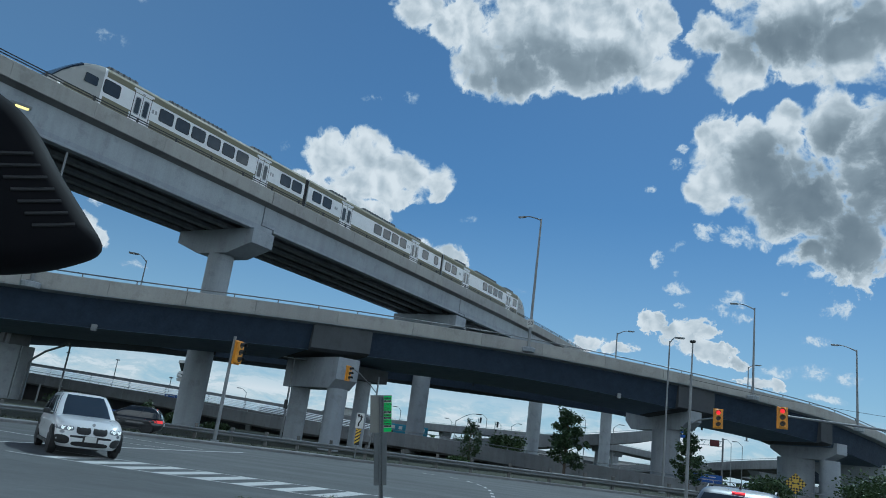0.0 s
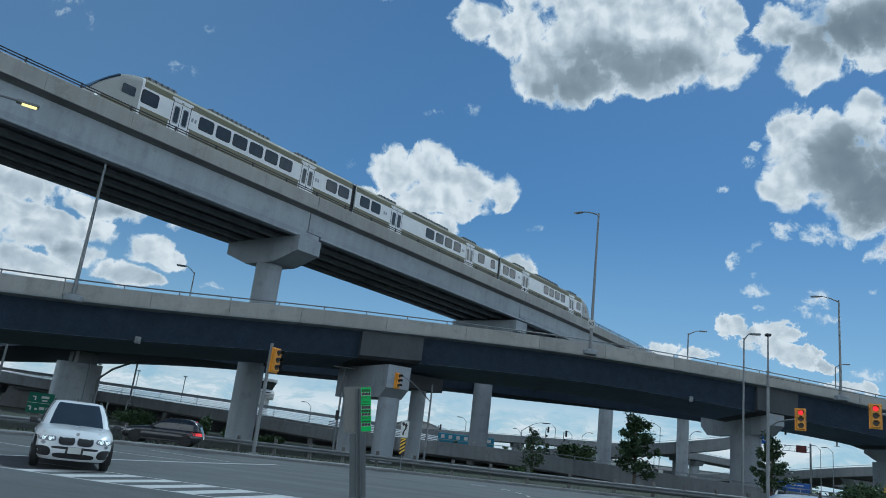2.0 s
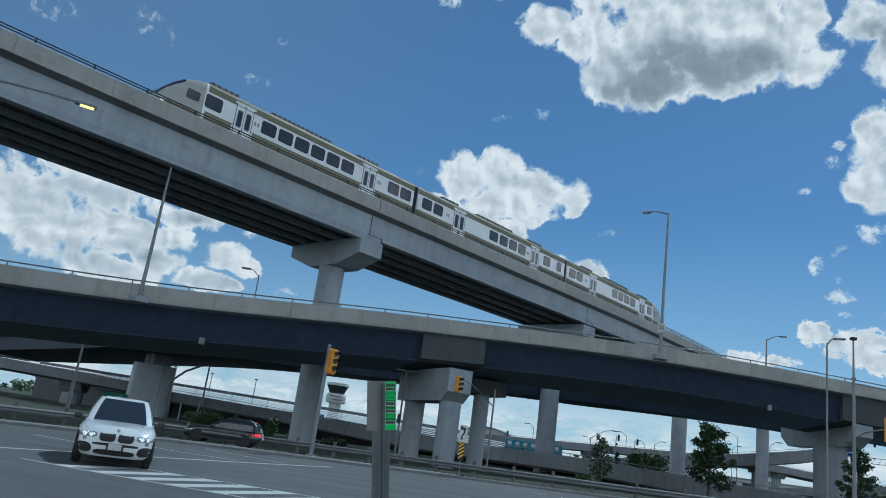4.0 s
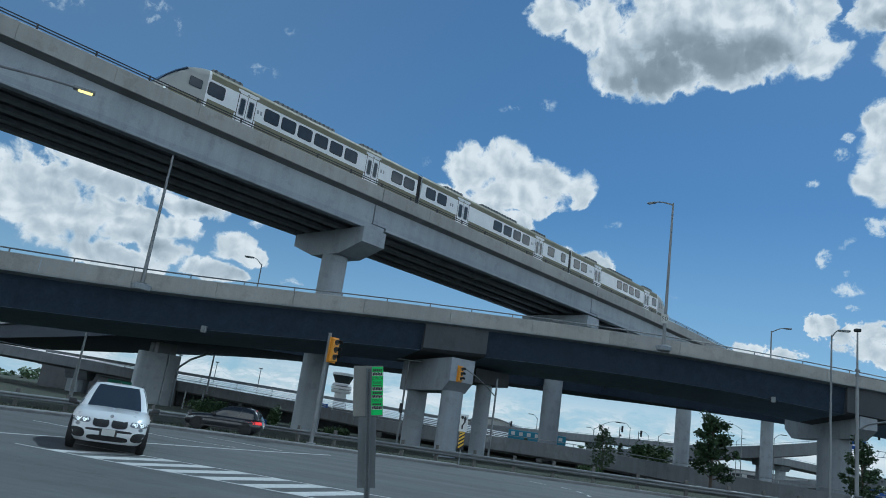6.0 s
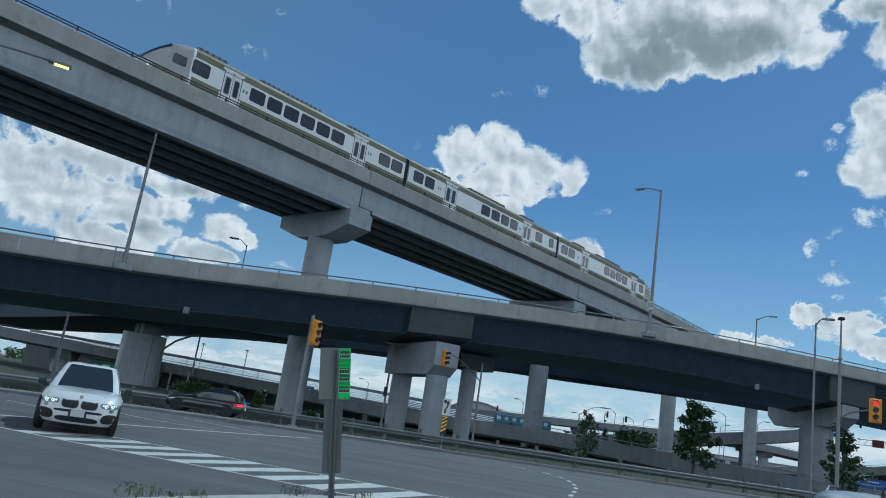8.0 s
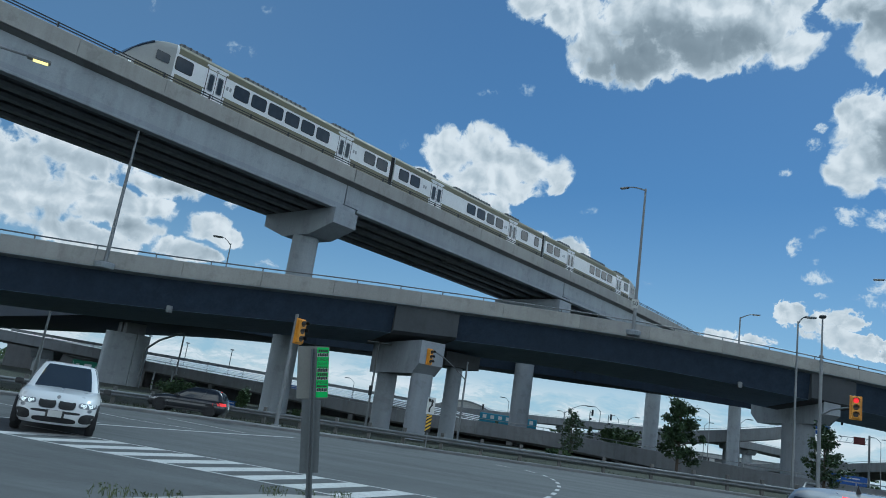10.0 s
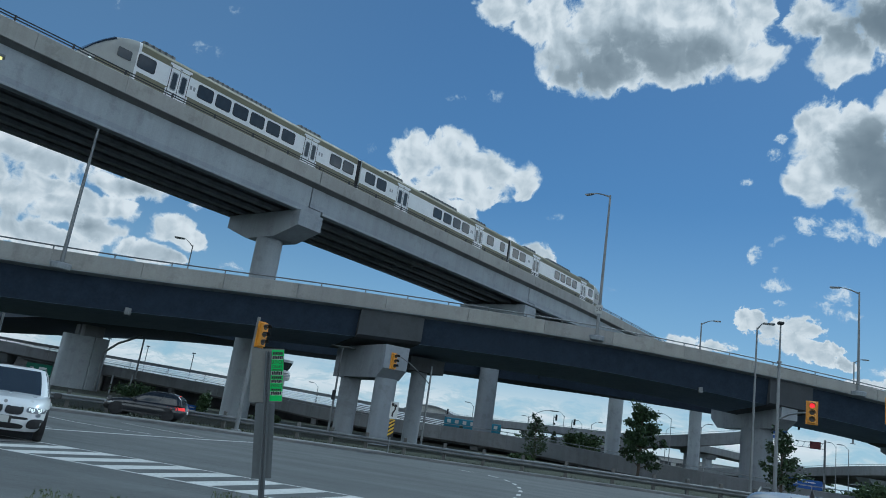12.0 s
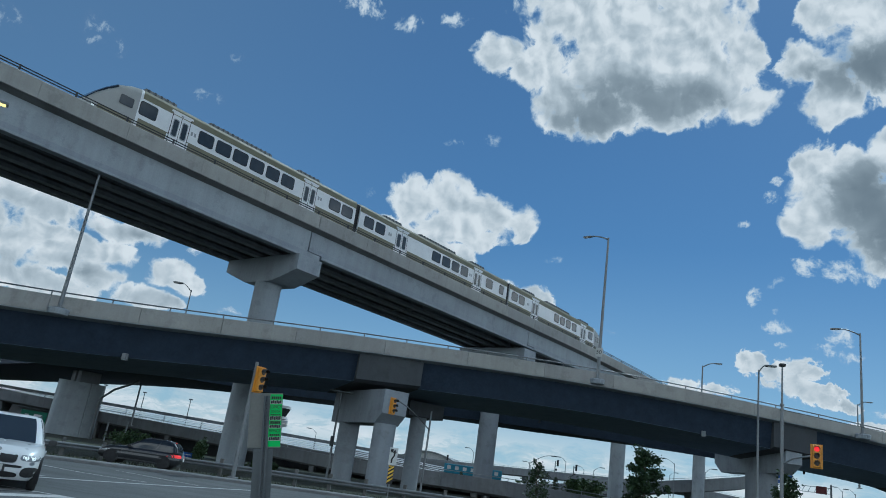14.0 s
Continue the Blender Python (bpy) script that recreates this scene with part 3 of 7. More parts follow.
def ground_sheet():
    g = Geo()
    xs = [-3200, -1200, -500, -200, -100] + [-80 + 8 * i for i in range(21)] + [100, 200, 500, 1200, 3200]
    ys = [-3200, -1200, -400, -120] + [-60 + 8 * i for i in range(24)] + [150, 200, 400, 1200, 3300]
    for y in ys:
        for x in xs:
            g.v.append((x, y, ground_z(x, y) - 0.05))
    n = len(xs)
    for j in range(len(ys) - 1):
        for i in range(n - 1):
            g.f.append((j * n + i, j * n + i + 1, (j + 1) * n + i + 1, (j + 1) * n + i))
    solid("ground", g, M_SOIL, "rough grass and bare soil reaching to the horizon", "ground", kind="structure")


def road_sheet():
    """Asphalt from the far kerb to well behind the camera."""
    g, rows = Geo(), 14
    for p in FAR_KERB:
        q = Vector((p.x * 0.9 + 10, -60, 0))
        for j in range(rows + 1):
            w = p.lerp(q, j / rows)
            g.v.append((w.x, w.y, ground_z(w.x, w.y)))
    n = rows + 1
    for i in range(len(FAR_KERB) - 1):
        for j in range(rows):
            g.f.append((i * n + j, i * n + j + 1, (i + 1) * n + j + 1, (i + 1) * n + j))
    solid("road", g, M_ASPH, "worn grey asphalt road with cracks and tyre tracks", "road", kind="structure")


ground_sheet()
road_sheet()


def strip(name, line, width, height, mat, label, category, shift=0.0, bevel=0.04):
    """A raised strip along a line: kerb, footway or verge."""
    g, rings = Geo(), []
    for i, p in enumerate(line):
        nrm, _ = normal_2d(line, i)
        a, b = p + nrm * shift, p + nrm * (shift + width)
        za, zb = ground_z(a.x, a.y), ground_z(b.x, b.y)
        rings.append([(a.x, a.y, za - 0.1), (a.x, a.y, za + height - bevel), (a.x + nrm.x * bevel, a.y + nrm.y * bevel, za + height),
                      (b.x, b.y, zb + height), (b.x, b.y, zb - 0.1)])
    g.loft(rings)
    return solid(name, g, mat, label, category, kind="structure")


strip("kerb", MEDIAN, 0.2, 0.15, M_CONC_D, "grey concrete kerb along the far side", "kerb")
strip("pavement", [p for p in MEDIAN if p.x < -6.5], 1.1, 0.145, M_CONC_D, "concrete footway strip behind the kerb", "pavement", 0.2, 0.0)


def flat_mark(poly, lift=0.004):
    """A painted patch on the road."""
    g = Geo()
    g.v = [(x, y, ground_z(x, y) + lift) for x, y in poly]
    g.f = [tuple(range(len(poly)))]
    return g


marks = thing("road_marking", (-8, 15, ground_z(-8, 15)), "worn white striped gore markings painted on asphalt", "road marking", kind="structure")
# stripes of the painted gore
HATCH_A = [Vector(p) for p in ((-13.4, 16.25, 0), (-10.6, 15.98, 0), (-8.4, 15.88, 0), (-6.8, 15.75, 0), (-4.6, 15.6, 0), (-2.8, 15.45, 0), (-0.9, 15.3, 0))]
HATCH_B = [Vector(p) for p in ((-13.2, 13.9, 0), (-10.0, 13.45, 0), (-8.0, 13.33, 0), (-6.1, 13.15, 0), (-4.6, 12.98, 0), (-3.0, 12.85, 0), (-1.2, 12.7, 0))]


def along(line, t):
    t = clamp(t, 0, 1) * (len(line) - 1)
    i = min(int(t), len(line) - 2)
    return line[i].lerp(line[i + 1], t - i)


def at_x(line, x):
    for p, q in zip(line, line[1:]):
        if p.x <= x <= q.x:
            return p.lerp(q, (x - p.x) / (q.x - p.x))
    return line[0] if x < line[0].x else line[-1]


for i in range(11):
    x = -12.0 + 1.035 * i
    a0, a1 = at_x(HATCH_A, x + 0.36), at_x(HATCH_A, x + 0.87)
    b0, b1 = at_x(HATCH_B, x - 0.25), at_x(HATCH_B, x + 0.25)
    part("stripe", flat_mark([(a0.x, a0.y), (a1.x, a1.y), (b1.x, b1.y), (b0.x, b0.y)]), M_MARK, marks, world_space=True)


def painted_line(name, pts, width, label=""):
    line = spline([(x, y, 0) for x, y in pts], 0.8)
    g = Geo()
    for i, p in enumerate(line):
        nrm, _ = normal_2d(line, i)
        for s in (-0.5, 0.5):
            q = p + nrm * s * width
            g.v.append((q.x, q.y, ground_z(q.x, q.y) + 0.005))
    g.f = [(2 * i, 2 * i + 1, 2 * i + 3, 2 * i + 2) for i in range(len(line) - 1)]
    part(name, g, M_MARK, marks, label, world_space=True)


painted_line("edge_line", [(p.x, p.y) for p in HATCH_A], 0.10)
painted_line("edge_line", [(p.x, p.y) for p in HATCH_B], 0.10)
painted_line("stop_line", [(-15.6, 15.5), (-14.5, 19.2), (-13.7, 21.6), (-12.6, 25.6), (-11.5, 30.6)], 0.22)
painted_line("lane_line", [(-20.5, 22.6), (-16.4, 21.5), (-14.1, 20.7)], 0.12)
painted_line("lane_line", [(-18.6, 26.0), (-15.8, 25.0), (-12.8, 25.2)], 0.12)
painted_line("lane_line", [(-17.5, 29.6), (-15.2, 28.7), (-12.6, 27.6)], 0.12)
DASH = spline([(-3.4, 33.6, 0), (-2.2, 32.9, 0), (-1.39, 31.8, 0), (-0.66, 29.3, 0), (-0.29, 26.45, 0), (-0.22, 23.5, 0), (-0.28, 20.9, 0), (-0.44, 18.9, 0)], 0.3)
for i in range(0, len(DASH) - 3, 5):
    painted_line("dash", [(p.x, p.y) for p in DASH[i:i + 4]], 0.13)

# ---- upper railway viaduct ----
UP_AT, UP_HEAD = Vector((-20.0, 55.0, 0)), radians(61)
UH, UN = Vector((math.cos(UP_HEAD), math.sin(UP_HEAD), 0)), Vector((-math.sin(UP_HEAD), math.cos(UP_HEAD), 0))
SPAN, UP_W, UP_TOP = 34.5, 10.4, 20.75


def up(s, w, z):
    """A point s along the railway viaduct, w in from its near edge."""
    return UP_AT + UH * s + UN * w + Vector((0, 0, z - 0.0004 * max(0.0, s - 35) ** 2))


def up_sweep(g, prof, s0, s1, step=6.0):
    n = max(1, round((s1 - s0) / step))
    g.loft([[up(s0 + (s1 - s0) * i / n, w, z) for w, z in prof] for i in range(n + 1)])
    return g


viaduct = thing("railway_viaduct", up(0, 5, 17.0), "concrete railway viaduct on tall hammerhead piers", "bridge", kind="structure")
S0, S1 = -2 * SPAN, 4 * SPAN
JOINT = -0.8   # the spans meet a little short of the piers' centres
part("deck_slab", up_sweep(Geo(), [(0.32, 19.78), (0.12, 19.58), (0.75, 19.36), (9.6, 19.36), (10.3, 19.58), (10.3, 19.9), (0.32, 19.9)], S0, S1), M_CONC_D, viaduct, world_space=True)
part("far_parapet", up_sweep(Geo(), [(10.1, 19.9), (10.4, 19.9), (10.4, 20.75), (10.1, 20.75)], S0, S1), M_CONC_P, viaduct, world_space=True)
part("track_bed", up_sweep(Geo(), [(1.2, 19.91), (9.3, 19.91), (9.0, 20.0), (1.5, 20.0)], S0, S1), M_CONC_K, viaduct, world_space=True)
for w in (2.45, 3.9, 6.4, 7.85):
    part("rail", up_sweep(Geo(), [(w, 20.0), (w + 0.07, 20.0), (w + 0.07, 20.16), (w, 20.16)], S0, S1), M_GALV_M, viaduct, world_space=True)
# inner girders and diaphragms use darker concrete: under-deck shade put into colour
for k in range(-2, 4):
    gb = 17.12 if k < 0 else 17.42   # the spans that follow are a little shallower
    for w in (0.62, 2.95, 5.1, 7.3, 9.2):
        a, b = k * SPAN + JOINT + 0.06, (k + 1) * SPAN + JOINT - 0.06
        # the near ends that meet over a pier are half-jointed: the upper nose rests on the lower
        gd = Geo()
        if w < 1:
            up_sweep(gd, [(w, 18.0), (w + 0.46, 18.0), (w + 0.46, 19.36), (w, 19.36)], a, b)
            part("girder_mid", up_sweep(Geo(), [(w + 0.001, 17.70), (w + 0.45, 17.70), (w + 0.45, 18.03), (w + 0.001, 18.03)], a, b), M_CONC, viaduct, world_space=True)
            part("girder_flange", up_sweep(Geo(), [(w + 0.002, gb), (w + 0.62, gb), (w + 0.62, gb + 0.12), (w + 0.46, gb + 0.25), (w + 0.46, 17.64), (w + 0.002, 17.64)], a + 1.45, b + 1.40), M_CONC, viaduct, world_space=True)
            part("girder_web", up_sweep(Geo(), [(w + 0.004, 17.5), (w + 0.44, 17.5), (w + 0.44, 17.75), (w + 0.004, 17.75)], a + 1.5, b - 0.1), M_CONC, viaduct, world_space=True)
            part("drip_ledge", up_sweep(Geo(), [(w - 0.03, gb + 0.02), (w, gb + 0.02), (w, gb + 0.18), (w - 0.03, gb + 0.15)], a + 1.45, b - 0.7), M_CONC, viaduct, world_space=True)
        else:
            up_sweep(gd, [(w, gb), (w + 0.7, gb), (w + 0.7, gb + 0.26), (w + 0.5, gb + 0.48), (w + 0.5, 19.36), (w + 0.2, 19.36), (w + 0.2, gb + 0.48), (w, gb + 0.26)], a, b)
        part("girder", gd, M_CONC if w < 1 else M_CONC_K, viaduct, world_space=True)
    for s in (k * SPAN + SPAN * 0.5, k * SPAN + 0.6, (k + 1) * SPAN - 0.6):
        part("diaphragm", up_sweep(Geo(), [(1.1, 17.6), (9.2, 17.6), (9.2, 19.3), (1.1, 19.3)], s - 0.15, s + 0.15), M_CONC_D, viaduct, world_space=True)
PANEL = SPAN / 6
for i in range(-12, 24):
    open_a = 0.03 if i % 6 == 0 else 0.008   # wider joints where the spans meet
    open_b = 0.03 if i % 6 == 5 else 0.008
    a, b = i * PANEL - 0.68 + open_a, (i + 1) * PANEL - 0.68 - open_b
    part("parapet_panel", up_sweep(Geo(), [(0.0, 19.60), (0.30, 19.60), (0.30, 20.70), (0.26, 20.75), (0.04, 20.75), (0.0, 20.71)], a, b), M_CONC_P, viaduct, world_space=True)
for z in (20.93, 21.10):
    part("handrail", up_sweep(Geo(), [(0.13, z - 0.03), (0.19, z - 0.03), (0.19, z + 0.03), (0.13, z + 0.03)], S0, S1), M_RAIL_D, viaduct, "dark steel handrail", world_space=True)
for i in range(-20, 40):
    s = i * SPAN / 10 - 0.88
    part("rail_post", up_sweep(Geo(), [(0.11, 20.7), (0.21, 20.7), (0.21, 21.14), (0.11, 21.14)], s - 0.05, s + 0.05), M_RAIL_D, viaduct, world_space=True)


def round_column(g, x, y, z0, z1, r, n=24):
    return g.loft([[(x + r * math.cos(t), y + r * math.sin(t), z) for t in (2 * math.pi * k / n for k in range(n))] for z in (z0, z1)])


for k in (-1, 0, 1, 2, 3):
    s = k * SPAN - 0.85
    c = up(s, 4.7, 0)
    drop = up(s, 4.7, 0).z
    z0 = ground_z(c.x, c.y) - 0.5
    pier = thing("viaduct_pier", (c.x, c.y, z0), "tall round concrete pier with a tapered hammerhead cap", "bridge pier", "viaduct piers", "structure")
    g = Geo()
    g.loft([[up(s + d, w, z) for w, z in ((0.25, 17.12), (9.5, 17.12), (9.5, 16.05), (6.6, 15.0), (3.0, 15.0), (0.25, 15.85))] for d in (-1.05, 1.40)])
    part("pier_cap", g, M_CONC, pier, world_space=True)
    g = Geo()
    round_column(g, c.x, c.y, z0, 15.1 + drop, 1.1)
    g.smooth = True
    part("column", g, M_CONC, pier, world_space=True)
    for w in (0.9, 3.25, 5.4, 7.6, 9.4):
        for d in (-0.5, 0.5):
            part("bearing", Geo().loft([[up(s + d + e, w + f, z) for e, f in ((-0.2, -0.2), (0.2, -0.2), (0.2, 0.2), (-0.2, 0.2))] for z in (17.12, 17.14)]), M_BLACK, pier, world_space=True)

# ---- curved road overpass ----
NEAR = spline([(-75, -14, 6.2), (-60, 6.0, 6.9), (-45, 23.5, 7.65), (-30.2, 38.8, 8.88), (-14, 51.2, 10.65), (3, 59.8, 11.45), (18, 63.6, 10.8), (31, 67.4, 9.85), (38.2, 71.6, 8.95), (44.5, 77.5, 8.2), (51, 87, 7.6), (56, 100, 7.2), (59, 120, 6.8)], 1.4)


def deck_width(p):
    """A carriageway of two lanes between its parapets."""
    return 9.3


def bank(x):
    """The deck leans to its far side, sloped to fit the camera's view."""
    return 0.066 - 0.046 * clamp((x - 20) / 12, 0, 1)


def lip(depth):
    """A height under the parapet's top; the parapet gets lower towards the right end."""
    return lambda p: depth + 0.17 * clamp((p.x - 8) / 14, 0, 1)


def over(i, w, dz):
    nrm, _ = normal_2d(NEAR, i)
    p = NEAR[i]
    dz = dz(p) if callable(dz) else dz
    q = p + nrm * w
    return Vector((q.x, q.y, p.z + dz - bank(p.x) * max(0.0, w - 0.4)))


def over_sweep(g, prof, i0=0, i1=None):
    i1 = len(NEAR) - 1 if i1 is None else i1
    g.loft([[over(i, w(NEAR[i]) if callable(w) else w, z) for w, z in prof] for i in range(i0, i1 + 1)])
    return g


overpass = thing("road_overpass", (-8, 58, 7.0), "curved concrete road overpass with a deep dark girder", "bridge", kind="structure")
part("deck_slab", over_sweep(Geo(), [(0.05, -0.85), (0.05, lip(-1.10)), (0.72, lip(-1.20)), (lambda p: deck_width(p) - 0.7, lip(-1.20)), (lambda p: deck_width(p), -1.25), (lambda p: deck_width(p), -0.95), (0.35, -0.95)]), M_CONC, overpass, world_space=True)
part("box_girder", over_sweep(Geo(), [(0.70, lip(-1.20)), (0.95, -3.12), (lambda p: deck_width(p) - 0.95, -3.12), (lambda p: deck_width(p) - 0.72, lip(-1.20))]), M_STEEL_D, overpass, "dark navy girder face and underside", world_space=True)
part("soffit", over_sweep(Geo(), [(1.0, -3.11), (1.0, -3.145), (lambda p: deck_width(p) - 1.0, -3.145), (lambda p: deck_width(p) - 1.0, -3.11)]), M_SOFFIT, overpass, "concrete underside with blue glare haze put into its colour", world_space=True)
part("far_parapet", over_sweep(Geo(), [(lambda p: deck_width(p) - 0.3, -0.95), (lambda p: deck_width(p), -0.95), (lambda p: deck_width(p), 0.0), (lambda p: deck_width(p) - 0.3, 0.0)]), M_CONC_P, overpass, world_space=True)
part("road_surface", over_sweep(Geo(), [(0.36, -0.94), (0.36, -0.90), (lambda p: deck_width(p) - 0.31, -0.90), (lambda p: deck_width(p) - 0.31, -0.94)]), M_ASPH, overpass, world_space=True)


def near_run(step):
    """Lengths along the near edge: index pairs about step metres apart."""
    out, last = [], 0
    run = 0.0
    for i in range(1, len(NEAR)):
        run += (NEAR[i] - NEAR[i - 1]).length
        if run >= step:
            out.append((last, i))
            last, run = i, 0.0
    return out


def over_panel(i0, i1, prof, gap=0.012):
    g, rings = Geo(), []
    for i in range(i0, i1 + 1):
        _, d = normal_2d(NEAR, i)
        e = d * (gap if i == i0 else -gap if i == i1 else 0)
        rings.append([over(i, w, z) + e for w, z in prof])
    return g.loft(rings)


for a, b in near_run(5.0):
    part("parapet_panel", over_panel(a, b, [(0.0, lip(-1.03)), (0.34, lip(-1.03)), (0.32, -0.04), (0.28, 0.0), (0.05, 0.0), (0.01, -0.04)]), M_CONC_P, overpass, world_space=True)
g = Geo()
g.tube([over(i, 0.16, 0.24) for i in range(len(NEAR))], 0.045, 8)
part("handrail", g, M_RAILG, overpass, "dull grey tube handrail", world_space=True)
for a, b in near_run(2.6):
    g = Geo()
    g.tube([over(a, 0.16, -0.05), over(a, 0.16, 0.24)], 0.045, 6)
    part("rail_post", g, M_RAILG, overpass, world_space=True)


def near_index(x):
    return min(range(len(NEAR)), key=lambda i: abs(NEAR[i].x - x))


# cross-beams that stand proud at the piers
for x0, x1 in ((-13.7, -9.5), (17.2, 20.4), (31.9, 33.9)):
    g = over_sweep(Geo(), [(0.42, lip(-1.19)), (0.42, -3.02), (0.9, -3.19), (8.0, -3.19), (8.0, lip(-1.19))], near_index(x0), near_index(x1))
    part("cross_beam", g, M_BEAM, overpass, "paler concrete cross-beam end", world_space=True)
# downpipes and small floodlights under the edge
for x in (-26.9, 12.6):
    p = over(near_index(x), 0.75, -3.15)
    part("floodlight", Geo().box((p.x - 0.1, p.y - 0.1, p.z), (0.32, 0.3, 0.46), None, 0.05), M_GALV_M, overpass, world_space=True)
for x in (-18.0, 1.0, 25.0):
    p = over(near_index(x), deck_width(NEAR[near_index(x)]) - 1.2, -3.2)
    part("drain_spout", Geo().box(p, (0.16, 0.16, 0.4), None, 0.02), M_BLACK, overpass, world_space=True)

# the second carriageway: it runs behind the railway's piers and joins the overpass at its right end
# points set along sight lines so that its lower edge fits the camera's view
REAR = spline([(-156.7, 172.2, 8.9), (-113.5, 142.2, 8.9), (-75.1, 114.0, 8.75), (-58, 101.5, 8.7), (-44.0, 93.5, 8.6), (-33.0, 91.0, 8.45), (-20.9, 88.4, 8.35), (-12.4, 93.0, 8.76), (-3.9, 96.6, 8.92), (2.4, 95.5, 8.86), (8.4, 90.7, 8.45), (14.5, 83.6, 7.78), (19.0, 76.6, 7.0)], 2.0)
ramp = thing("ramp_bridge", (-45, 92, 7.0), "dark second carriageway behind the railway piers", "bridge", kind="structure")


def rear_width(p):
    return 7.0 + 9.5 * clamp((-30 - p.x) / 20, 0, 1) - 4.0 * clamp((p.x - 8) / 8, 0, 1)


def rear(i, w, dz):
    """A point w metres towards the road from the far lower edge, dz above it."""
    nrm, _ = normal_2d(REAR, i)
    w = w(REAR[i]) if callable(w) else w
    q = REAR[i] + nrm * (-w)
    if REAR[i].x > -40 and (REAR[i + 1 if i + 1 < len(REAR) else i] - REAR[i - 1 if i else i]).x < 0:
        q = REAR[i] + nrm * w
    return q + Vector((0, 0, dz))


def rear_sweep(prof):
    return Geo().loft([[rear(i, w, z) for w, z in prof] for i in range(len(REAR))])


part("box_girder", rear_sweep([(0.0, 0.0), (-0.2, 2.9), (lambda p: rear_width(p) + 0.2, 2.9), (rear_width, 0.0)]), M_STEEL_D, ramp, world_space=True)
part("deck_slab", rear_sweep([(-0.9, 2.9), (lambda p: rear_width(p) + 0.9, 2.9), (lambda p: rear_width(p) + 0.9, 3.2), (-0.9, 3.2)]), M_CONC_K, ramp, world_space=True)
part("parapet", rear_sweep([(-0.9, 3.2), (-0.65, 3.2), (-0.65, 3.9), (-0.9, 3.9)]), M_CONC_P, ramp, world_space=True)
part("parapet", rear_sweep([(lambda p: rear_width(p) + 0.9, 3.2), (lambda p: rear_width(p) + 0.65, 3.2), (lambda p: rear_width(p) + 0.65, 3.9), (lambda p: rear_width(p) + 0.9, 3.9)]), M_CONC_P, ramp, world_space=True)


# ---- piers of the overpass ----
# straddle bent
c = Vector((-11.55, 52.2, 0))
bn = Vector((-0.64, 0.77, 0))
bd = Vector((0.77, 0.64, 0))
zb = ground_z(c.x, c.y) - 0.4
bentp = thing("straddle_bent", (c.x, c.y, zb), "concrete frame pier with a heavy beam on two round columns", "bridge pier", "overpass piers", "structure")
g = Geo()
g.loft([[c + bn * w + bd * a + Vector((0, 0, z)) for w, z in ((-0.75, 7.12), (8.0, 7.12), (8.0, 4.75), (0.2, 4.75), (-0.75, 5.45))] for a in (-0.95, 0.95)])
part("beam", g, M_CONC, bentp, world_space=True)
for w in (0.35, 6.5):
    p = c + bn * w
    g = round_column(Geo(), p.x, p.y, zb, 4.78, 0.8)
    g.smooth = True
    part("column", g, M_CONC, bentp, world_space=True)

p = Vector((-11.0, 60.6, 0))
g = Geo()
g.loft([[p + bn * w + bd * a + Vector((0, 0, z)) for w, z in ((-1.2, 7.3), (2.2, 7.3), (2.2, 6.15), (-1.2, 6.15))] for a in (-1.6, 1.6)])
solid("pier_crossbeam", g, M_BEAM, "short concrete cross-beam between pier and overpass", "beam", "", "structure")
g = Geo()
round_column(g, p.x, p.y, ground_z(p.x, p.y) - 0.4, 6.16, 0.66)
solid("round_pier", g, M_CONC, "round concrete pier in the shade of the overpass", "bridge pier", "overpass piers", "structure", True)


def hammerhead(x, length, depth, col, label, half_w, drop):
    """A broad cap across the overpass on a wall-like column."""
    i = near_index(x)
    nrm, d = normal_2d(NEAR, i)
    p = NEAR[i]
    z1 = p.z - drop
    base = p + nrm * 4.2
    z0 = ground_z(base.x, base.y) - 0.4
    t = thing("overpass_pier", (base.x, base.y, z0), label, "bridge pier", "overpass piers", "structure")
    g = Geo()
    g.loft([[p + nrm * w + d * a + Vector((0, 0, z1 - p.z + z)) for w, z in ((0.6, 0.0), (length, 0.0), (length, -depth * 0.55), (length - 1.4, -depth), (2.0, -depth), (0.6, -depth * 0.6))] for a in (-half_w, half_w)])
    part("pier_cap", g, M_CONC, t, world_space=True)
    for w, half in col:
        g = Geo()
        ring = []
        for k in range(20):
            a = 2 * math.pi * k / 20
            ring.append((p + nrm * (w + half * math.cos(a) ** 3 * 0.4 + half * math.cos(a) * 0.6) + d * 1.05 * math.sin(a)))
        g.loft([[(q.x, q.y, z) for q in ring] for z in (z0, z1 - depth + 0.02)])
        g.smooth = True
        part("column", g, M_CONC, t, world_space=True)


hammerhead(19.3, 13.0, 1.95, ((5.6, 2.3),), "broad concrete pier with a chamfered cap", 0.68, 2.88)
hammerhead(34.3, 8.0, 1.7, ((1.9, 1.0), (5.6, 2.1)), "concrete pier with twin columns under one cap", 0.8, 2.6)
hammerhead(43.0, 8.0, 1.9, ((4.0, 2.0),), "broad concrete pier with a chamfered cap", 0.9, 2.8)

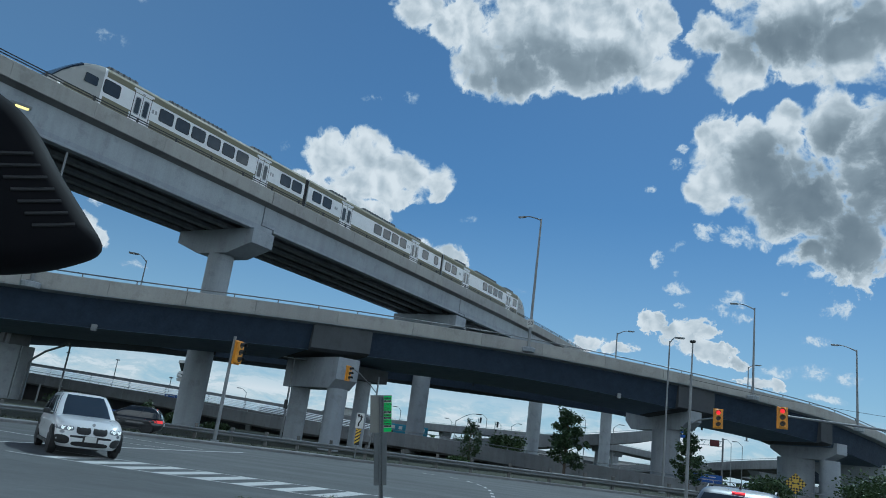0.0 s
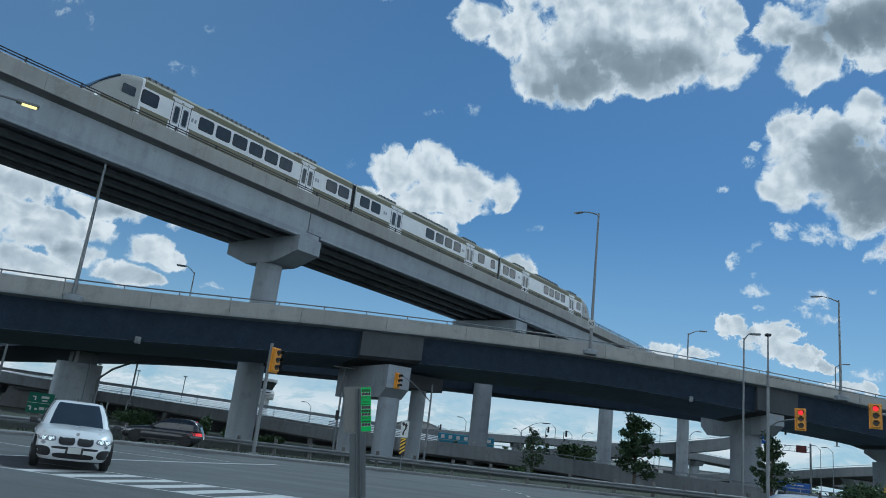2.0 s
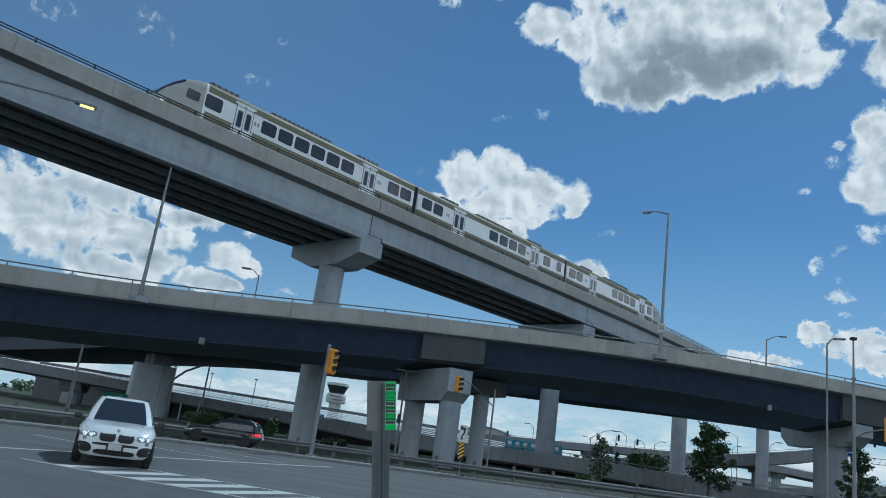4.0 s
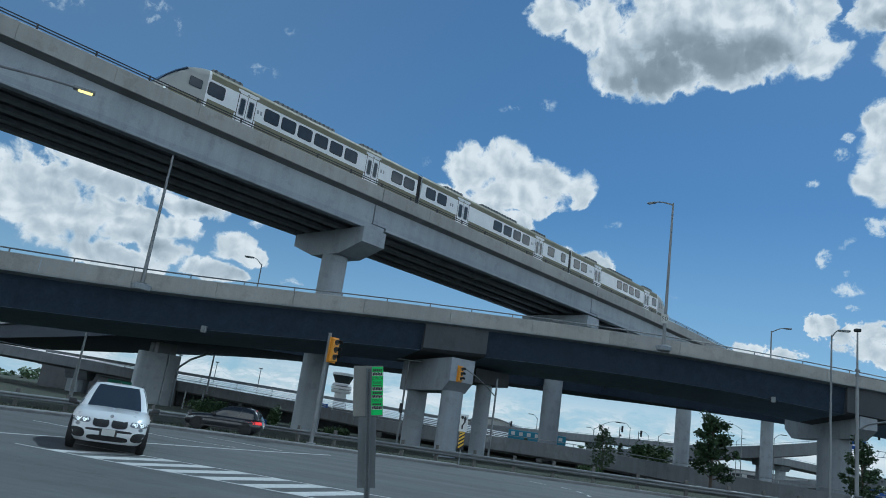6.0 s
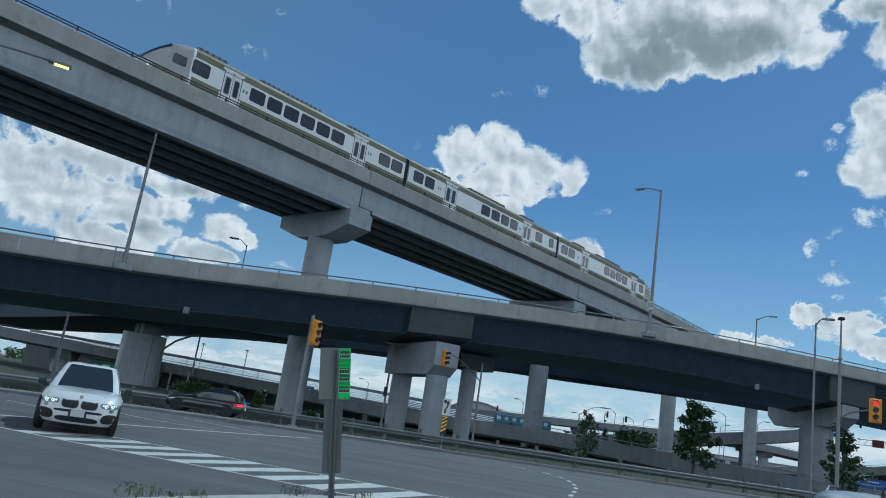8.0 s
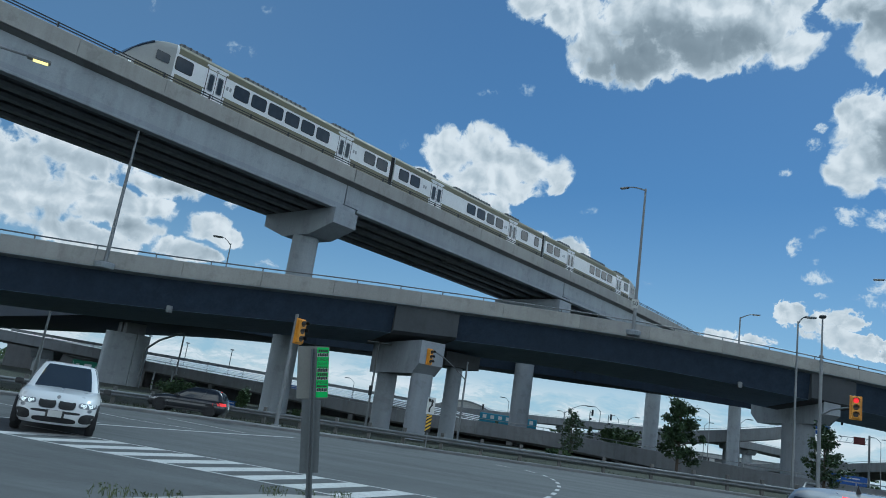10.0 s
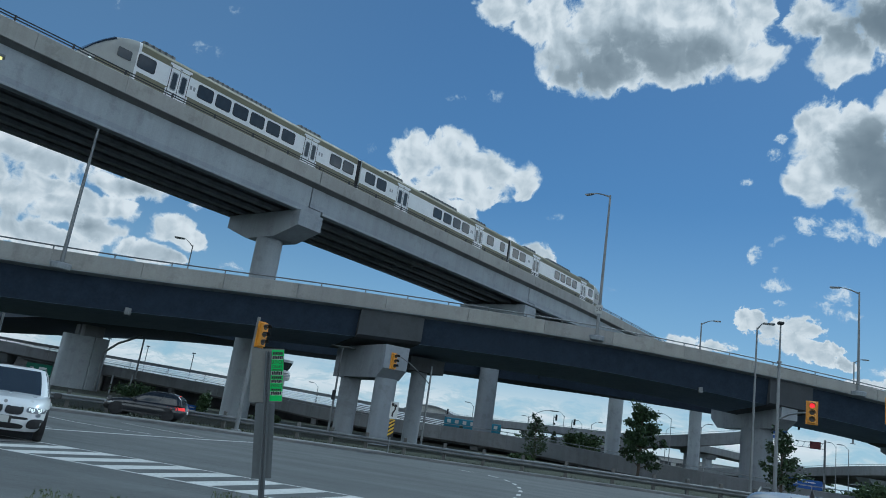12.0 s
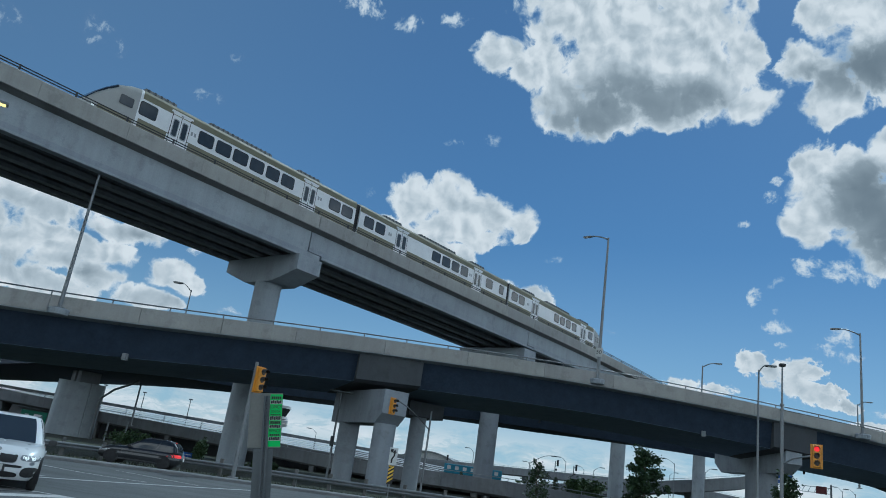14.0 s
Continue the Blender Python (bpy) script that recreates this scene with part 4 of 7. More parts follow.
# wall-like pier under the ramp
c = Vector((-63.4, 92.2, 0))
z0 = ground_z(c.x, c.y) - 0.6
t = thing("wall_pier", (c.x, c.y, z0), "broad smooth concrete pier with a grey downpipe", "bridge pier", "overpass piers", "structure")
g = Geo()
PU, PV = Vector((0.816, 0.576, 0)), Vector((-0.576, 0.816, 0))
plan = [(-3.0 + 0.7 * (1 - math.cos(radians(15 * k))) , -1.1 - 0.7 * math.sin(radians(15 * k))) for k in range(7)]
plan += [(0.95, -1.95), (1.08, -1.80), (1.21, -1.93), (2.6, -1.35), (2.75, -1.1), (2.75, 1.8), (-3.0, 1.8)]
g.loft([[c + PU * (a * k) + PV * (b * k) + Vector((0, 0, z)) for a, b in plan] for z, k in ((z0, 1.02), (7.2, 1.0))])
part("column", g, M_CONC, t, world_space=True)
g = Geo()
q0 = c + PU * 2.45 + PV * -1.75
g.tube([(q0.x, q0.y, 0.2), (q0.x, q0.y, 5.2), (q0.x + 0.2, q0.y + 0.15, 5.7), (-58.6, 92.2, 6.9), (-56.0, 93.2, 8.4)], 0.15, 10)
part("downpipe", g, M_RAILZ, t, "dull grey steel downpipe", world_space=True)
m = Matrix.Translation((c.x, c.y, 0)) @ Matrix.Rotation(math.atan2(0.6, -0.8) + math.pi, 4, "Z")
for u in (-1.2, 1.0):
    part("pedestal", Geo().box((u, 0.2, 7.95), (1.5, 2.6, 1.6), m, 0.05), M_CONC_K, t, "dark bearing pedestal", world_space=True)

for x, y, h in ((-57.4, 90.9, 2.4), (-55.0, 91.4, 2.9)):
    t = thing("marker_post", (x, y, ground_z(x, y) - 0.1), "slim pale steel post behind the guardrail", "post", "marker posts")
    part("post", Geo().box((0, 0, h / 2), (0.20, 0.12, h), None, 0.02), M_GALV_M, t)
    part("cap", Geo().box((0, 0, h + 0.03), (0.24, 0.16, 0.06), None, 0.01), M_GALV_M, t)

# ---- ramp wall and distant roads ----


def wall_road(name, pts, height, width, mat, label, overhang=0.0, rail=True, kind="structure", step=4.0, panel=5.0):
    """A raised road: a parapet wall in panels, a deck and a handrail."""
    line = spline(pts, step)
    m = line[len(line) // 2]
    t = thing(name, (m.x, m.y, m.z - height), label, "bridge", kind=kind)
    g, rings = Geo(), []
    for i, p in enumerate(line):
        nrm, _ = normal_2d(line, i)
        rings.append([p + nrm * w + Vector((0, 0, z)) for w, z in ((0.25, -0.9), (width, -0.9), (width, -height), (0.25 + overhang, -height))])
    part("deck_slab", g.loft(rings), M_CONC_D, t, world_space=True)
    for i in range(len(line) - 1):
        rings = []
        for k, e in ((i, 0.01), (i + 1, -0.01)):
            nrm, d = normal_2d(line, k)
            rings.append([line[k] + d * e + nrm * w + Vector((0, 0, z)) for w, z in ((0, -height + 0.25), (0.3, -height + 0.25), (0.3, -0.04), (0.25, 0), (0.04, 0), (0, -0.05))])
        part("parapet_panel", Geo().loft(rings), mat, t, world_space=True)
    if rail:
        g = Geo()
        g.tube([p + normal_2d(line, i)[0] * 0.15 + Vector((0, 0, 0.28)) for i, p in enumerate(line)], 0.04, 6)
        part("handrail", g, M_GALV, t, world_space=True)
        for i, p in enumerate(line):
            q = p + normal_2d(line, i)[0] * 0.15
            part("rail_post", Geo().tube([q - Vector((0, 0, 0.05)), q + Vector((0, 0, 0.28))], 0.035, 6), M_GALV, t, world_space=True)
    return t, line


RW, RL = wall_road("ramp_road", [(-110, 122, 5.6), (-69.4, 105.7, 4.25), (-46.3, 100.4, 3.4), (-26.6, 91, 2.5), (-10.5, 82.3, 2.4), (-5.2, 80.5, 2.4), (5.2, 74, 2.03), (16.5, 64.6, 1.58), (30, 60, 1.5), (60, 60, 1.2), (90, 66, 1.0)], 1.72, 9.0, M_CONC_W, "low concrete ramp wall with a steel handrail", 0.7)
# wall and columns below the ramp; the wall's near-black colour holds the shade
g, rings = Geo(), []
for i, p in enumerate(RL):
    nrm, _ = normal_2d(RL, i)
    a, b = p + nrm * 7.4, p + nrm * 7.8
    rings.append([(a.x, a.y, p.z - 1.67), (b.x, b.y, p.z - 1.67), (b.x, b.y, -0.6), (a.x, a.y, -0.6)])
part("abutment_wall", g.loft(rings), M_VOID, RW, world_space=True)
for i in range(2, len(RL), 3):
    nrm, _ = normal_2d(RL, i)
    q = RL[i] + nrm * 0.9
    part("column", Geo().box((q.x, q.y, (q.z - 1.67 - 0.6) / 2), (0.7, 0.7, q.z - 1.67 + 0.6), None, 0.05), M_CONC_D, RW, world_space=True)

# a rail fence along the road behind
fence = thing("rail_fence", (-42, 119, 3.2), "pale multi-rail metal fence along a raised road", "fence")
FL = spline([(-100, 112, 6.6), (-72, 118, 5.95), (-47, 120, 5.3), (-28.2, 116.5, 4.6), (-14, 114, 3.9)], 3.0)
part("top_board", Geo().loft([[p + Vector((0, a, z)) for a, z in ((-0.05, -0.42), (-0.05, 0.06), (0.05, 0.06), (0.05, -0.42))] for p in FL]), M_GALV_M, fence, "grey solid top board", world_space=True)
for k in range(5):
    z1 = -0.56 - 0.25 * k
    part("rail", Geo().loft([[p + Vector((0, a, z1 + z)) for a, z in ((-0.07, -0.15), (-0.10, -0.12), (0.06, 0.0), (0.07, -0.03))] for p in FL]), M_BRIGHT, fence, "bright aluminium slat", world_space=True)
for p in FL[::2]:
    part("post", Geo().box((p.x, p.y + 0.12, p.z - 0.75), (0.14, 0.12, 1.7), None, 0.02), M_GALV_M, fence, world_space=True)
g = Geo()
g.loft([[p + Vector((0, a, z)) for a, z in ((0.0, -1.6), (0.6, -1.6), (0.6, -8.0), (0.0, -8.0))] for p in FL])
solid("embankment_wall", g, M_CONC_D, "shaded concrete wall under the fenced road", "wall", kind="structure")


def far_viaduct(name, pts, depth, label, piers=3, r=1.2):
    t, line = wall_road(name, pts, depth, 9.0, M_CONC_W, label, 1.2, True, step=7.0)
    for k in range(piers):
        i = (k + 1) * len(line) // (piers + 1)
        nrm, d = normal_2d(line, i)
        q = line[i] + nrm * 4.5
        part("pier_cap", Geo().loft([[line[i] + nrm * w + d * a + Vector((0, 0, z)) for w, z in ((1.0, -depth), (8.6, -depth), (7.0, -depth - 1.3), (2.6, -depth - 1.3))] for a in (-r, r)]), M_CONC, t, world_space=True)
        part("column", round_column(Geo(), q.x, q.y, -1.5, q.z - depth - 1.25, r, 16), M_CONC, t, world_space=True)
    return t


far_viaduct("far_viaduct", [(-150, 62, 7.6), (-115, 78, 6.6), (-89, 92.9, 5.6), (-72.6, 101.5, 4.85), (-67, 105, 4.65)], 1.75, "far concrete ramp on stout piers", 4, 1.6)
far_viaduct("far_viaduct", [(-60, 205, 5.6), (-15, 218, 7.6), (32, 227, 9.4), (62, 236, 8.0), (110, 250, 5.0), (150, 262, 3.2)], 2.2, "long distant highway bridge", 7, 1.4)
far_viaduct("far_viaduct", [(-8, 156, 2.8), (6.4, 151, 5.0), (19, 149, 7.1), (27, 149, 8.5), (33, 150, 9.7), (40, 151, 11.6), (46, 152, 12.6)], 2.4, "distant curved concrete flyover", 2, 1.1)
far_viaduct("far_viaduct", [(36, 215, 2.4), (44, 186, 3.9), (48.6, 165, 5.2), (54, 150, 6.7), (64, 140, 8.2), (85, 132, 9.5), (120, 130, 10.5)], 1.9, "low distant concrete ramp curving up", 5, 1.3)

# ---- lamps ----


def street_lamp(at, height, arm, head_drop=0.0, label="", base="flange", r=0.11, glow=False, lift=0.5):
    """A tapered pole with a curved arm and a flat lamp head. arm: (dx, dy) of the head from the pole."""
    t = thing("street_lamp", at, label, "street lamp", "street lamps")
    g = Geo()
    g.tube([(0, 0, 0), (0, 0, height * 0.5), (0, 0, height)], [r, r * 0.78, r * 0.55], 10)
    g.smooth = True
    part("pole", g, M_ALU, t)
    if base == "flange":
        part("base_plate", Geo().box((0, 0, 0.03), (0.5, 0.5, 0.06), None, 0.01), M_GALV_M, t)
    elif base == "bracket":
        part("bracket", Geo().tube([(0, 0, -0.46), (0, 0, -0.40), (0, 0, -0.10), (0, 0, -0.04)], [0.42, 0.56, 0.62, 0.58], 20), M_CONC, t, "concrete lamp bracket on the parapet")
        part("base_plate", Geo().box((0, 0, 0.03), (0.45, 0.45, 0.06), None, 0.01), M_GALV_M, t)
    if arm is None:
        return t
    ax, ay = arm
    g = Geo()
    pts = []
    for k in range(7):
        u = k / 6
        pts.append((ax * u, ay * u, height - 0.15 + lift * math.sin(u * math.pi / 2)))
    g.tube(pts, [r * 0.5, r * 0.5, r * 0.45, r * 0.4, r * 0.38, r * 0.36, r * 0.34], 8)
    g.smooth = True
    armp = part("arm", g, M_ALU, t)
    L = math.hypot(ax, ay)
    m = Matrix.Translation((ax * (1 + 0.3 / L), ay * (1 + 0.3 / L), height - 0.17 + lift)) @ Matrix.Rotation(math.atan2(ay, ax), 4, "Z")
    h = Geo()
    h.box((0, 0, 0), (0.78, 0.32, 0.11), None, 0.04)
    h.v = [tuple(m @ Vector(p)) for p in h.v]
    head = part("lamp_head", h, M_GALV_M, t)
    h = Geo()
    h.box((0.05, 0, -0.066), (0.5, 0.24, 0.02))
    h.v = [tuple(m @ Vector(p)) for p in h.v]
    part("lens", h, M_AMBER if glow else M_SIGNW, head, "glowing amber lens" if glow else "")
    return t


LP = "tall grey street lamp on the overpass parapet"
i2 = near_index(3.1)
street_lamp(over(i2, -0.05, -0.55), 11.9, (-1.45, 1.0), label=LP, base="bracket", r=0.14)
street_lamp(over(near_index(24.3), -0.05, -0.55), 8.3, (-1.45, 0.5), label=LP, base="bracket", r=0.12)
street_lamp(over(near_index(36.5), -0.05, -0.55), 7.6, (-1.6, 0.4), label=LP, base="bracket", r=0.12)
street_lamp(over(near_index(-29.65), -0.05, -0.75).lerp(over(near_index(-29.4), -0.05, -0.75), 0.35), 8.75, None, label="street lamp pole rising under the railway viaduct", base="bracket", r=0.13)
street_lamp((14.75, 82.2, 8.3), 8.8, (1.25, -0.2), label="street lamp on the far edge of the overpass", r=0.12)
street_lamp((35.6, 97.8, 7.5), 9.9, (0.9, -0.3), label="street lamp beyond the overpass", r=0.12)
street_lamp((-29.5, 53.4, 7.6), 5.6, (-0.75, -0.3), label="short street lamp beyond the overpass", r=0.075, lift=0.55)
street_lamp((13.85, 54.4, ground_z(13.85, 54.4)), 11.7, (0.45, -0.1), label="tall grey street lamp on the verge", r=0.10, lift=0.5)
street_lamp((-24.6, 16.2, ground_z(-24.6, 16.2)), 12.0, (4.15, 4.0), label="street lamp with a long arm and a glowing amber head", r=0.13, glow=True, lift=0.45)
for x, y, tip, ax in ((-12.6, 118, 6.9, -0.8), (-4.6, 140, 6.9, -0.8), (1.5, 120, 7.5, -0.9), (5.2, 150, 7.8, -0.8), (6.2, 130, 7.2, 1.1), (17.6, 120, 9.4, -1.4), (21.0, 150, 9.0, 0.9), (20.3, 110, 8.2, 0.9), (44.5, 130, 9.2, -0.9), (42.9, 120, 8.5, -0.9), (-39.6, 122, 6.7, -1.1)):
    h = tip - ground_z(x, y) - 0.55
    street_lamp((x, y, ground_z(x, y)), h, (ax, 0.1), label="distant street lamp beside a raised road", r=0.075, lift=0.7)

# straight lamp posts along the fenced road
for x, y, tip in ((-73.6, 125, 8.9), (-63.0, 122, 8.6), (-53.0, 122, 6.8), (-79.5, 122, 9.1)):
    z = ground_z(x, y)
    t = thing("street_lamp", (x, y, z), "distant straight lamp post with a small flat head", "street lamp", "street lamps")
    part("pole", Geo().tube([(0, 0, 0), (0, 0, tip - z)], [0.10, 0.07], 8), M_ALU, t)
    part("lamp_head", Geo().box((0, 0, tip - z + 0.08), (0.62, 0.3, 0.20), None, 0.04), M_GALV_M, t)
t = thing("street_lamp", (-60.2, 100.8, 2.7), "street lamp pole rising beside the ramp parapet", "street lamp", "street lamps")
part("pole", Geo().tube([(0, 0, 0), (0, 0, 7.0)], [0.14, 0.11], 10), M_ALU, t)
part("base_plate", Geo().box((0, 0, 0.05), (0.5, 0.5, 0.1), None, 0.01), M_GALV_M, t)

# lamp with a long rising arm, and the signals of the road behind
street_lamp((-3.2, 100, ground_z(-3.2, 100)), 4.9, (2.7, -0.2), label="slim lamp with a long rising arm behind the ramp", r=0.08, lift=1.3)
for x, y, z in ((0.0, 110, 5.9), (2.6, 110, 5.6), (-17.2, 120, 4.9)):
    t = thing("far_signal", (x, y, ground_z(x, y)), "distant dark traffic signal on a thin post", "traffic signal", "far signals")
    part("post", Geo().tube([(0, 0, 0), (0, 0, z)], 0.06, 8), M_ALU, t)
    part("crossarm", Geo().tube([(0, 0, z - 0.25), (0.34, 0, z - 0.25)], 0.035, 6), M_ALU, t)
    part("signal_head", Geo().box((0.34, -0.1, z - 0.25), (0.28, 0.18, 0.85), None, 0.03), M_RAIL_D, t, "dark signal head")
    part("walk_signal", Geo().box((0.16, -0.1, z - 1.15), (0.26, 0.16, 0.26), None, 0.03), M_RAIL_D, t, "dark square walk signal")

# small speed sign clamped to the tallest lamp pole
q = over(i2, -0.05, -0.55)
t = thing("speed_sign", (q.x - 0.05, q.y - 0.17, q.z + 1.75), "small white speed sign clamped to a lamp pole", "sign", turn=0)
sp = part("sign_panel", Geo().box((0, 0, 0.36), (0.56, 0.015, 0.72), None, 0.006), M_PALEBAR, t)
for z in (0.18, 0.56):
    part("clamp", Geo().box((0.05, 0.06, z), (0.30, 0.12, 0.04)), M_GALV_M, t)
SPEED_SIGN = sp

# pole with a luminaire on top that also carries a signal
POLE = Vector((11.5, 39.7, ground_z(11.5, 39.7)))
t = thing("signal_pole", POLE, "grey steel pole with a top light and a signal arm", "pole")
g = Geo()
g.tube([(0, 0, 0), (0, 0, 4.5), (0, 0, 7.2)], [0.105, 0.085, 0.075], 12)
g.tube([(0, 0, 7.2), (0, 0, 9.3)], [0.055, 0.04], 10)
g.smooth = True
part("pole", g, M_ALU, t)
for z in (7.05, 7.3):
    part("collar", Geo().tube([(0, 0, z), (0, 0, z + 0.1)], 0.11, 12), M_GALV_M, t)
part("luminaire", Geo().box((0, 0, 9.38), (0.30, 0.34, 0.15), None, 0.06), M_RAIL_D, t, "dark square luminaire")
part("base_plate", Geo().box((0, 0, 0.03), (0.45, 0.45, 0.06), None, 0.01), M_GALV_M, t)
g = Geo()
g.tube([(0.05, 0, 4.45), (0.45, -0.3, 4.75), (0.72, -1.3, 4.82), (0.80, -2.35, 4.82)], 0.045, 8)
g.smooth = True
part("signal_arm", g, M_ALU, t)
g = Geo()
g.tube([(0, 0, 7.1), (6.0, 1.5, 6.75), (16.0, 4.0, 6.7), (30, 8, 7.2)], 0.012, 5)
part("cable", g, M_BLACK, t)


def traffic_signal(at, turn, label, red=False, tall=1.0):
    """A yellow three-lens signal head with visors, facing -y before its turn."""
    t = thing("traffic_signal", at, label, "traffic signal", "traffic signals", turn=turn)
    t.matrix_basis = ORIGIN[t] = ORIGIN[t] @ Matrix.Scale(tall, 4)
    part("backboard", Geo().box((0, 0.10, 0), (0.52, 0.04, 1.10), None, 0.015), M_YELLOW, t)
    hous = part("housing", Geo().box((0, 0.0, 0), (0.34, 0.20, 0.98), None, 0.03), M_YELLOW, t)
    for k, z in enumerate((0.32, 0.0, -0.32)):
        g = Geo()
        ring = [(0.112 * math.cos(a), 0.112 * math.sin(a)) for a in (2 * math.pi * j / 20 for j in range(20))]
        g.loft([[(x, -0.10, z + y) for x, y in ring], [(x * 0.9, -0.115, z + y * 0.9) for x, y in ring]])
        part("lens", g, M_RED if (red and k == 0) else M_LENS, hous, "lit red lens" if (red and k == 0) else "")
        g = Geo()
        arc = [math.radians(-5 + 190 * j / 14) for j in range(15)]
        outer = [[(0.135 * math.cos(a), y, z + 0.135 * math.sin(a)) for a in arc] + [(0.126 * math.cos(a), y, z + 0.126 * math.sin(a)) for a in reversed(arc)] for y in (-0.10, -0.33)]
        g.loft(outer)
        part("visor", g, M_RAIL_D, hous)
    return t


traffic_signal((POLE.x + 0.86, POLE.y - 2.5, 5.04), -14, "yellow traffic signal showing red", True)
traffic_signal((14.18, 33.0, 5.15), -18, "yellow traffic signal showing red", True)
t = thing("signal_mast", (27.0, 34.2, ground_z(27, 34.2)), "grey signal mast with a long arm over the road", "pole")
g = Geo()
g.tube([(0, 0, 0), (0, 0, 6.2)], [0.15, 0.11], 12)
part("pole", g, M_ALU, t)
part("base_plate", Geo().box((0, 0, 0.03), (0.5, 0.5, 0.06), None, 0.01), M_GALV_M, t)
g = Geo()
g.tube([(0, 0, 4.6), (-3, -0.3, 4.75), (-8, -0.75, 4.95), (-12.9, -1.12, 4.98)], [0.08, 0.07, 0.06, 0.05], 8)
part("signal_arm", g, M_ALU, t)

# the side-on signal and its leaning pole
A = Vector((-15.05, 35.8, ground_z(-15.05, 35.8) + 0.14))
t = thing("signal_pole", A, "straight galvanised pole on the footway", "pole")
g = Geo()
g.tube([(0, 0, 0), (0, 0, 3), (0, 0, 5.78)], [0.11, 0.10, 0.085], 10)
g.smooth = True
part("pole", g, M_GALV_M, t)
part("base_plate", Geo().box((0, 0, 0.03), (0.4, 0.4, 0.06), None, 0.01), M_GALV_M, t)
for z in (4.75, 5.45):
    part("clamp", Geo().box((0.15, -0.02, z), (0.24, 0.08, 0.06)), M_GALV_M, t)
traffic_signal((A.x + 0.40, A.y - 0.06, 5.12), 66, "yellow traffic signal seen from the side", tall=1.22)
# far signal on a curved arm
B = Vector((-9.05, 55.2, ground_z(-9.05, 55.2)))
t = thing("signal_pole", B, "slim grey pole with a curved signal arm", "pole")
g = Geo()
g.tube([(0, 0, 0), (0, 0, 3), (0, 0, 6.1)], [0.085, 0.075, 0.065], 10)
g.smooth = True
part("pole", g, M_ALU, t)
part("control_box", Geo().box((-0.16, -0.05, 1.6), (0.22, 0.2, 0.5), None, 0.02), M_GALV_M, t)
g = Geo()
g.tube([(0, 0, 4.75), (-0.5, -1.9, 5.35), (-0.95, -4.2, 5.8), (-1.25, -7.0, 6.0)], 0.04, 8)
g.smooth = True
part("signal_arm", g, M_ALU, t)
traffic_signal((-10.35, 47.9, 5.72), 62, "yellow traffic signal seen from the side")

# plain pole beside the overpass
U = Vector((-45.3, 54.4, ground_z(-45.3, 54.4)))
t = thing("utility_pole", U, "plain grey pole standing under the overpass edge", "pole")
g = Geo()
g.tube([(0, 0, 0), (0, 0, 2.6), (0, 0, 3.0)], [0.16, 0.15, 0.15], 10)
g.tube([(0, 0, 3.0), (0, 0, 6.6)], [0.10, 0.08], 10)
g.smooth = True
part("pole", g, M_GALV_M, t)
part("base_plate", Geo().box((0, 0, 0.03), (0.5, 0.5, 0.06), None, 0.01), M_GALV_M, t)

# slim pole with a flat panel luminaire and a small cabinet
F = Vector((-16.1, 54.8, ground_z(-16.1, 54.8)))
t = thing("panel_lamp", F, "slim pole with a flat grey panel lamp and a dark cabinet", "street lamp", turn=18)
g = Geo()
g.tube([(0, 0, 0), (0, 0, 3), (0, 0, 6.62)], [0.09, 0.08, 0.065], 10)
g.smooth = True
part("pole", g, M_GALV_M, t)
part("panel", Geo().box((0.05, 0, 6.68), (1.9, 0.55, 0.10), None, 0.03), M_GALV_M, t, "flat grey lamp panel")
part("cabinet", Geo().box((-0.06, -0.12, 3.0), (0.28, 0.24, 0.72), None, 0.03), M_RAIL_D, t, "dark control cabinet")
part("base_plate", Geo().box((0, 0, 0.03), (0.4, 0.4, 0.06), None, 0.01), M_GALV_M, t)

# ---- signs ----


def plate(t, name, c, w, h, mat, label="", y=0.0, thick=0.012, bevel=0.0):
    return part(name, Geo().box((c[0], y, c[1]), (w, thick, h), None, bevel), mat, t, label)


def letters(body, size, m, mat, parent, name="lettering"):
    """Flat raised letters from the built-in font."""
    cu = bpy.data.curves.new("txt", "FONT")
    cu.body, cu.size, cu.align_x, cu.align_y, cu.extrude = body, size, "CENTER", "CENTER", 0.001
    ob = bpy.data.objects.new("txt", cu)
    me = bpy.data.meshes.new_from_object(ob)
    bpy.data.objects.remove(ob)
    me.transform(m)
    me.materials.clear()
    me.materials.append(mat)
    o = new(name, me)
    o.parent = parent
    ORIGIN[o] = ORIGIN[parent]
    return o


letters("50", 0.46, Matrix.Translation((0, -0.010, 0.36)) @ Matrix.Rotation(radians(90), 4, "X"), M_INK, SPEED_SIGN)

# near sign post on the island, its backs towards the road
S = Vector((-2.80, 8.95, ground_z(-2.80, 8.95) + 0.0))
t = thing("sign_post", S, "leaning steel sign post with grey sign backs and a green handbill", "sign", turn=20)
t.matrix_basis = ORIGIN[t] = ORIGIN[t] @ Matrix.Rotation(radians(-8.3), 4, "Y")
g = Geo()
g.loft([[(x, y, z) for x, y in ((-0.04, 0.0), (-0.04, -0.03), (-0.018, -0.03), (-0.012, -0.008), (0.012, -0.008), (0.018, -0.03), (0.04, -0.03), (0.04, 0.0))] for z in (-0.1, 2.33)])
post = part("post", g, M_SIGNBACK_D, t, "perforated galvanised channel post")
for k in range(44):
    part("hole", Geo().box((0, -0.011, 0.12 + 0.05 * k), (0.008, 0.004, 0.010)), M_INK, post)
g = Geo()
g.box((-0.005, 0.012, 2.02), (0.42, 0.006, 0.70), None, 0.0028)
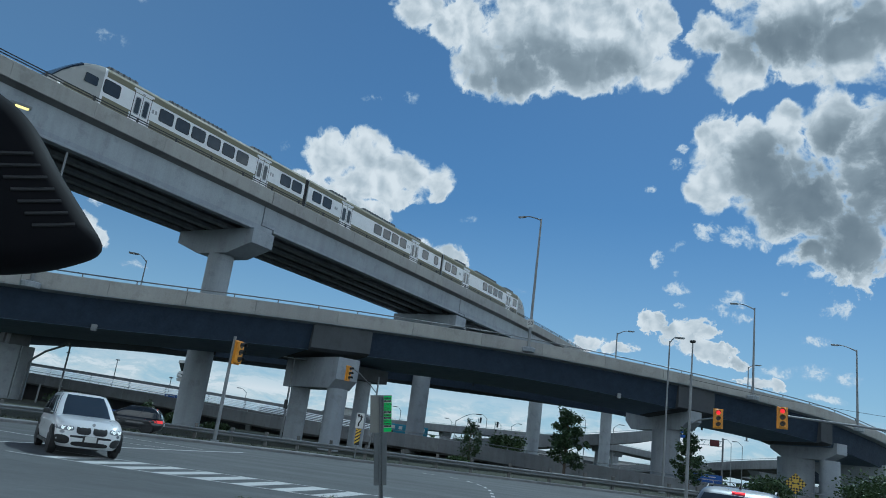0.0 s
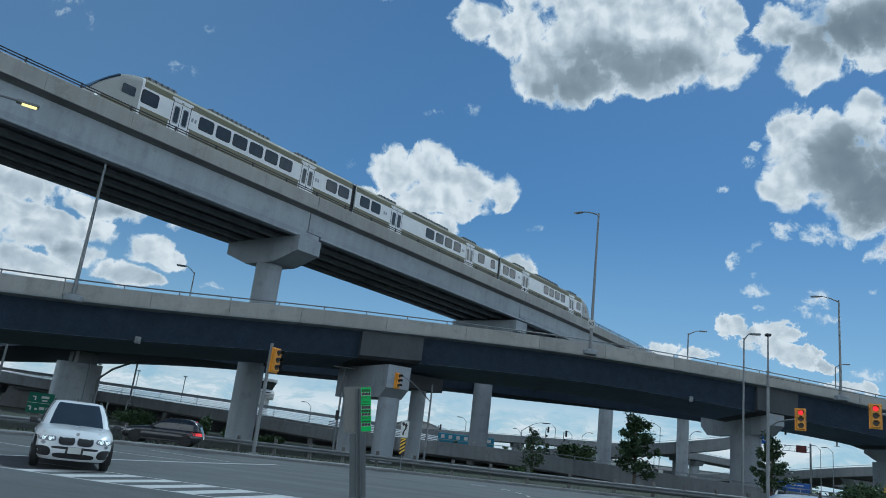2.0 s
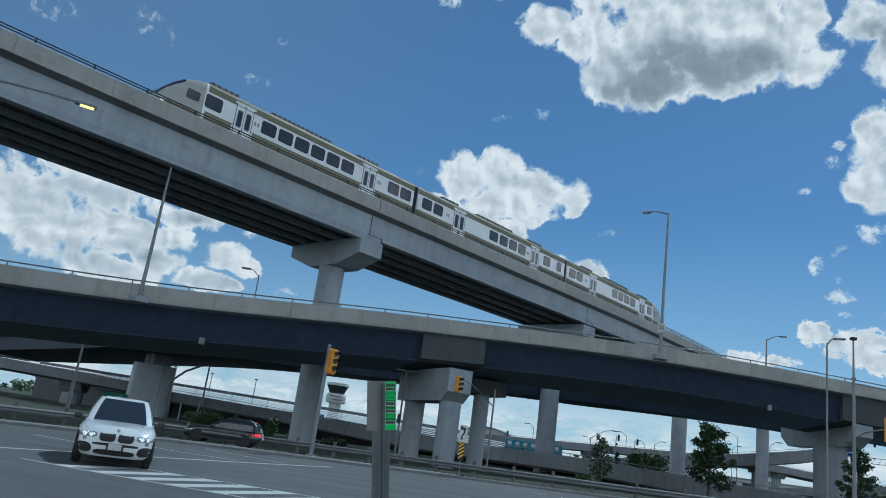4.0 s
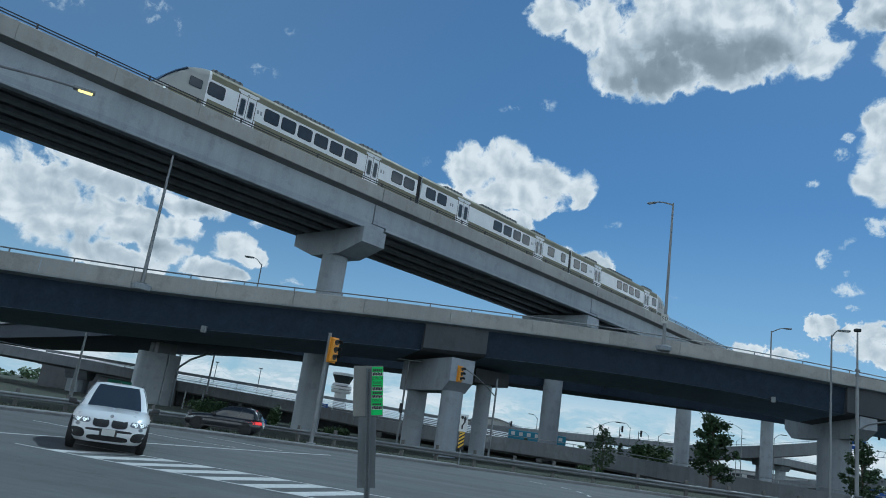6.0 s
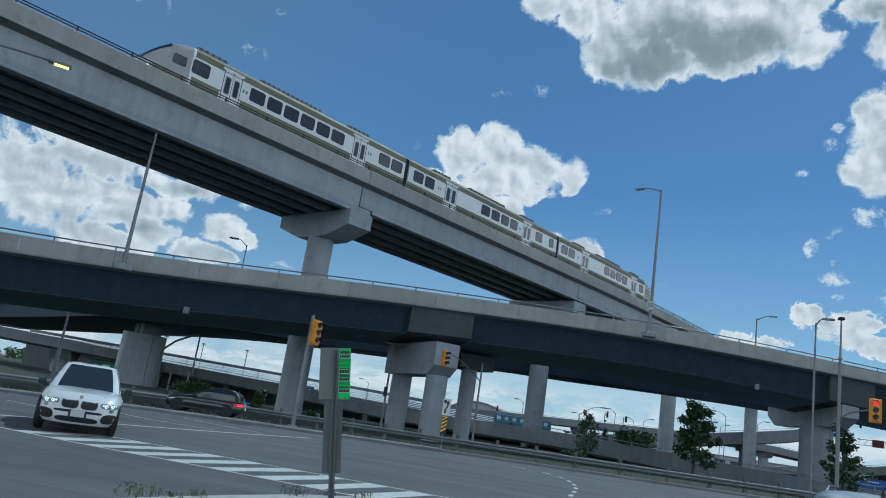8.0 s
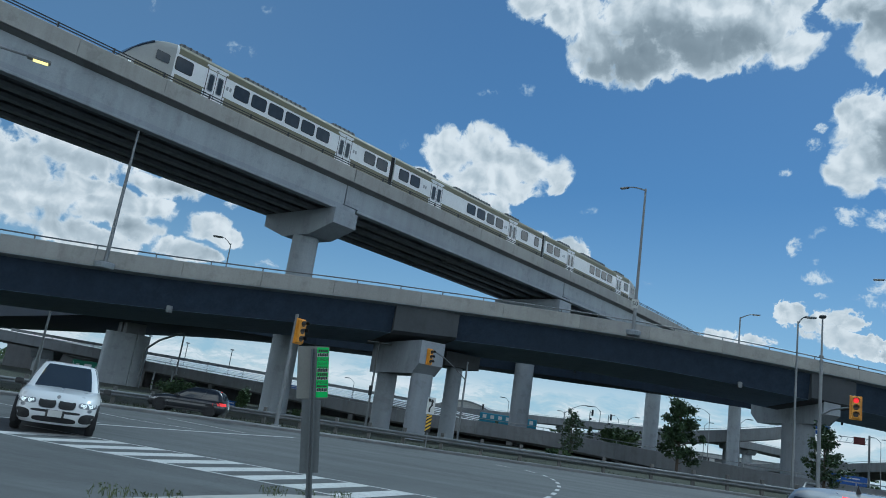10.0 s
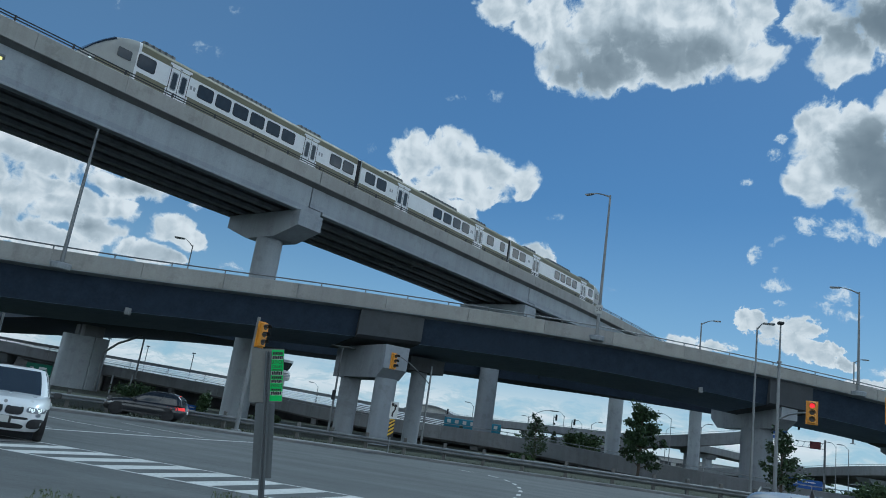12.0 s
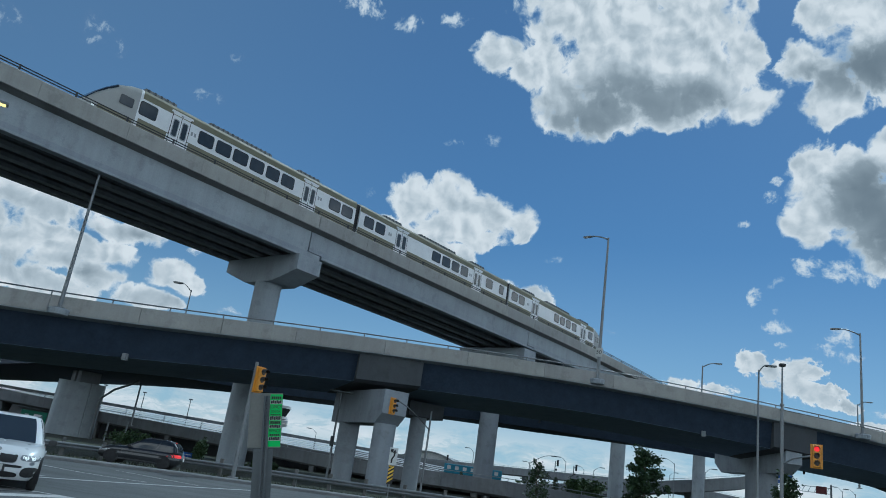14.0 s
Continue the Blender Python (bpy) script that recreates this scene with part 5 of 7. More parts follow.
part("sign_panel", g, M_SIGNBACK, t, "bare beige-grey aluminium sign back")
g = Geo()
g.box((-0.01, 0.012, 1.18), (0.25, 0.006, 0.95), None, 0.0028)
part("sign_panel", g, M_SIGNBACK_D, t, "dull dark grey sign back")
bill = part("handbill", Geo().box((0.122, 0.004, 2.02), (0.158, 0.003, 0.67)), M_LIME, t, "bright green printed handbill")
z = 2.34
rows = (("", 0.05, M_INK, 0.8), ("bar", 0.05, M_PALEBAR, 1), ("LUNCH", 0.060, M_INK, 0), ("DINNER", 0.050, M_INK, 0), ("", 0.02, M_INK, 0.8), ("bar", 0.055, M_PALEBAR, 1), ("", 0.045, M_INK, 0.8),
        ("bar", 0.045, M_PALEBAR, 1), ("WINGS", 0.055, M_INK, 0), ("", 0.035, M_INK, 0.7), ("bar", 0.05, M_PALEBAR, 1))
for word, h, m, wide in rows:
    z -= h * 0.5 + 0.006
    if word in ("", "bar"):
        if word == "bar":
            part("print_band", Geo().box((0.122, 0.0015, z), (0.15, 0.002, h)), m, bill)
            for k in range(6):
                part("print_bar", Geo().box((0.064 + 0.023 * k, -0.0005, z + 0.004 * (k % 2)), (0.020, 0.002, h * 0.8)), M_INK, bill)
        else:
            for k in range(5):
                part("print_bar", Geo().box((0.07 + 0.026 * k, 0.0008, z), (0.021, 0.002, h * 0.75)), M_INK, bill)
    else:
        letters(word, h * 1.1, Matrix.Translation((0.122, 0.001, z)) @ Matrix.Rotation(radians(90), 4, "X") @ Matrix.Diagonal((0.62 if len(word) == 6 else 0.72, 1, 1, 1)), M_INK, bill)
    z -= h * 0.5

# keep-right sign and hazard marker
Q = Vector((-7.5, 37.2, ground_z(-7.5, 37.2)))
t = thing("lane_arrow_sign", Q, "white arrow sign above a black and yellow hazard marker", "sign", turn=-12)
g = Geo()
g.tube([(0, 0.03, 0), (0, 0.03, 2.6)], 0.03, 8)
part("post", g, M_GALV_M, t)
sp = plate(t, "sign_panel", (0, 2.22), 0.45, 0.84, M_SIGNW, "white panel with a black arrow", 0.0, 0.012)
g = Geo()
g.loft([[(x - 0.045, -0.008, z2), (x + 0.045, -0.008, z2), (x + 0.045, -0.011, z2), (x - 0.045, -0.011, z2)] for x, z2 in ((-0.05, 1.90), (-0.05, 2.08), (0.06, 2.26), (0.06, 2.42))])
part("arrow_shaft", g, M_INK, sp)
g = Geo()
g.add([(-0.05, -0.009, 2.40), (0.17, -0.009, 2.40), (0.06, -0.009, 2.57), (-0.05, -0.012, 2.40), (0.17, -0.012, 2.40), (0.06, -0.012, 2.57)], [(0, 1, 2), (5, 4, 3), (0, 3, 4, 1), (1, 4, 5, 2), (2, 5, 3, 0)])
part("arrow_head", g, M_INK, sp)
g = Geo()
g.add([(-0.17, -0.009, 2.57), (-0.02, -0.009, 2.57), (-0.02, -0.009, 2.46), (-0.095, -0.009, 2.38), (-0.17, -0.009, 2.46)], [(0, 1, 2, 3, 4)])
part("shield_mark", g, M_INK, sp)
hm = plate(t, "hazard_panel", (0, 1.33), 0.30, 0.90, M_INK, "black and yellow striped marker")
for k in range(5):
    z0 = 0.93 + 0.19 * k
    g = Geo()
    pts = [(-0.145, z0), (0.145, z0 + 0.20), (0.145, z0 + 0.30), (-0.145, z0 + 0.10)]
    pts = [(x, clamp(zz, 0.89, 1.77)) for x, zz in pts]
    g.loft([[(x, y, zz) for x, zz in pts] for y in (-0.007, -0.010)])
    part("stripe", g, M_HAZARD, hm)

# chequered turn sign
Q = Vector((16.45, 36.8, ground_z(16.45, 36.8)))
t = thing("chequer_sign", Q, "black and yellow chequered diamond sign with an arrow", "sign", turn=-24)
g = Geo()
g.tube([(0, 0.03, 0), (0, 0.03, 1.9)], 0.03, 8)
part("post", g, M_GALV_M, t)
rot = Matrix.Translation((0, 0, 1.86)) @ Matrix.Rotation(radians(45), 4, "Y") @ Matrix.Scale(0.86, 4)
g = Geo()
g.box((0, 0, 0), (0.9, 0.012, 0.9), rot)
dp = part("sign_panel", g, M_SIGNY, t)
for a in range(8):
    for b in range(8):
        if (a + b) % 2 == 0 and not (1 < a < 6 and 1 < b < 6):
            g = Geo()
            g.box((-0.394 + 0.1125 * a, -0.009, -0.394 + 0.1125 * b), (0.112, 0.004, 0.112), rot)
            part("chequer", g, M_INK, dp)
part("arrow", Geo().box((0, -0.010, 1.86), (0.3, 0.004, 0.05)).add([(0.10, -0.010, 1.77), (0.23, -0.010, 1.86), (0.10, -0.010, 1.95)], [(0, 1, 2)]).add([(-0.10, -0.010, 1.77), (-0.23, -0.010, 1.86), (-0.10, -0.010, 1.95)], [(0, 1, 2)]), M_INK, dp)


def road_sign(name, at, w, h, mat, label, turn, rows, post=1.6):
    t = thing(name, at, label, "road sign", turn=turn)
    for x in (-w * 0.33, w * 0.33):
        part("post", Geo().box((x, 0.08, (post + h) * 0.5 - 0.3), (0.1, 0.1, post + h + 0.6), None, 0.01), M_GALV_M, t)
    sp = part("sign_panel", Geo().box((0, 0, post + h / 2), (w, 0.03, h), None, 0.012), mat, t)
    for cx, cz, bw, bh in rows:
        part("legend_bar", Geo().box((cx * w, -0.02, post + cz * h), (bw * w, 0.008, bh * h)), M_SIGNW, sp)
    return t


legend = ((-0.22, 0.72, 0.05, 0.20), (-0.27, 0.80, 0.13, 0.05), (0.15, 0.80, 0.30, 0.12), (0.15, 0.63, 0.22, 0.07), (0.0, 0.5, 0.98, 0.02), (-0.33, 0.22, 0.05, 0.20), (-0.38, 0.30, 0.13, 0.05), (-0.12, 0.20, 0.10, 0.09), (0.10, 0.24, 0.20, 0.14), (0.36, 0.24, 0.20, 0.14))
road_sign("highway_sign", (-44.4, 59.2, 0.0), 2.05, 1.75, M_SIGNG, "green highway direction sign with white legend", 36, legend, 0.55)
bl = ((-0.3, 0.65, 0.14, 0.3), (0.1, 0.72, 0.4, 0.12), (0.1, 0.35, 0.5, 0.1))
road_sign("blue_sign", (-37.0, 69.6, -0.6), 1.0, 0.95, M_SIGNB, "blue direction sign with white legend", 30, bl, 0.5)
road_sign("blue_sign", (-35.3, 70.5, -0.6), 1.2, 0.75, M_SIGNB, "blue direction sign with white legend", 30, bl, 0.5)
sg = ((-0.28, 0.5, 0.06, 0.6), (-0.16, 0.77, 0.28, 0.08), (-0.16, 0.23, 0.28, 0.08), (-0.04, 0.5, 0.06, 0.6))
road_sign("blue_sign", (17.9, 69.0, 0.4), 1.0, 1.25, M_SIGNB, "blue sign with a white square symbol", -16, sg, 1.45)
road_sign("blue_sign", (21.4, 68.0, 0.4), 2.6, 0.75, M_SIGNB, "long blue sign with white legend", -16, bl, 1.15)
road_sign("blue_sign", (26, 95.0, 0.4), 2.6, 1.4, M_SIGNB, "blue overhead sign beside a mast", -16, bl, 6.3)
for x in (-46.0, -43.6):
    road_sign("blue_sign", (x + 2, 101.0, 2.6), 1.8, 0.7, M_SIGNB, "small blue sign on the fence", 0, bl, 0.4)

# dark overhead sign on a slim gantry
t = thing("overhead_sign", (29.9, 89.8, ground_z(29.9, 89.8)), "slim gantry with a dark red sign panel", "road sign", turn=-22)
part("mast", Geo().tube([(0, 0, 0), (0, 0, 6.4)], [0.13, 0.10], 10), M_GALV_M, t)
for z in (5.55, 6.15):
    part("beam", Geo().tube([(-3.0, 0, z - 0.15), (0, 0, z - 0.15)], 0.035, 6), M_GALV_M, t)
for k in range(5):
    part("brace", Geo().tube([(-2.9 + 0.6 * k, 0, 5.4), (-2.6 + 0.6 * k, 0, 6.0)], 0.02, 5), M_GALV_M, t)
part("sign_panel", Geo().box((-0.95, -0.12, 5.7), (1.1, 0.06, 0.8), None, 0.02), M_SIGNR, t, "dark red sign panel")

# ---- guardrail ----
GL = [p for p in RAIL_LINE if -46 < p.x < 58]
rail = thing("guardrail", (GL[30].x, GL[30].y, 0), "galvanised corrugated steel guardrail on posts", "guardrail")


def rail_z(p):
    return ground_z(p.x, p.y) + 0.52


WP = ((0.0, -0.155), (-0.05, -0.12), (-0.075, -0.08), (-0.05, -0.03), (-0.01, 0.0), (-0.05, 0.03), (-0.075, 0.08), (-0.05, 0.12), (0.0, 0.155), (0.012, 0.15), (-0.03, 0.11), (-0.05, 0.08), (-0.03, 0.04), (0.01, 0.0), (-0.03, -0.04), (-0.05, -0.08), (-0.03, -0.11), (0.012, -0.15))
for a in range(0, len(GL) - 1, 4):
    b = min(a + 4, len(GL) - 1)
    rings = []
    for i in range(a, b + 1):
        nrm, d = normal_2d(GL, i)
        e = d * (0.004 if i == a else -0.004 if i == b else 0)
        rings.append([GL[i] + e + nrm * w + Vector((0, 0, rail_z(GL[i]) + z)) for w, z in WP])
    part("rail_beam", Geo().loft(rings), M_RAILZ, rail, world_space=True)
for i in range(0, len(GL), 2):
    p = GL[i]
    nrm, d = normal_2d(GL, i)
    m = Matrix.Translation((p.x + nrm.x * 0.2, p.y + nrm.y * 0.2, ground_z(p.x, p.y))) @ Matrix.Rotation(math.atan2(d.y, d.x), 4, "Z")
    g = Geo()
    g.box((0, 0, 0.34), (0.18, 0.2, 1.12), m, 0.02)
    part("post", g, M_WOODP, rail, world_space=True)
    g = Geo()
    g.box((0, -0.13, 0.52), (0.14, 0.12, 0.34), m)
    part("block", g, M_WOODP, rail, world_space=True)

# ---- near island ----
ISLE = [(-5.9, 4.6), (-5.35, 6.4), (-4.95, 7.9), (-4.55, 9.3), (-4.05, 10.8), (-3.35, 11.9), (-2.5, 12.0), (-1.9, 11.2), (-1.8, 9.0), (-2.1, 6.5), (-2.9, 4.3), (-4.3, 3.6)]
cx, cy = sum(p[0] for p in ISLE) / 12, sum(p[1] for p in ISLE) / 12


def isle_ring(k, dz):
    return [((x - cx) * k + cx, (y - cy) * k + cy, ground_z(x, y) + dz) for x, y in ISLE]


g = Geo()
g.loft([isle_ring(1.0, -0.05), isle_ring(1.0, 0.11), isle_ring(0.985, 0.13), isle_ring(0.94, 0.131)])
solid("traffic_island", g, M_CONC_P, "raised concrete traffic island with weeds in its joints", "traffic island", kind="structure")
random.seed(11)


def weeds(x, y, n, h, spread):
    g = Geo()
    z = ground_z(x, y) + 0.125
    h *= 0.75
    for _ in range(n // 2):
        a, r = random.uniform(0, 6.28), spread * random.random() ** 0.7
        bx, by = x + r * math.cos(a), y + r * math.sin(a)
        hh, lean = h * random.uniform(0.35, 1.0), random.uniform(-0.5, 0.5) * h
        w, t2 = random.uniform(0.003, 0.008), random.uniform(0, 3.14)
        dx, dy = w * math.cos(t2), w * math.sin(t2)
        ly = random.uniform(-0.4, 0.4) * h
        g.add([(bx - dx, by - dy, z), (bx + dx, by + dy, z), (bx + dx * 0.7 + lean * 0.35, by + dy * 0.7 + ly * 0.35, z + hh * 0.6), (bx - dx * 0.7 + lean * 0.35, by - dy * 0.7 + ly * 0.35, z + hh * 0.6), (bx + lean, by + ly, z + hh)], [(0, 1, 2, 3), (3, 2, 4)])
        for _ in range(random.choice((0, 1, 2, 3))):
            c = Vector((bx + lean * random.uniform(0.2, 0.9), by + ly * 0.5, z + hh * 0.7))
            u = Vector((random.uniform(-1, 1), random.uniform(-1, 1), random.uniform(0, 1))) * 0.022
            v = Vector((random.uniform(-1, 1), random.uniform(-1, 1), random.uniform(-1, 1))) * 0.012
            g.add([c - u, c + v, c + u, c - v], [(0, 1, 2, 3)])
    solid("weed_tuft", g, M_GRASS, "tuft of green roadside weeds in a joint", "weeds", "weeds on the island", "stuff")


for x, y, n, h, s in ((-5.05, 7.9, 110, 0.26, 0.30), (-4.65, 8.7, 40, 0.18, 0.15), (-4.05, 10.6, 80, 0.26, 0.25), (-3.2, 11.5, 50, 0.24, 0.2), (-2.6, 11.6, 60, 0.16, 0.2), (-4.8, 8.3, 60, 0.12, 0.2), (-3.7, 11.2, 70, 0.16, 0.18)):
    weeds(x, y, n, h, s)
# rough grass along the guardrail
g = Geo()
for _ in range(5200):
    i = random.randrange(4, len(GL) - 1)
    nrm, d = normal_2d(GL, i)
    p = GL[i] + nrm * random.uniform(-0.7, 1.6) + d * random.uniform(-0.9, 0.9)
    z, h, w = ground_z(p.x, p.y) - 0.05, random.uniform(0.06, 0.24), random.uniform(0.01, 0.03)
    a, l = random.uniform(0, 3.14), random.uniform(-0.15, 0.15)
    g.add([(p.x - w * math.cos(a), p.y - w * math.sin(a), z), (p.x + w * math.cos(a), p.y + w * math.sin(a), z), (p.x + l, p.y + l * 0.5, z + h)], [(0, 1, 2)])
solid("verge_grass", g, M_VERGE, "rough grass growing along the guardrail", "grass", kind="stuff")

# ---- train ----
NOSE = -20.4   # where the nose stands along the viaduct
TW0, TW1 = 1.6, 4.75
CAR = 25.15


def tr(s, w, z):
    return up(s, w, z)


# half of the body's section: (share of half-width, height)
SECT = [(0.90, 20.55), (1.0, 20.85), (1.0, 22.05), (0.995, 22.9), (0.99, 23.6), (0.975, 23.95), (0.92, 24.14), (0.7, 24.28), (0.25, 24.33)]


def ring_at(s, grow=1.0, lo=20.55, top=1.0, wide=1.0):
    """A closed ring of the body at s; top squeezes its height, wide its width."""
    wc, hw = (TW0 + TW1) / 2, (TW1 - TW0) / 2
    near = [(wc - hw * f * wide, lo + (z - 20.55) * top) for f, z in SECT]
    far = [(wc + hw * f * wide, lo + (z - 20.55) * top) for f, z in reversed(SECT)]
    return [tr(s, w, z) for w, z in near + far]


def side_panel(parent, name, a, b, z0, z1, mat, out=0.012, corner=0.12, label="", slant=0.0):
    """A rounded panel on the near side of a car, from a to b along the viaduct."""
    g = Geo()
    pts = []
    for cs, cz, q in ((a + corner, z0 + corner, 180), (b - corner, z0 + corner, 270), (b - corner, z1 - corner, 0), (a + corner, z1 - corner, 90)):
        for k in range(4):
            t = radians(q + 30 * k)
            ss, zz = cs + corner * math.cos(t), cz + corner * math.sin(t)
            pts.append((ss + slant * (zz - z0), zz))
    g.loft([[tr(s, TW0 - o + max(0.0, 0.012 * (z - 22.4)), z) for s, z in pts] for o in (-0.02, out)])
    return part(name, g, mat, parent, label, world_space=True)


def train_car(s0, nose, layout, label):
    """nose: -1 at the front end, +1 at the back end, 0 for a middle car."""
    a, b = s0 + 0.28, s0 + CAR - 0.28
    t = thing("train_car", tr((a + b) / 2, 3.2, 20.16), label, "train", "train cars")
    g = Geo()
    st = [(a, 1, 1), (b, 1, 1)]
    if nose:
        k = 3.4
        shape = ((0.0, 0.30, 0.72), (0.15, 0.40, 0.80), (0.6, 0.56, 0.88), (1.2, 0.72, 0.93), (2.0, 0.88, 0.97), (2.8, 0.965, 0.99), (k, 1.0, 1.0))
        end = [(s0 - 0.02 + d, h, w) for d, h, w in shape] if nose < 0 else [(s0 + CAR + 0.02 - d, h, w) for d, h, w in reversed(shape)]
        st = end + [(b, 1, 1)] if nose < 0 else [(a, 1, 1)] + end
    if nose:
        cab = Geo()
        cab.loft([ring_at(s, 1, 20.55, h, w) for s, h, w in end])
        cab.smooth = True
        part("cab", cab, M_SILVER, t, "rounded silver-grey cab", world_space=True)
        st = [end[-1], (b, 1, 1)] if nose < 0 else [(a, 1, 1), end[0]]
    g.loft([ring_at(s, 1, 20.55, h, w) for s, h, w in st])
    g.smooth = True
    body = part("body", g, M_WHITE, t, "white painted car body", world_space=True)
    c0 = a + (3.3 if nose < 0 else 0)
    c1 = b - (3.3 if nose > 0 else 0)
    # olive-gold skirt and shoulder bands
    side_panel(t, "skirt_band", c0, c1, 20.7, 22.03, M_GOLD, 0.006, 0.02, "olive-gold lower band")
    g = Geo()
    prof = [(TW0 + 0.02, 23.52), (TW0 + 0.05, 23.95), (TW0 + 0.14, 24.13), (TW0 + 0.50, 24.27), (TW0 + 0.50, 24.30), (TW0 + 0.11, 24.16), (TW0 + 0.02, 23.96), (TW0 - 0.006, 23.52)]
    g.loft([[tr(s, w, z) for w, z in prof] for s in (c0, (c0 + c1) / 2, c1)])
    part("shoulder_band", g, M_GOLD, t, "olive-gold roof edge", world_space=True)
    if nose:
        # cab: gold lower face, dark windscreen, side window and lamp
        q = s0 if nose < 0 else s0 + CAR
        e = -nose
        g = Geo()
        rs = []
        for d, h, w in ((0.10, 0.385, 0.795), (0.6, 0.565, 0.883), (1.2, 0.725, 0.933), (1.85, 0.865, 0.965)):
            r = ring_at(q + e * d - e * 0.03, 1, 20.57, h, w)
            rs.append(r[5:13])
        g.loft(rs, False, False)
        part("windscreen", g, M_GLASS, t, "dark raked windscreen", world_space=True)
        lo, hi = sorted((q + e * 2.05, q + e * 3.02))
        side_panel(t, "cab_window", lo, hi, 22.45, 23.12, M_GLASST, 0.03, 0.1, "cab side window", 0.0)
        lo, hi = sorted((q + e * 0.75, q + e * 3.2))
        side_panel(t, "cab_skirt", lo, hi, 20.75, 21.75, M_GOLD, 0.0, 0.1)
        part("head_lamp", Geo().box(tr(q + e * 0.55, TW0 + 0.22, 21.55), (0.16, 0.16, 0.16), None, 0.05), M_HEAD, t, world_space=True)
    for kind, x0, x1 in layout:
        lo, hi = s0 + x0, s0 + x1
        if kind == "w":
            fr = side_panel(t, "window", lo - 0.03, hi + 0.03, 22.33, 23.36, M_BLACK, 0.008, 0.18)
            side_panel(fr, "pane", lo + 0.03, hi - 0.03, 22.39, 23.30, M_GLASST, 0.014, 0.15)
        elif kind == "d":
            side_panel(t, "door_surround", lo - 0.16, hi + 0.16, 20.9, 23.86, M_WHITE, 0.012, 0.06)
            dr = side_panel(t, "door", lo, hi, 20.9, 23.80, M_WHITE, 0.018, 0.05, "white double door")
            m = (lo + hi) / 2
            for u, v in ((lo + 0.16, m - 0.15), (m + 0.15, hi - 0.16)):
                fr = side_panel(dr, "door_window", u - 0.03, v + 0.03, 21.92, 23.28, M_TGREY, 0.022, 0.14)
                side_panel(fr, "pane", u + 0.03, v - 0.03, 22.0, 23.2, M_GLASST, 0.028, 0.11)
            side_panel(dr, "door_lamp", m - 0.10, m + 0.10, 23.60, 23.70, M_TGREY, 0.024, 0.03)
            side_panel(dr, "door_seam", m - 0.02, m + 0.02, 20.95, 23.5, M_BLACK, 0.023, 0.008)
            for u in (lo - 0.03, hi - 0.02):
                side_panel(dr, "door_post", u, u + 0.05, 20.9, 23.62, M_BLACK, 0.02, 0.01)
        elif kind == "m":
            for k in range(2):
                side_panel(t, "mark_bar", lo + 0.27 * k, lo + 0.27 * k + 0.17, 22.62, 22.92, M_TGREY, 0.008, 0.03)
    # roof equipment
    for u, v in ((0.14, 0.24), (0.36, 0.60), (0.72, 0.82)):
        s = a + (b - a) * u
        e2 = a + (b - a) * v
        g = Geo()
        g.loft([[tr(x, w, z) for w, z in ((TW0 + 0.24, 24.12), (TW0 + 0.33, 24.46), (TW1 - 0.33, 24.46), (TW1 - 0.24, 24.12))] for x in (s, e2)])
        rp = part("roof_unit", g, M_ROOF, t, "dark grey roof equipment", world_space=True)
        n = int((e2 - s) / 0.45)
        for k in range(n):
            x = s + (k + 0.5) * (e2 - s) / n
            g = Geo()
            g.loft([[tr(x + d, w, z) for w, z in ((TW0 + 0.245, 24.22), (TW0 + 0.30, 24.478), (TW0 + 0.8, 24.478), (TW0 + 0.8, 24.22))] for d in (-0.07, 0.07)])
            part("vent", g, M_RAIL_D, rp, world_space=True)
    for s in (a + 3.6, a + 5.6, b - 5.6, b - 3.6):
        g = Geo()
        p = tr(s, TW0 + 0.45, 20.6)
        ring = [(0.43 * math.cos(k * math.pi / 8), 0.43 * math.sin(k * math.pi / 8)) for k in range(16)]
        g.loft([[tr(s + x, TW0 + 0.4 + d, 20.59 + y) for x, y in ring] for d in (0, 0.14)])
        part("wheel", g, M_STEEL_D, t, world_space=True)
    part("underframe", Geo().loft([[tr(s, w, z) for w, z in ((TW0 + 0.3, 20.3), (TW1 - 0.3, 20.3), (TW1 - 0.2, 20.6), (TW0 + 0.2, 20.6))] for s in (a + 2, b - 2)]), M_STEEL_D, t, world_space=True)
    if nose >= 0:
        g = Geo()
        for k in range(4):
            x = s0 - 0.26 + 0.13 * k
            g.loft([[tr(x + d, w, z) for w, z in ((TW0 + 0.12, 20.8), (TW1 - 0.12, 20.8), (TW1 - 0.12, 24.05), (TW0 + 0.12, 24.05))] for d in (0, 0.1)])
        part("gangway", g, M_BLACK, t, "black concertina gangway", world_space=True)
    return t


front = [("w", 3.5, 4.8), ("d", 5.95, 7.42), ("m", 7.6, 8), ("w", 8.27, 9.55), ("w", 9.85, 11.14), ("w", 11.42, 12.75), ("w", 13.05, 14.36), ("w", 14.66, 15.95), ("w", 16.24, 17.55), ("d", 18.62, 20.05), ("m", 20.3, 20.8), ("w", 21.66, 22.95), ("w", 23.2, 24.5)]
middle = [("w", 0.95, 2.2), ("w", 2.5, 3.75), ("m", 4.3, 4.8), ("d", 5.4, 7.0), ("w", 11.0, 12.35), ("w", 12.7, 14.0), ("w", 14.35, 15.6), ("w", 15.95, 17.2), ("m", 17.5, 18), ("d", 18.3, 19.7), ("w", 20.7, 21.95), ("w", 23.35, 24.2)]
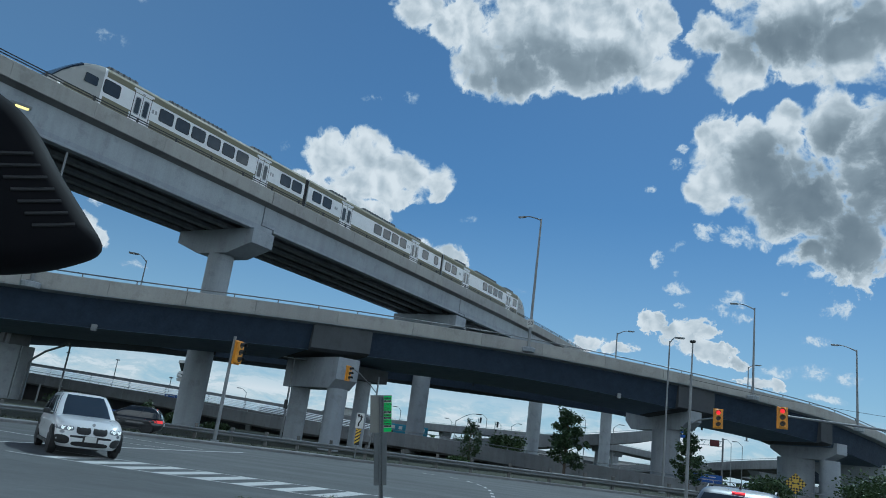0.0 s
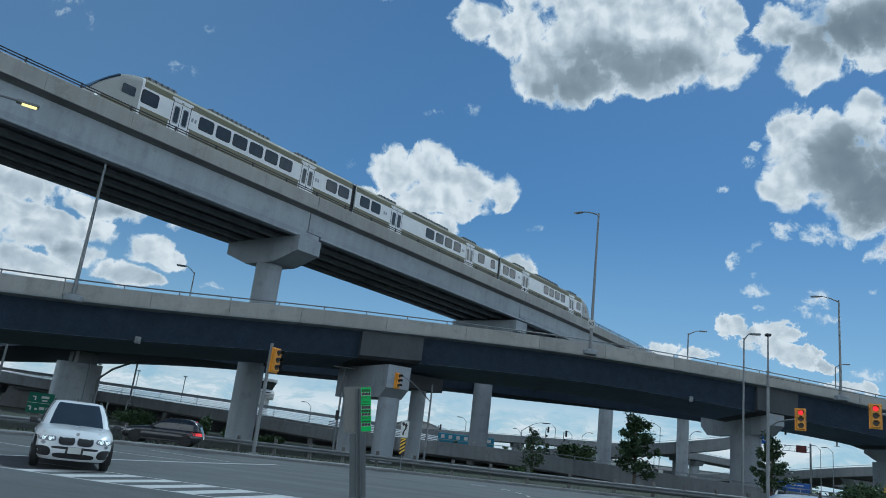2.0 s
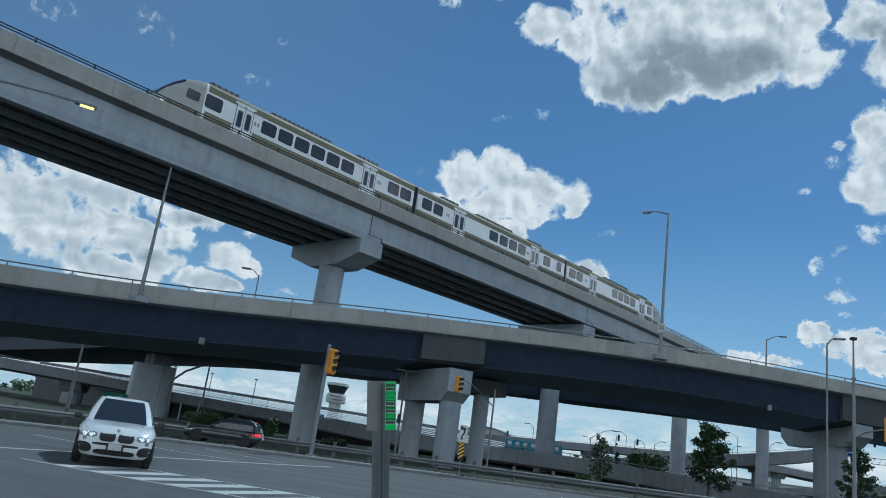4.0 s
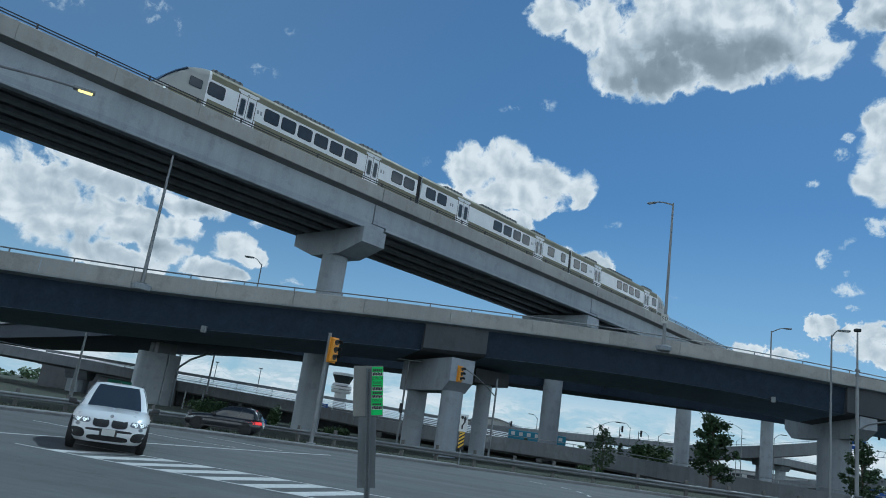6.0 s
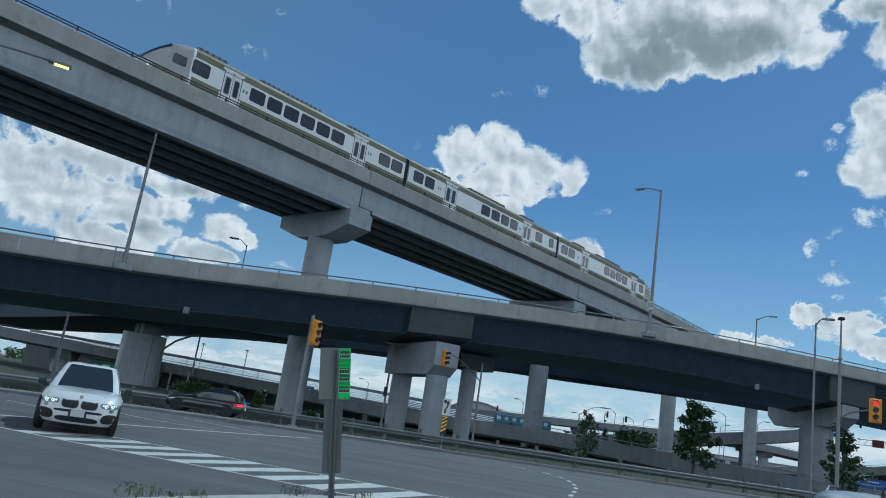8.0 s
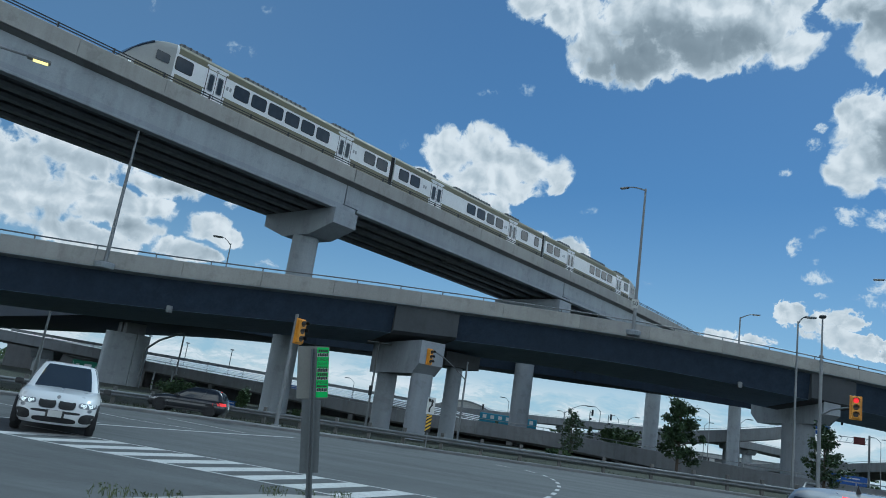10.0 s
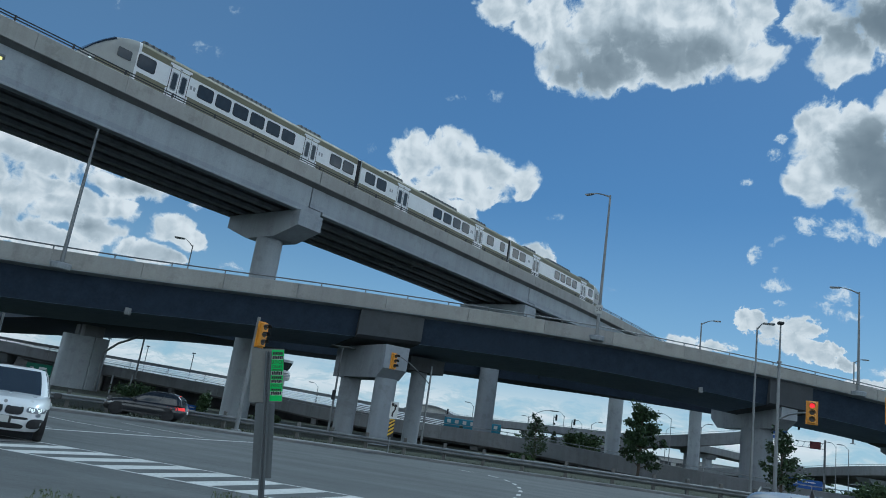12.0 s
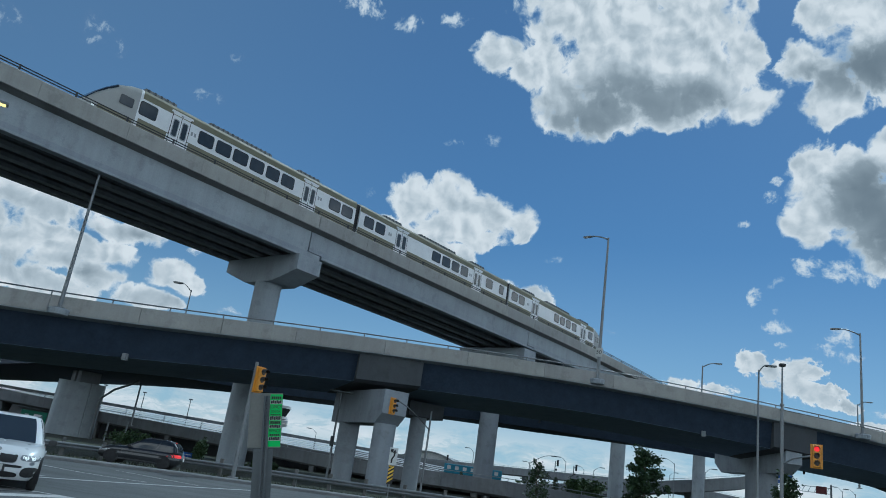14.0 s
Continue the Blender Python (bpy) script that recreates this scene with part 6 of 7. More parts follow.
rear = [("w", 0.85, 2.1), ("w", 2.4, 3.65), ("m", 4.3, 4.8), ("d", 5.4, 6.85), ("w", 10.8, 12.0), ("w", 12.35, 13.5), ("w", 13.85, 15.1), ("w", 15.45, 16.65), ("d", 17.9, 19.25), ("w", 20.1, 21.3)]
train_car(NOSE, -1, front, "white and olive-gold train car with a raked cab")
train_car(NOSE + CAR, 0, middle, "white and olive-gold middle train car")
train_car(NOSE + 2 * CAR, 1, rear, "white and olive-gold rear train car with a rounded cab")

# ---- trees and shrubs ----


def leaf_cloud(g, c, r, n, size, squash=1.0):
    """n small leaf cards round c."""
    for _ in range(n):
        d = Vector((random.gauss(0, 1), random.gauss(0, 1), random.gauss(0, 1))) * r * 0.58
        d.z *= squash
        p = Vector(c) + d
        u = Vector((random.uniform(-1, 1), random.uniform(-1, 1), random.uniform(-0.7, 0.7))).normalized()
        v = u.cross(Vector((random.uniform(-1, 1), random.uniform(-1, 1), random.uniform(-1, 1)))).normalized()
        k = size * random.uniform(0.6, 1.3)
        g.add([p - u * k, p + v * k * 0.6, p + u * k, p - v * k * 0.6], [(0, 1, 2, 3)])


def tree(x, y, h, spread, label, seed, leaves=3200, size=0.13, mat=None, base=None):
    random.seed(seed)
    z = ground_z(x, y) if base is None else base
    t = thing("tree", (x, y, z - 0.1), label, "tree", "trees")
    g = Geo()
    top = (random.uniform(-0.2, 0.2), random.uniform(-0.1, 0.1), h * 0.9)
    mid = (random.uniform(-0.12, 0.12), 0, h * 0.45)
    g.tube([(0, 0, 0), mid, top], [0.022 * h, 0.015 * h, 0.005 * h], 9)
    crown, spots = Geo(), []
    for k in range(26):
        u = 0.14 + 0.78 * (k + random.random()) / 26
        a = k * 2.4 + random.uniform(-0.4, 0.4)
        L = spread * (1.08 - abs(u - 0.36) * 1.30) * random.uniform(0.55, 1.25)
        s = Vector((mid[0] * u * 2 if u < 0.5 else mid[0], 0, h * u * 0.92))
        e = s + Vector((math.cos(a) * L, math.sin(a) * L, h * 0.10 * random.uniform(0.6, 1.6)))
        m2 = s.lerp(e, 0.5) + Vector((0, 0, h * 0.012))
        g.tube([s, m2, e], [0.007 * h, 0.005 * h, 0.002 * h], 6)
        spots += [(e, 1.0), (s.lerp(e, 0.62), 0.9)]
    spots += [(Vector(top), 0.8), (Vector((top[0], top[1], h * 0.78)), 1.0)]
    g.smooth = True
    part("trunk", g, M_BARK, t, "thin brown trunk and limbs")
    for c, k in spots:
        r = spread * random.uniform(0.12, 0.33) * k
        leaf_cloud(crown, c, r, leaves // len(spots), size, 0.85)
    part("crown", crown, mat or M_LEAF, t, "dark green leaves in uneven clumps")
    return t


tree(7.2, 61.5, 6.1, 1.42, "young maple with dark green leaves on the verge", 5, 5600, 0.13)
tree(-1.0, 65.2, 4.0, 1.15, "small young tree with sparse leaves on the verge", 8, 1700, 0.10)
tree(16.6, 57.4, 5.4, 1.2, "young tree beside a lamp pole on the verge", 13, 3000, 0.12)


def shrub(x, y, w, h, label, seed, n=1500, size=0.2, mat=None, z=None):
    random.seed(seed)
    z = ground_z(x, y) if z is None else z
    t = thing("shrub", (x, y, z - 0.1), label, "shrub", "shrubs")
    g, s = Geo(), Geo()
    for k in range(9):
        a = k * 0.7
        e = Vector((math.cos(a) * w * 0.3 * random.random(), math.sin(a) * w * 0.3 * random.random(), h * random.uniform(0.45, 0.8)))
        s.tube([(0, 0, 0), e * 0.5, e], [0.05, 0.04, 0.015], 5)
    for k in range(16):
        a = random.uniform(0, 6.28)
        r = w * 0.40 * random.random() ** 0.5
        c = Vector((math.cos(a) * r, math.sin(a) * r, h * random.uniform(0.25, 0.78 - 0.5 * (r / w))))
        leaf_cloud(g, c, w * random.uniform(0.12, 0.22), 2 * n // 16, size, 0.9 * h / w + 0.2)
    part("stems", s, M_BARK, t)
    part("foliage", g, mat or M_LEAF2, t)
    return t


shrub(4.2, 95.0, 4.8, 3.9, "broad round shrub behind the ramp wall", 21, 3000, 0.2, z=0.9)
for x, y, w, h, s in ((-45.5, 77, 4.2, 2.0, 31), (-34.2, 71, 1.3, 2.2, 33), (-31.4, 71, 2.0, 1.2, 34), (27, 66, 5.5, 3.0, 36), (32.5, 60, 5.0, 4.4, 37), (37, 62, 5.5, 4.8, 38), (22.5, 74, 3.4, 2.6, 39), (-23, 60, 2.0, 1.0, 40), (-2, 62, 1.8, 0.7, 41), (42, 58, 6, 4.8, 42), (24.5, 60.5, 3.6, 2.4, 43)):
    shrub(x, y, w, h, "low dark green roadside shrub" if h < 2 else "dense dark green shrub beside the road", s, 1300, 0.15)
for x, y, h, s in ((-1.5, 98, 3.0, 51), (0.3, 99, 3.6, 52), (-12, 101, 2.6, 53)):
    random.seed(s)
    t = thing("conifer", (x, y, 0.5), "small dark conifer behind the ramp wall", "tree", "trees")
    part("trunk", Geo().tube([(0, 0, 0), (0, 0, h)], [0.07, 0.01], 6), M_BARK, t)
    g = Geo()
    for k in range(10):
        leaf_cloud(g, (0, 0, h * (0.15 + 0.085 * k)), h * 0.24 * (1 - k / 11), 60, 0.12, 0.4)
    part("foliage", g, M_LEAF, t)
# a far belt of trees on the skyline
random.seed(77)
g = Geo()
for _ in range(150):
    a = radians(random.uniform(-52, 38))
    r = random.uniform(360, 620)
    h = random.uniform(3, 7)
    for _ in range(3):
        leaf_cloud(g, (r * math.sin(a) + random.uniform(-5, 5), r * math.cos(a), h * random.uniform(0.3, 0.7)), h * 0.6, 16, 1.3, 0.6)
solid("far_trees", g, M_LEAF2, "distant belt of trees on the skyline", "trees", kind="stuff")

# ---- distant buildings ----
t = thing("control_tower", (-324, 838, -2), "pale airport control tower with a dark glazed cab", "tower")
g = Geo()
round_column(g, 0, 0, 0, 36, 7.0, 24)
part("shaft", g, M_BLDG, t)
for z0, z1, r0, r1 in ((36, 39, 11, 12), (40, 43, 12, 12), (44, 47, 12, 10)):
    g = Geo()
    g.loft([[(r * math.cos(a), r * math.sin(a), z) for a in (2 * math.pi * k / 24 for k in range(24))] for z, r in ((z0, r0), (z1, r1))])
    part("gallery", g, M_BLDG, t)
g = Geo()
g.loft([[(r * math.cos(a), r * math.sin(a), z) for a in (2 * math.pi * k / 24 for k in range(24))] for z, r in ((47, 8.5), (56, 12.5))])
part("cab", g, M_GLASS, t, "dark tilted glazing")
g = Geo()
g.loft([[(r * math.cos(a), r * math.sin(a), z) for a in (2 * math.pi * k / 24 for k in range(24))] for z, r in ((56, 13.2), (59, 12.8))])
part("roof", g, M_BLDG, t)

t = thing("terminal_building", (-50, 296, 0), "long low terminal building with a curved roof", "building")
g = Geo()
arc = [(-13 + 26 * k / 14, 3.5 + 7.5 * math.sin(math.pi * (0.15 + 0.7 * k / 14))) for k in range(15)]
g.loft([[(x, 0, 0) for x, z in arc] + [(x, 0, z) for x, z in reversed(arc)], [(x, 40, 0) for x, z in arc] + [(x, 40, z) for x, z in reversed(arc)]])
part("wall", g, M_BLDG, t)
for k in range(12):
    z = 3.5 + 6.0 * math.sin(math.pi * (0.15 + 0.7 * k / 12))
    w = part("window", Geo().box((-11.4 + 2.05 * k, -0.1, z * 0.6), (1.6, 0.16, z * 0.4), None, 0.03), M_GLASS, t)
g = Geo()
g.loft([[(x, y, z + d) for x, z in arc for d in (0.05,)] + [(x, y, z + 0.6) for x, z in reversed(arc)] for y in (-1.2, 41)])
part("roof", g, M_GALV_M, t)
for x, y, w, h, dd in ((-130, 420, 60, 6, 30), (60, 430, 80, 6, 40), (-280, 460, 90, 7, 40)):
    t = thing("far_building", (x, y, 0), "distant flat-roofed pale building", "building", "far buildings")
    part("wall", Geo().box((0, 0, h / 2), (w, dd, h)), M_BLDG, t)
    part("roof", Geo().box((0, 0, h + 0.3), (w + 1, dd + 1, 0.6)), M_GALV_M, t)
    for k in range(int(w / 8)):
        part("window", Geo().box((-w / 2 + 4.5 + 8 * k, -dd / 2 - 0.05, h * 0.6), (5.5, 0.2, h * 0.3)), M_GLASS, t)

# ---- vehicles ----


def wheel(t, x, y, r, rim_mat, side, width=0.23):
    g = Geo()
    n = 24
    prof = [(0.0, 0.62), (0.02, 0.95), (0.06, 1.0), (width - 0.06, 1.0), (width - 0.02, 0.95), (width, 0.62)]
    g.loft([[(x + r * k * math.cos(a), y + side * (d - width / 2), r + r * k * math.sin(a)) for a in (2 * math.pi * j / n for j in range(n))] for d, k in prof])
    g.smooth = True
    ty = part("wheel", g, M_BLACK, t, "black tyre")
    g = Geo()
    yy = y + side * (width / 2 - 0.03)
    g.loft([[(x + r * k * math.cos(a), yy - side * d, r + r * k * math.sin(a)) for a in (2 * math.pi * j / n for j in range(n))] for d, k in ((0.05, 0.66), (0.0, 0.66), (0.0, 0.60), (0.04, 0.58))])
    for k in range(5):
        a = 2 * math.pi * k / 5
        m = Matrix.Translation((x, yy, r)) @ Matrix.Rotation(-a, 4, "Y")
        g.box((r * 0.32, 0, 0), (r * 0.62, 0.03, r * 0.15), m)
    part("rim", g, rim_mat, ty)


def car(at, turn, paint, label, length=4.65, width=1.86, height=1.66, wheel_r=0.36, rim=None, lights=True, twin_grille=True, brake=False):
    """A sport-utility or estate car that faces +x before its turn, shaped from rounded outlines in plan."""
    t = thing("car", at, label, "car", "cars", turn=turn)
    L, W, H = length / 2, width / 2, height
    zb, n_front = 0.24, 4.6
    belt = H * 0.615
    cowl, roof_f = L * 0.37, -0.15

    def lerp_list(table, u):
        for (a, p), (b, q) in zip(table, table[1:]):
            if u <= b:
                return p + (q - p) * clamp((u - a) / (b - a), 0, 1)
        return table[-1][1]

    nose = ((0, L - 0.13), (0.12, L - 0.05), (0.3, L), (0.5, L - 0.01), (0.7, L - 0.04), (0.86, L - 0.10), (0.95, L - 0.20), (1, L - 0.34))
    tail = ((0, -L + 0.14), (0.2, -L + 0.02), (0.5, -L), (0.8, -L + 0.04), (1, -L + 0.10))
    wide = ((0, 0.88), (0.12, 0.95), (0.4, 1.0), (0.62, 0.985), (0.74, 0.995), (0.9, 0.95), (1, 0.885))
    lid = ((-L, belt), (cowl, belt), (L * 0.62, belt - 0.035), (L * 0.85, belt - 0.10), (L, belt - 0.17))

    def plan(c, s, n):
        """A rounded outline, given by an angle."""
        return math.copysign(abs(c) ** (2 / n), c), math.copysign(abs(s) ** (2 / n), s)

    def shell(u, a, grow=0.0):
        x, y = plan(math.cos(a), math.sin(a), n_front if math.cos(a) > 0 else 5.0)
        f, b = lerp_list(nose, u), lerp_list(tail, u)
        mid = 0.0
        px = mid + (f + grow if x > 0 else -(b - grow)) * x
        return (px, y * (W * lerp_list(wide, u) + grow), zb + (lerp_list(lid, px) - zb) * u)

    N = 96
    angles = [2 * math.pi * (k + 0.5) / N for k in range(N)]
    g = Geo()
    rings = [[shell(u, a) for a in angles] for u in (0, 0.06, 0.12, 0.2, 0.3, 0.4, 0.5, 0.62, 0.68, 0.74, 0.82, 0.9, 0.96, 1.0)]
    for k, dz in ((0.82, 0.016), (0.5, 0.028), (0.04, 0.032)):
        rings.append([(x * (0.985 if k > 0.8 else 0.97), y * k, z + dz) for x, y, z in rings[13]])
    g.loft(rings)
    g.smooth = True
    part("body", g, paint, t)
    # cabin
    back = -L + 0.10
    front_at = ((0, cowl + 0.10), (1, roof_f - 0.05))
    back_at = ((0, back + 0.02), (0.5, back + 0.16), (0.85, back + 0.36), (1, back + 0.75))
    side_at = ((0, 0.92), (0.5, 0.82), (0.85, 0.715), (0.95, 0.655), (1, 0.48))

    def cab_point(u, x, y, grow=0.0):
        f, b = lerp_list(front_at, u), lerp_list(back_at, u)
        m, h = (f + b) / 2, (f - b) / 2
        return (m + x * (h + grow), y * (W * lerp_list(side_at, u) + grow), belt - 0.02 + (H - belt + 0.02) * (u if u < 0.9 else 0.9 + (u - 0.9) * 0.9))

    g = Geo()
    rings = []
    for u in (0, 0.25, 0.5, 0.75, 0.88, 0.95, 1.0):
        rings.append([cab_point(u, *plan(math.cos(a), math.sin(a), 9.0)) for a in angles])
    rings.append([(x * 0.9, y * 0.45, z + 0.012) for x, y, z in rings[-1]])
    g.loft(rings)
    g.smooth = True
    part("cabin", g, paint, t)

    def pane(name, pts_of, mat, rows=6, cols=9, parent=None, label=""):
        """A curved pane: pts_of(v, w) with v up and w across, both from 0 to 1."""
        g = Geo()
        for j in range(rows + 1):
            for i in range(cols + 1):
                g.v.append(pts_of(j / rows, i / cols))
        m = cols + 1
        g.f = [(j * m + i, j * m + i + 1, (j + 1) * m + i + 1, (j + 1) * m + i) for j in range(rows) for i in range(cols)]
        g.smooth = True
        return part(name, g, mat, parent or t, label)

    def across(y):
        return (1 - abs(y) ** 9) ** (1 / 9)

    def screen(v, w):
        u = 0.05 + 0.85 * v
        y = (2 * w - 1) * 0.955
        return cab_point(u, across(y), y, 0.008)

    pane("windscreen", screen, M_GLASS, label="dark windscreen")

    def rear_screen(v, w):
        u = 0.16 + 0.62 * v
        y = (2 * w - 1) * 0.84
        return cab_point(u, -across(y), y, 0.008)

    pane("rear_window", rear_screen, M_GLASS)
    for s in (-1, 1):
        for x0, x1, tilt in ((-0.10, 0.83, -0.10), (-0.74, -0.17, 0.0), (-0.93, -0.79, 0.07)):
            def side(v, w, x0=x0, x1=x1, tilt=tilt):
                u = 0.10 + 0.70 * v
                lo = x0 + (tilt * v if x0 < -0.75 else 0)
                hi = x1 + (tilt * v if x1 > 0.5 else 0)
                x = lo + (hi - lo) * w
                return cab_point(u, x, s * across(x), 0.008)
            pane("side_window", side, M_GLASS)
        g = Geo()
        p0 = cab_point(0.93, -0.55, s * 0.96)
        p1 = cab_point(0.93, 0.60, s * 0.96)
        g.tube([p0, (p0[0] + 0.15, p0[1], p0[2] + 0.06), (p1[0] - 0.15, p1[1], p1[2] + 0.06), p1], 0.018, 6)
        part("roof_rail", g, M_CARTRIM, t)
        g = Geo()
        g.box((cowl - 0.28, s * (W + 0.09), belt + 0.06), (0.15, 0.20, 0.15), None, 0.05)
        g.box((cowl - 0.26, s * (W - 0.02), belt + 0.0), (0.06, 0.12, 0.05))
        part("mirror", g, M_CARTRIM, t, "black door mirror")
        part("sill", Geo().box((0, s * (W - 0.06), 0.28), (L * 1.0, 0.10, 0.1), None, 0.03), M_CARTRIM, t)
        for x in (0.45, -0.55):
            part("door_handle", Geo().box((x, s * (W * 0.985), belt - 0.19), (0.2, 0.05, 0.035), None, 0.012), paint, t)
        for x in (L * 0.625, -L * 0.60):
            g = Geo()
            ring = [(math.cos(a), math.sin(a)) for a in (math.pi * (k / 18 * 1.3 - 0.15) for k in range(19))]
            g.loft([[(x + wheel_r * 1.10 * c, s * y, wheel_r + wheel_r * 1.10 * q) for c, q in ring] for y in (W * 0.86, W * 0.985)])
            part("wheel_arch", g, M_BLACK, t)
            wheel(t, x, s * (W - 0.125), wheel_r, rim or M_ALLOY, s)

        def nose_pane(y0, y1, z0, z1, skew=0.0, grow=0.006, rise=0.0):
            def f(v, w):
                y = y0 + (y1 - y0) * w + skew * v
                z = z0 + (z1 - z0) * v + rise * w
                x0 = L * max(0.0, 1 - (abs(y) / W) ** n_front) ** (1 / n_front)
                u = clamp((z - zb) / (lerp_list(lid, x0) - zb), 0, 1)
                x = lerp_list(nose, u) * max(0.0, 1 - (abs(y) / (W * lerp_list(wide, u))) ** n_front) ** (1 / n_front) + grow
                return (x, s * y, z)
            return f

        def nose_patch(name, y0, y1, z0, z1, mat, n=3.0, grow=0.008, lean=0.0, parent=None, label=""):
            """A patch with round corners on the nose. lean: its upper edge shifted outwards."""
            f = nose_pane(y0, y1, z0, z1, lean, grow)
            g, m = Geo(), 28
            for r in (0.0, 0.45, 0.8, 1.0):
                for q in range(m):
                    c, d = plan(math.cos(2 * math.pi * q / m), math.sin(2 * math.pi * q / m), n)
                    g.v.append(f(0.5 + 0.5 * r * d, 0.5 + 0.5 * r * c))
            g.f = [(i * m + q, i * m + (q + 1) % m, (i + 1) * m + (q + 1) % m, (i + 1) * m + q) for i in range(3) for q in range(m)]
            g.smooth = True
            return part(name, g, mat, parent or t, label)

        k = belt / 1.03
        lampu = nose_patch("headlight", W * 0.47, W * 0.93, 0.665 * k, 0.815 * k, M_LAMP if lights else M_ALLOY, 3.2, 0.016, 0.03, label="glazed headlight with lit rings" if lights else "")
        if lights:
            for yc in (W * 0.60, W * 0.755):
                c = Vector(nose_pane(yc - 0.01, yc + 0.01, 0.725 * k, 0.745 * k, 0, 0.034)(0.5, 0.5))
                g = Geo()
                g.tube([c + Vector((0, 0.056 * math.cos(a), 0.046 * math.sin(a))) for a in (math.radians(-235 + 29 * q) for q in range(11))], 0.011, 6)
                part("light_ring", g, M_HEAD, lampu, "lit ring")
                g = Geo()
                g.tube([c - Vector((0.012, 0, 0)), c + Vector((0.004, 0, 0))], 0.028, 10)
                part("light_bulb", g, M_HEAD, lampu)
        nose_patch("grille_frame", 0.012, 0.40, 0.585 * k, 0.845 * k, M_ALLOY, 3.4, 0.006, 0.012, label="bright grille surround")
        grille = nose_patch("grille", 0.026, 0.386, 0.60 * k, 0.832 * k, M_BLACK, 3.4, 0.014, 0.012, label="black grille")
        for q in range(8):
            yq = 0.055 + 0.042 * q
            f = nose_pane(yq, yq + 0.012, 0.63 * k, 0.80 * k, 0.01, 0.020)
            part("grille_bar", Geo().loft([[f(0, 0), f(0, 1), f(1, 1), f(1, 0)], [Vector(f(v, w)) - Vector((0.015, 0, 0)) for v, w in ((0, 0), (0, 1), (1, 1), (1, 0))]]), M_CARTRIM, grille)
        nose_patch("intake", W * 0.53, W * 0.90, 0.315, 0.545, M_BLACK, 2.6, 0.010, 0.05, label="black bumper intake")
        nose_patch("fog_light_bezel", W * 0.70, W * 0.83, 0.575, 0.675, M_ALLOY, 2.0, 0.008)
        nose_patch("fog_light", W * 0.72, W * 0.81, 0.59, 0.66, M_LAMP, 2.0, 0.013)
        if s > 0:
            nose_patch("lower_grille", -0.47, 0.47, 0.285, 0.415, M_BLACK, 3.4, 0.008)
            nose_patch("upper_slot", -0.53, 0.53, 0.505, 0.565, M_BLACK, 5.0, 0.008)

        def tail_pane(y0, y1, z0, z1, grow=0.006):
            def f(v, w):
                y, z = y0 + (y1 - y0) * w, z0 + (z1 - z0) * v
                u = clamp((z - zb) / (belt - zb), 0, 1)
                x = lerp_list(tail, u) * max(0.0, 1 - (abs(y) / (W * lerp_list(wide, u))) ** 5) ** 0.2 - grow
                return (x, s * y, z)
            return f

        pane("tail_light", tail_pane(W * 0.52, W * 0.96, belt - 0.24, belt - 0.09), M_TAIL)
    part("plate_holder", Geo().box((L + 0.010, 0, 0.49), (0.03, 0.40, 0.16), None, 0.008), M_CARTRIM, t)
    plate_at = Geo().box((L + 0.028, 0, 0.49), (0.012, 0.30, 0.15), None, 0.005)
    part("number_plate", plate_at, M_PALEBAR, t)
    part("badge", Geo().tube([(L - 0.02, 0, 0.875 * belt / 1.03), (L + 0.012, 0, 0.875 * belt / 1.03)], 0.042, 14), M_ALLOY, t)
    part("number_plate", Geo().box((-L - 0.008, 0, belt - 0.32), (0.015, 0.31, 0.15), None, 0.005), M_SIGNW, t)
    x, y, z = cab_point(0.88, -1.0, 0.0, 0.02)
    part("brake_light", Geo().box((x, 0, z), (0.04, 0.22, 0.025)), M_TAIL if not brake else M_BRAKE, t, "lit red brake light" if brake else "")
    g = Geo()
    ax, az = back + 0.80, H - 0.01
    g.add([(ax - 0.05, -0.025, az), (ax + 0.16, -0.02, az), (ax - 0.05, 0.025, az), (ax + 0.16, 0.02, az), (ax - 0.06, 0, az + 0.10)], [(0, 1, 4), (1, 3, 4), (3, 2, 4), (2, 0, 4), (0, 2, 3, 1)])
    part("antenna", g, M_CARTRIM, t)
    return t


M_LAMP = glassy("headlight_glass", (0.22, 0.23, 0.25), 0.08)
M_BRAKE = lit("lit_brake_light", (1.0, 0.04, 0.05), 1.6)
p = (4.16, 9.75)
car((p[0], p[1], ground_z(*p)), 66, M_CARS, "dark grey estate car waiting with its brake light on", 4.5, 1.8, 1.47, 0.33, lights=False, brake=True)
p = (-12.9, 16.75)
car((p[0], p[1], ground_z(*p)), -54, M_CARW, "white sport-utility car with its headlights on", 4.65, 1.88, 1.68, 0.37, M_ALLOYK)
p = (-20.6, 36.7)
car((p[0], p[1], ground_z(*p)), 196, M_CARK, "black compact car on the far lane", 4.2, 1.76, 1.46, 0.33, lights=False)

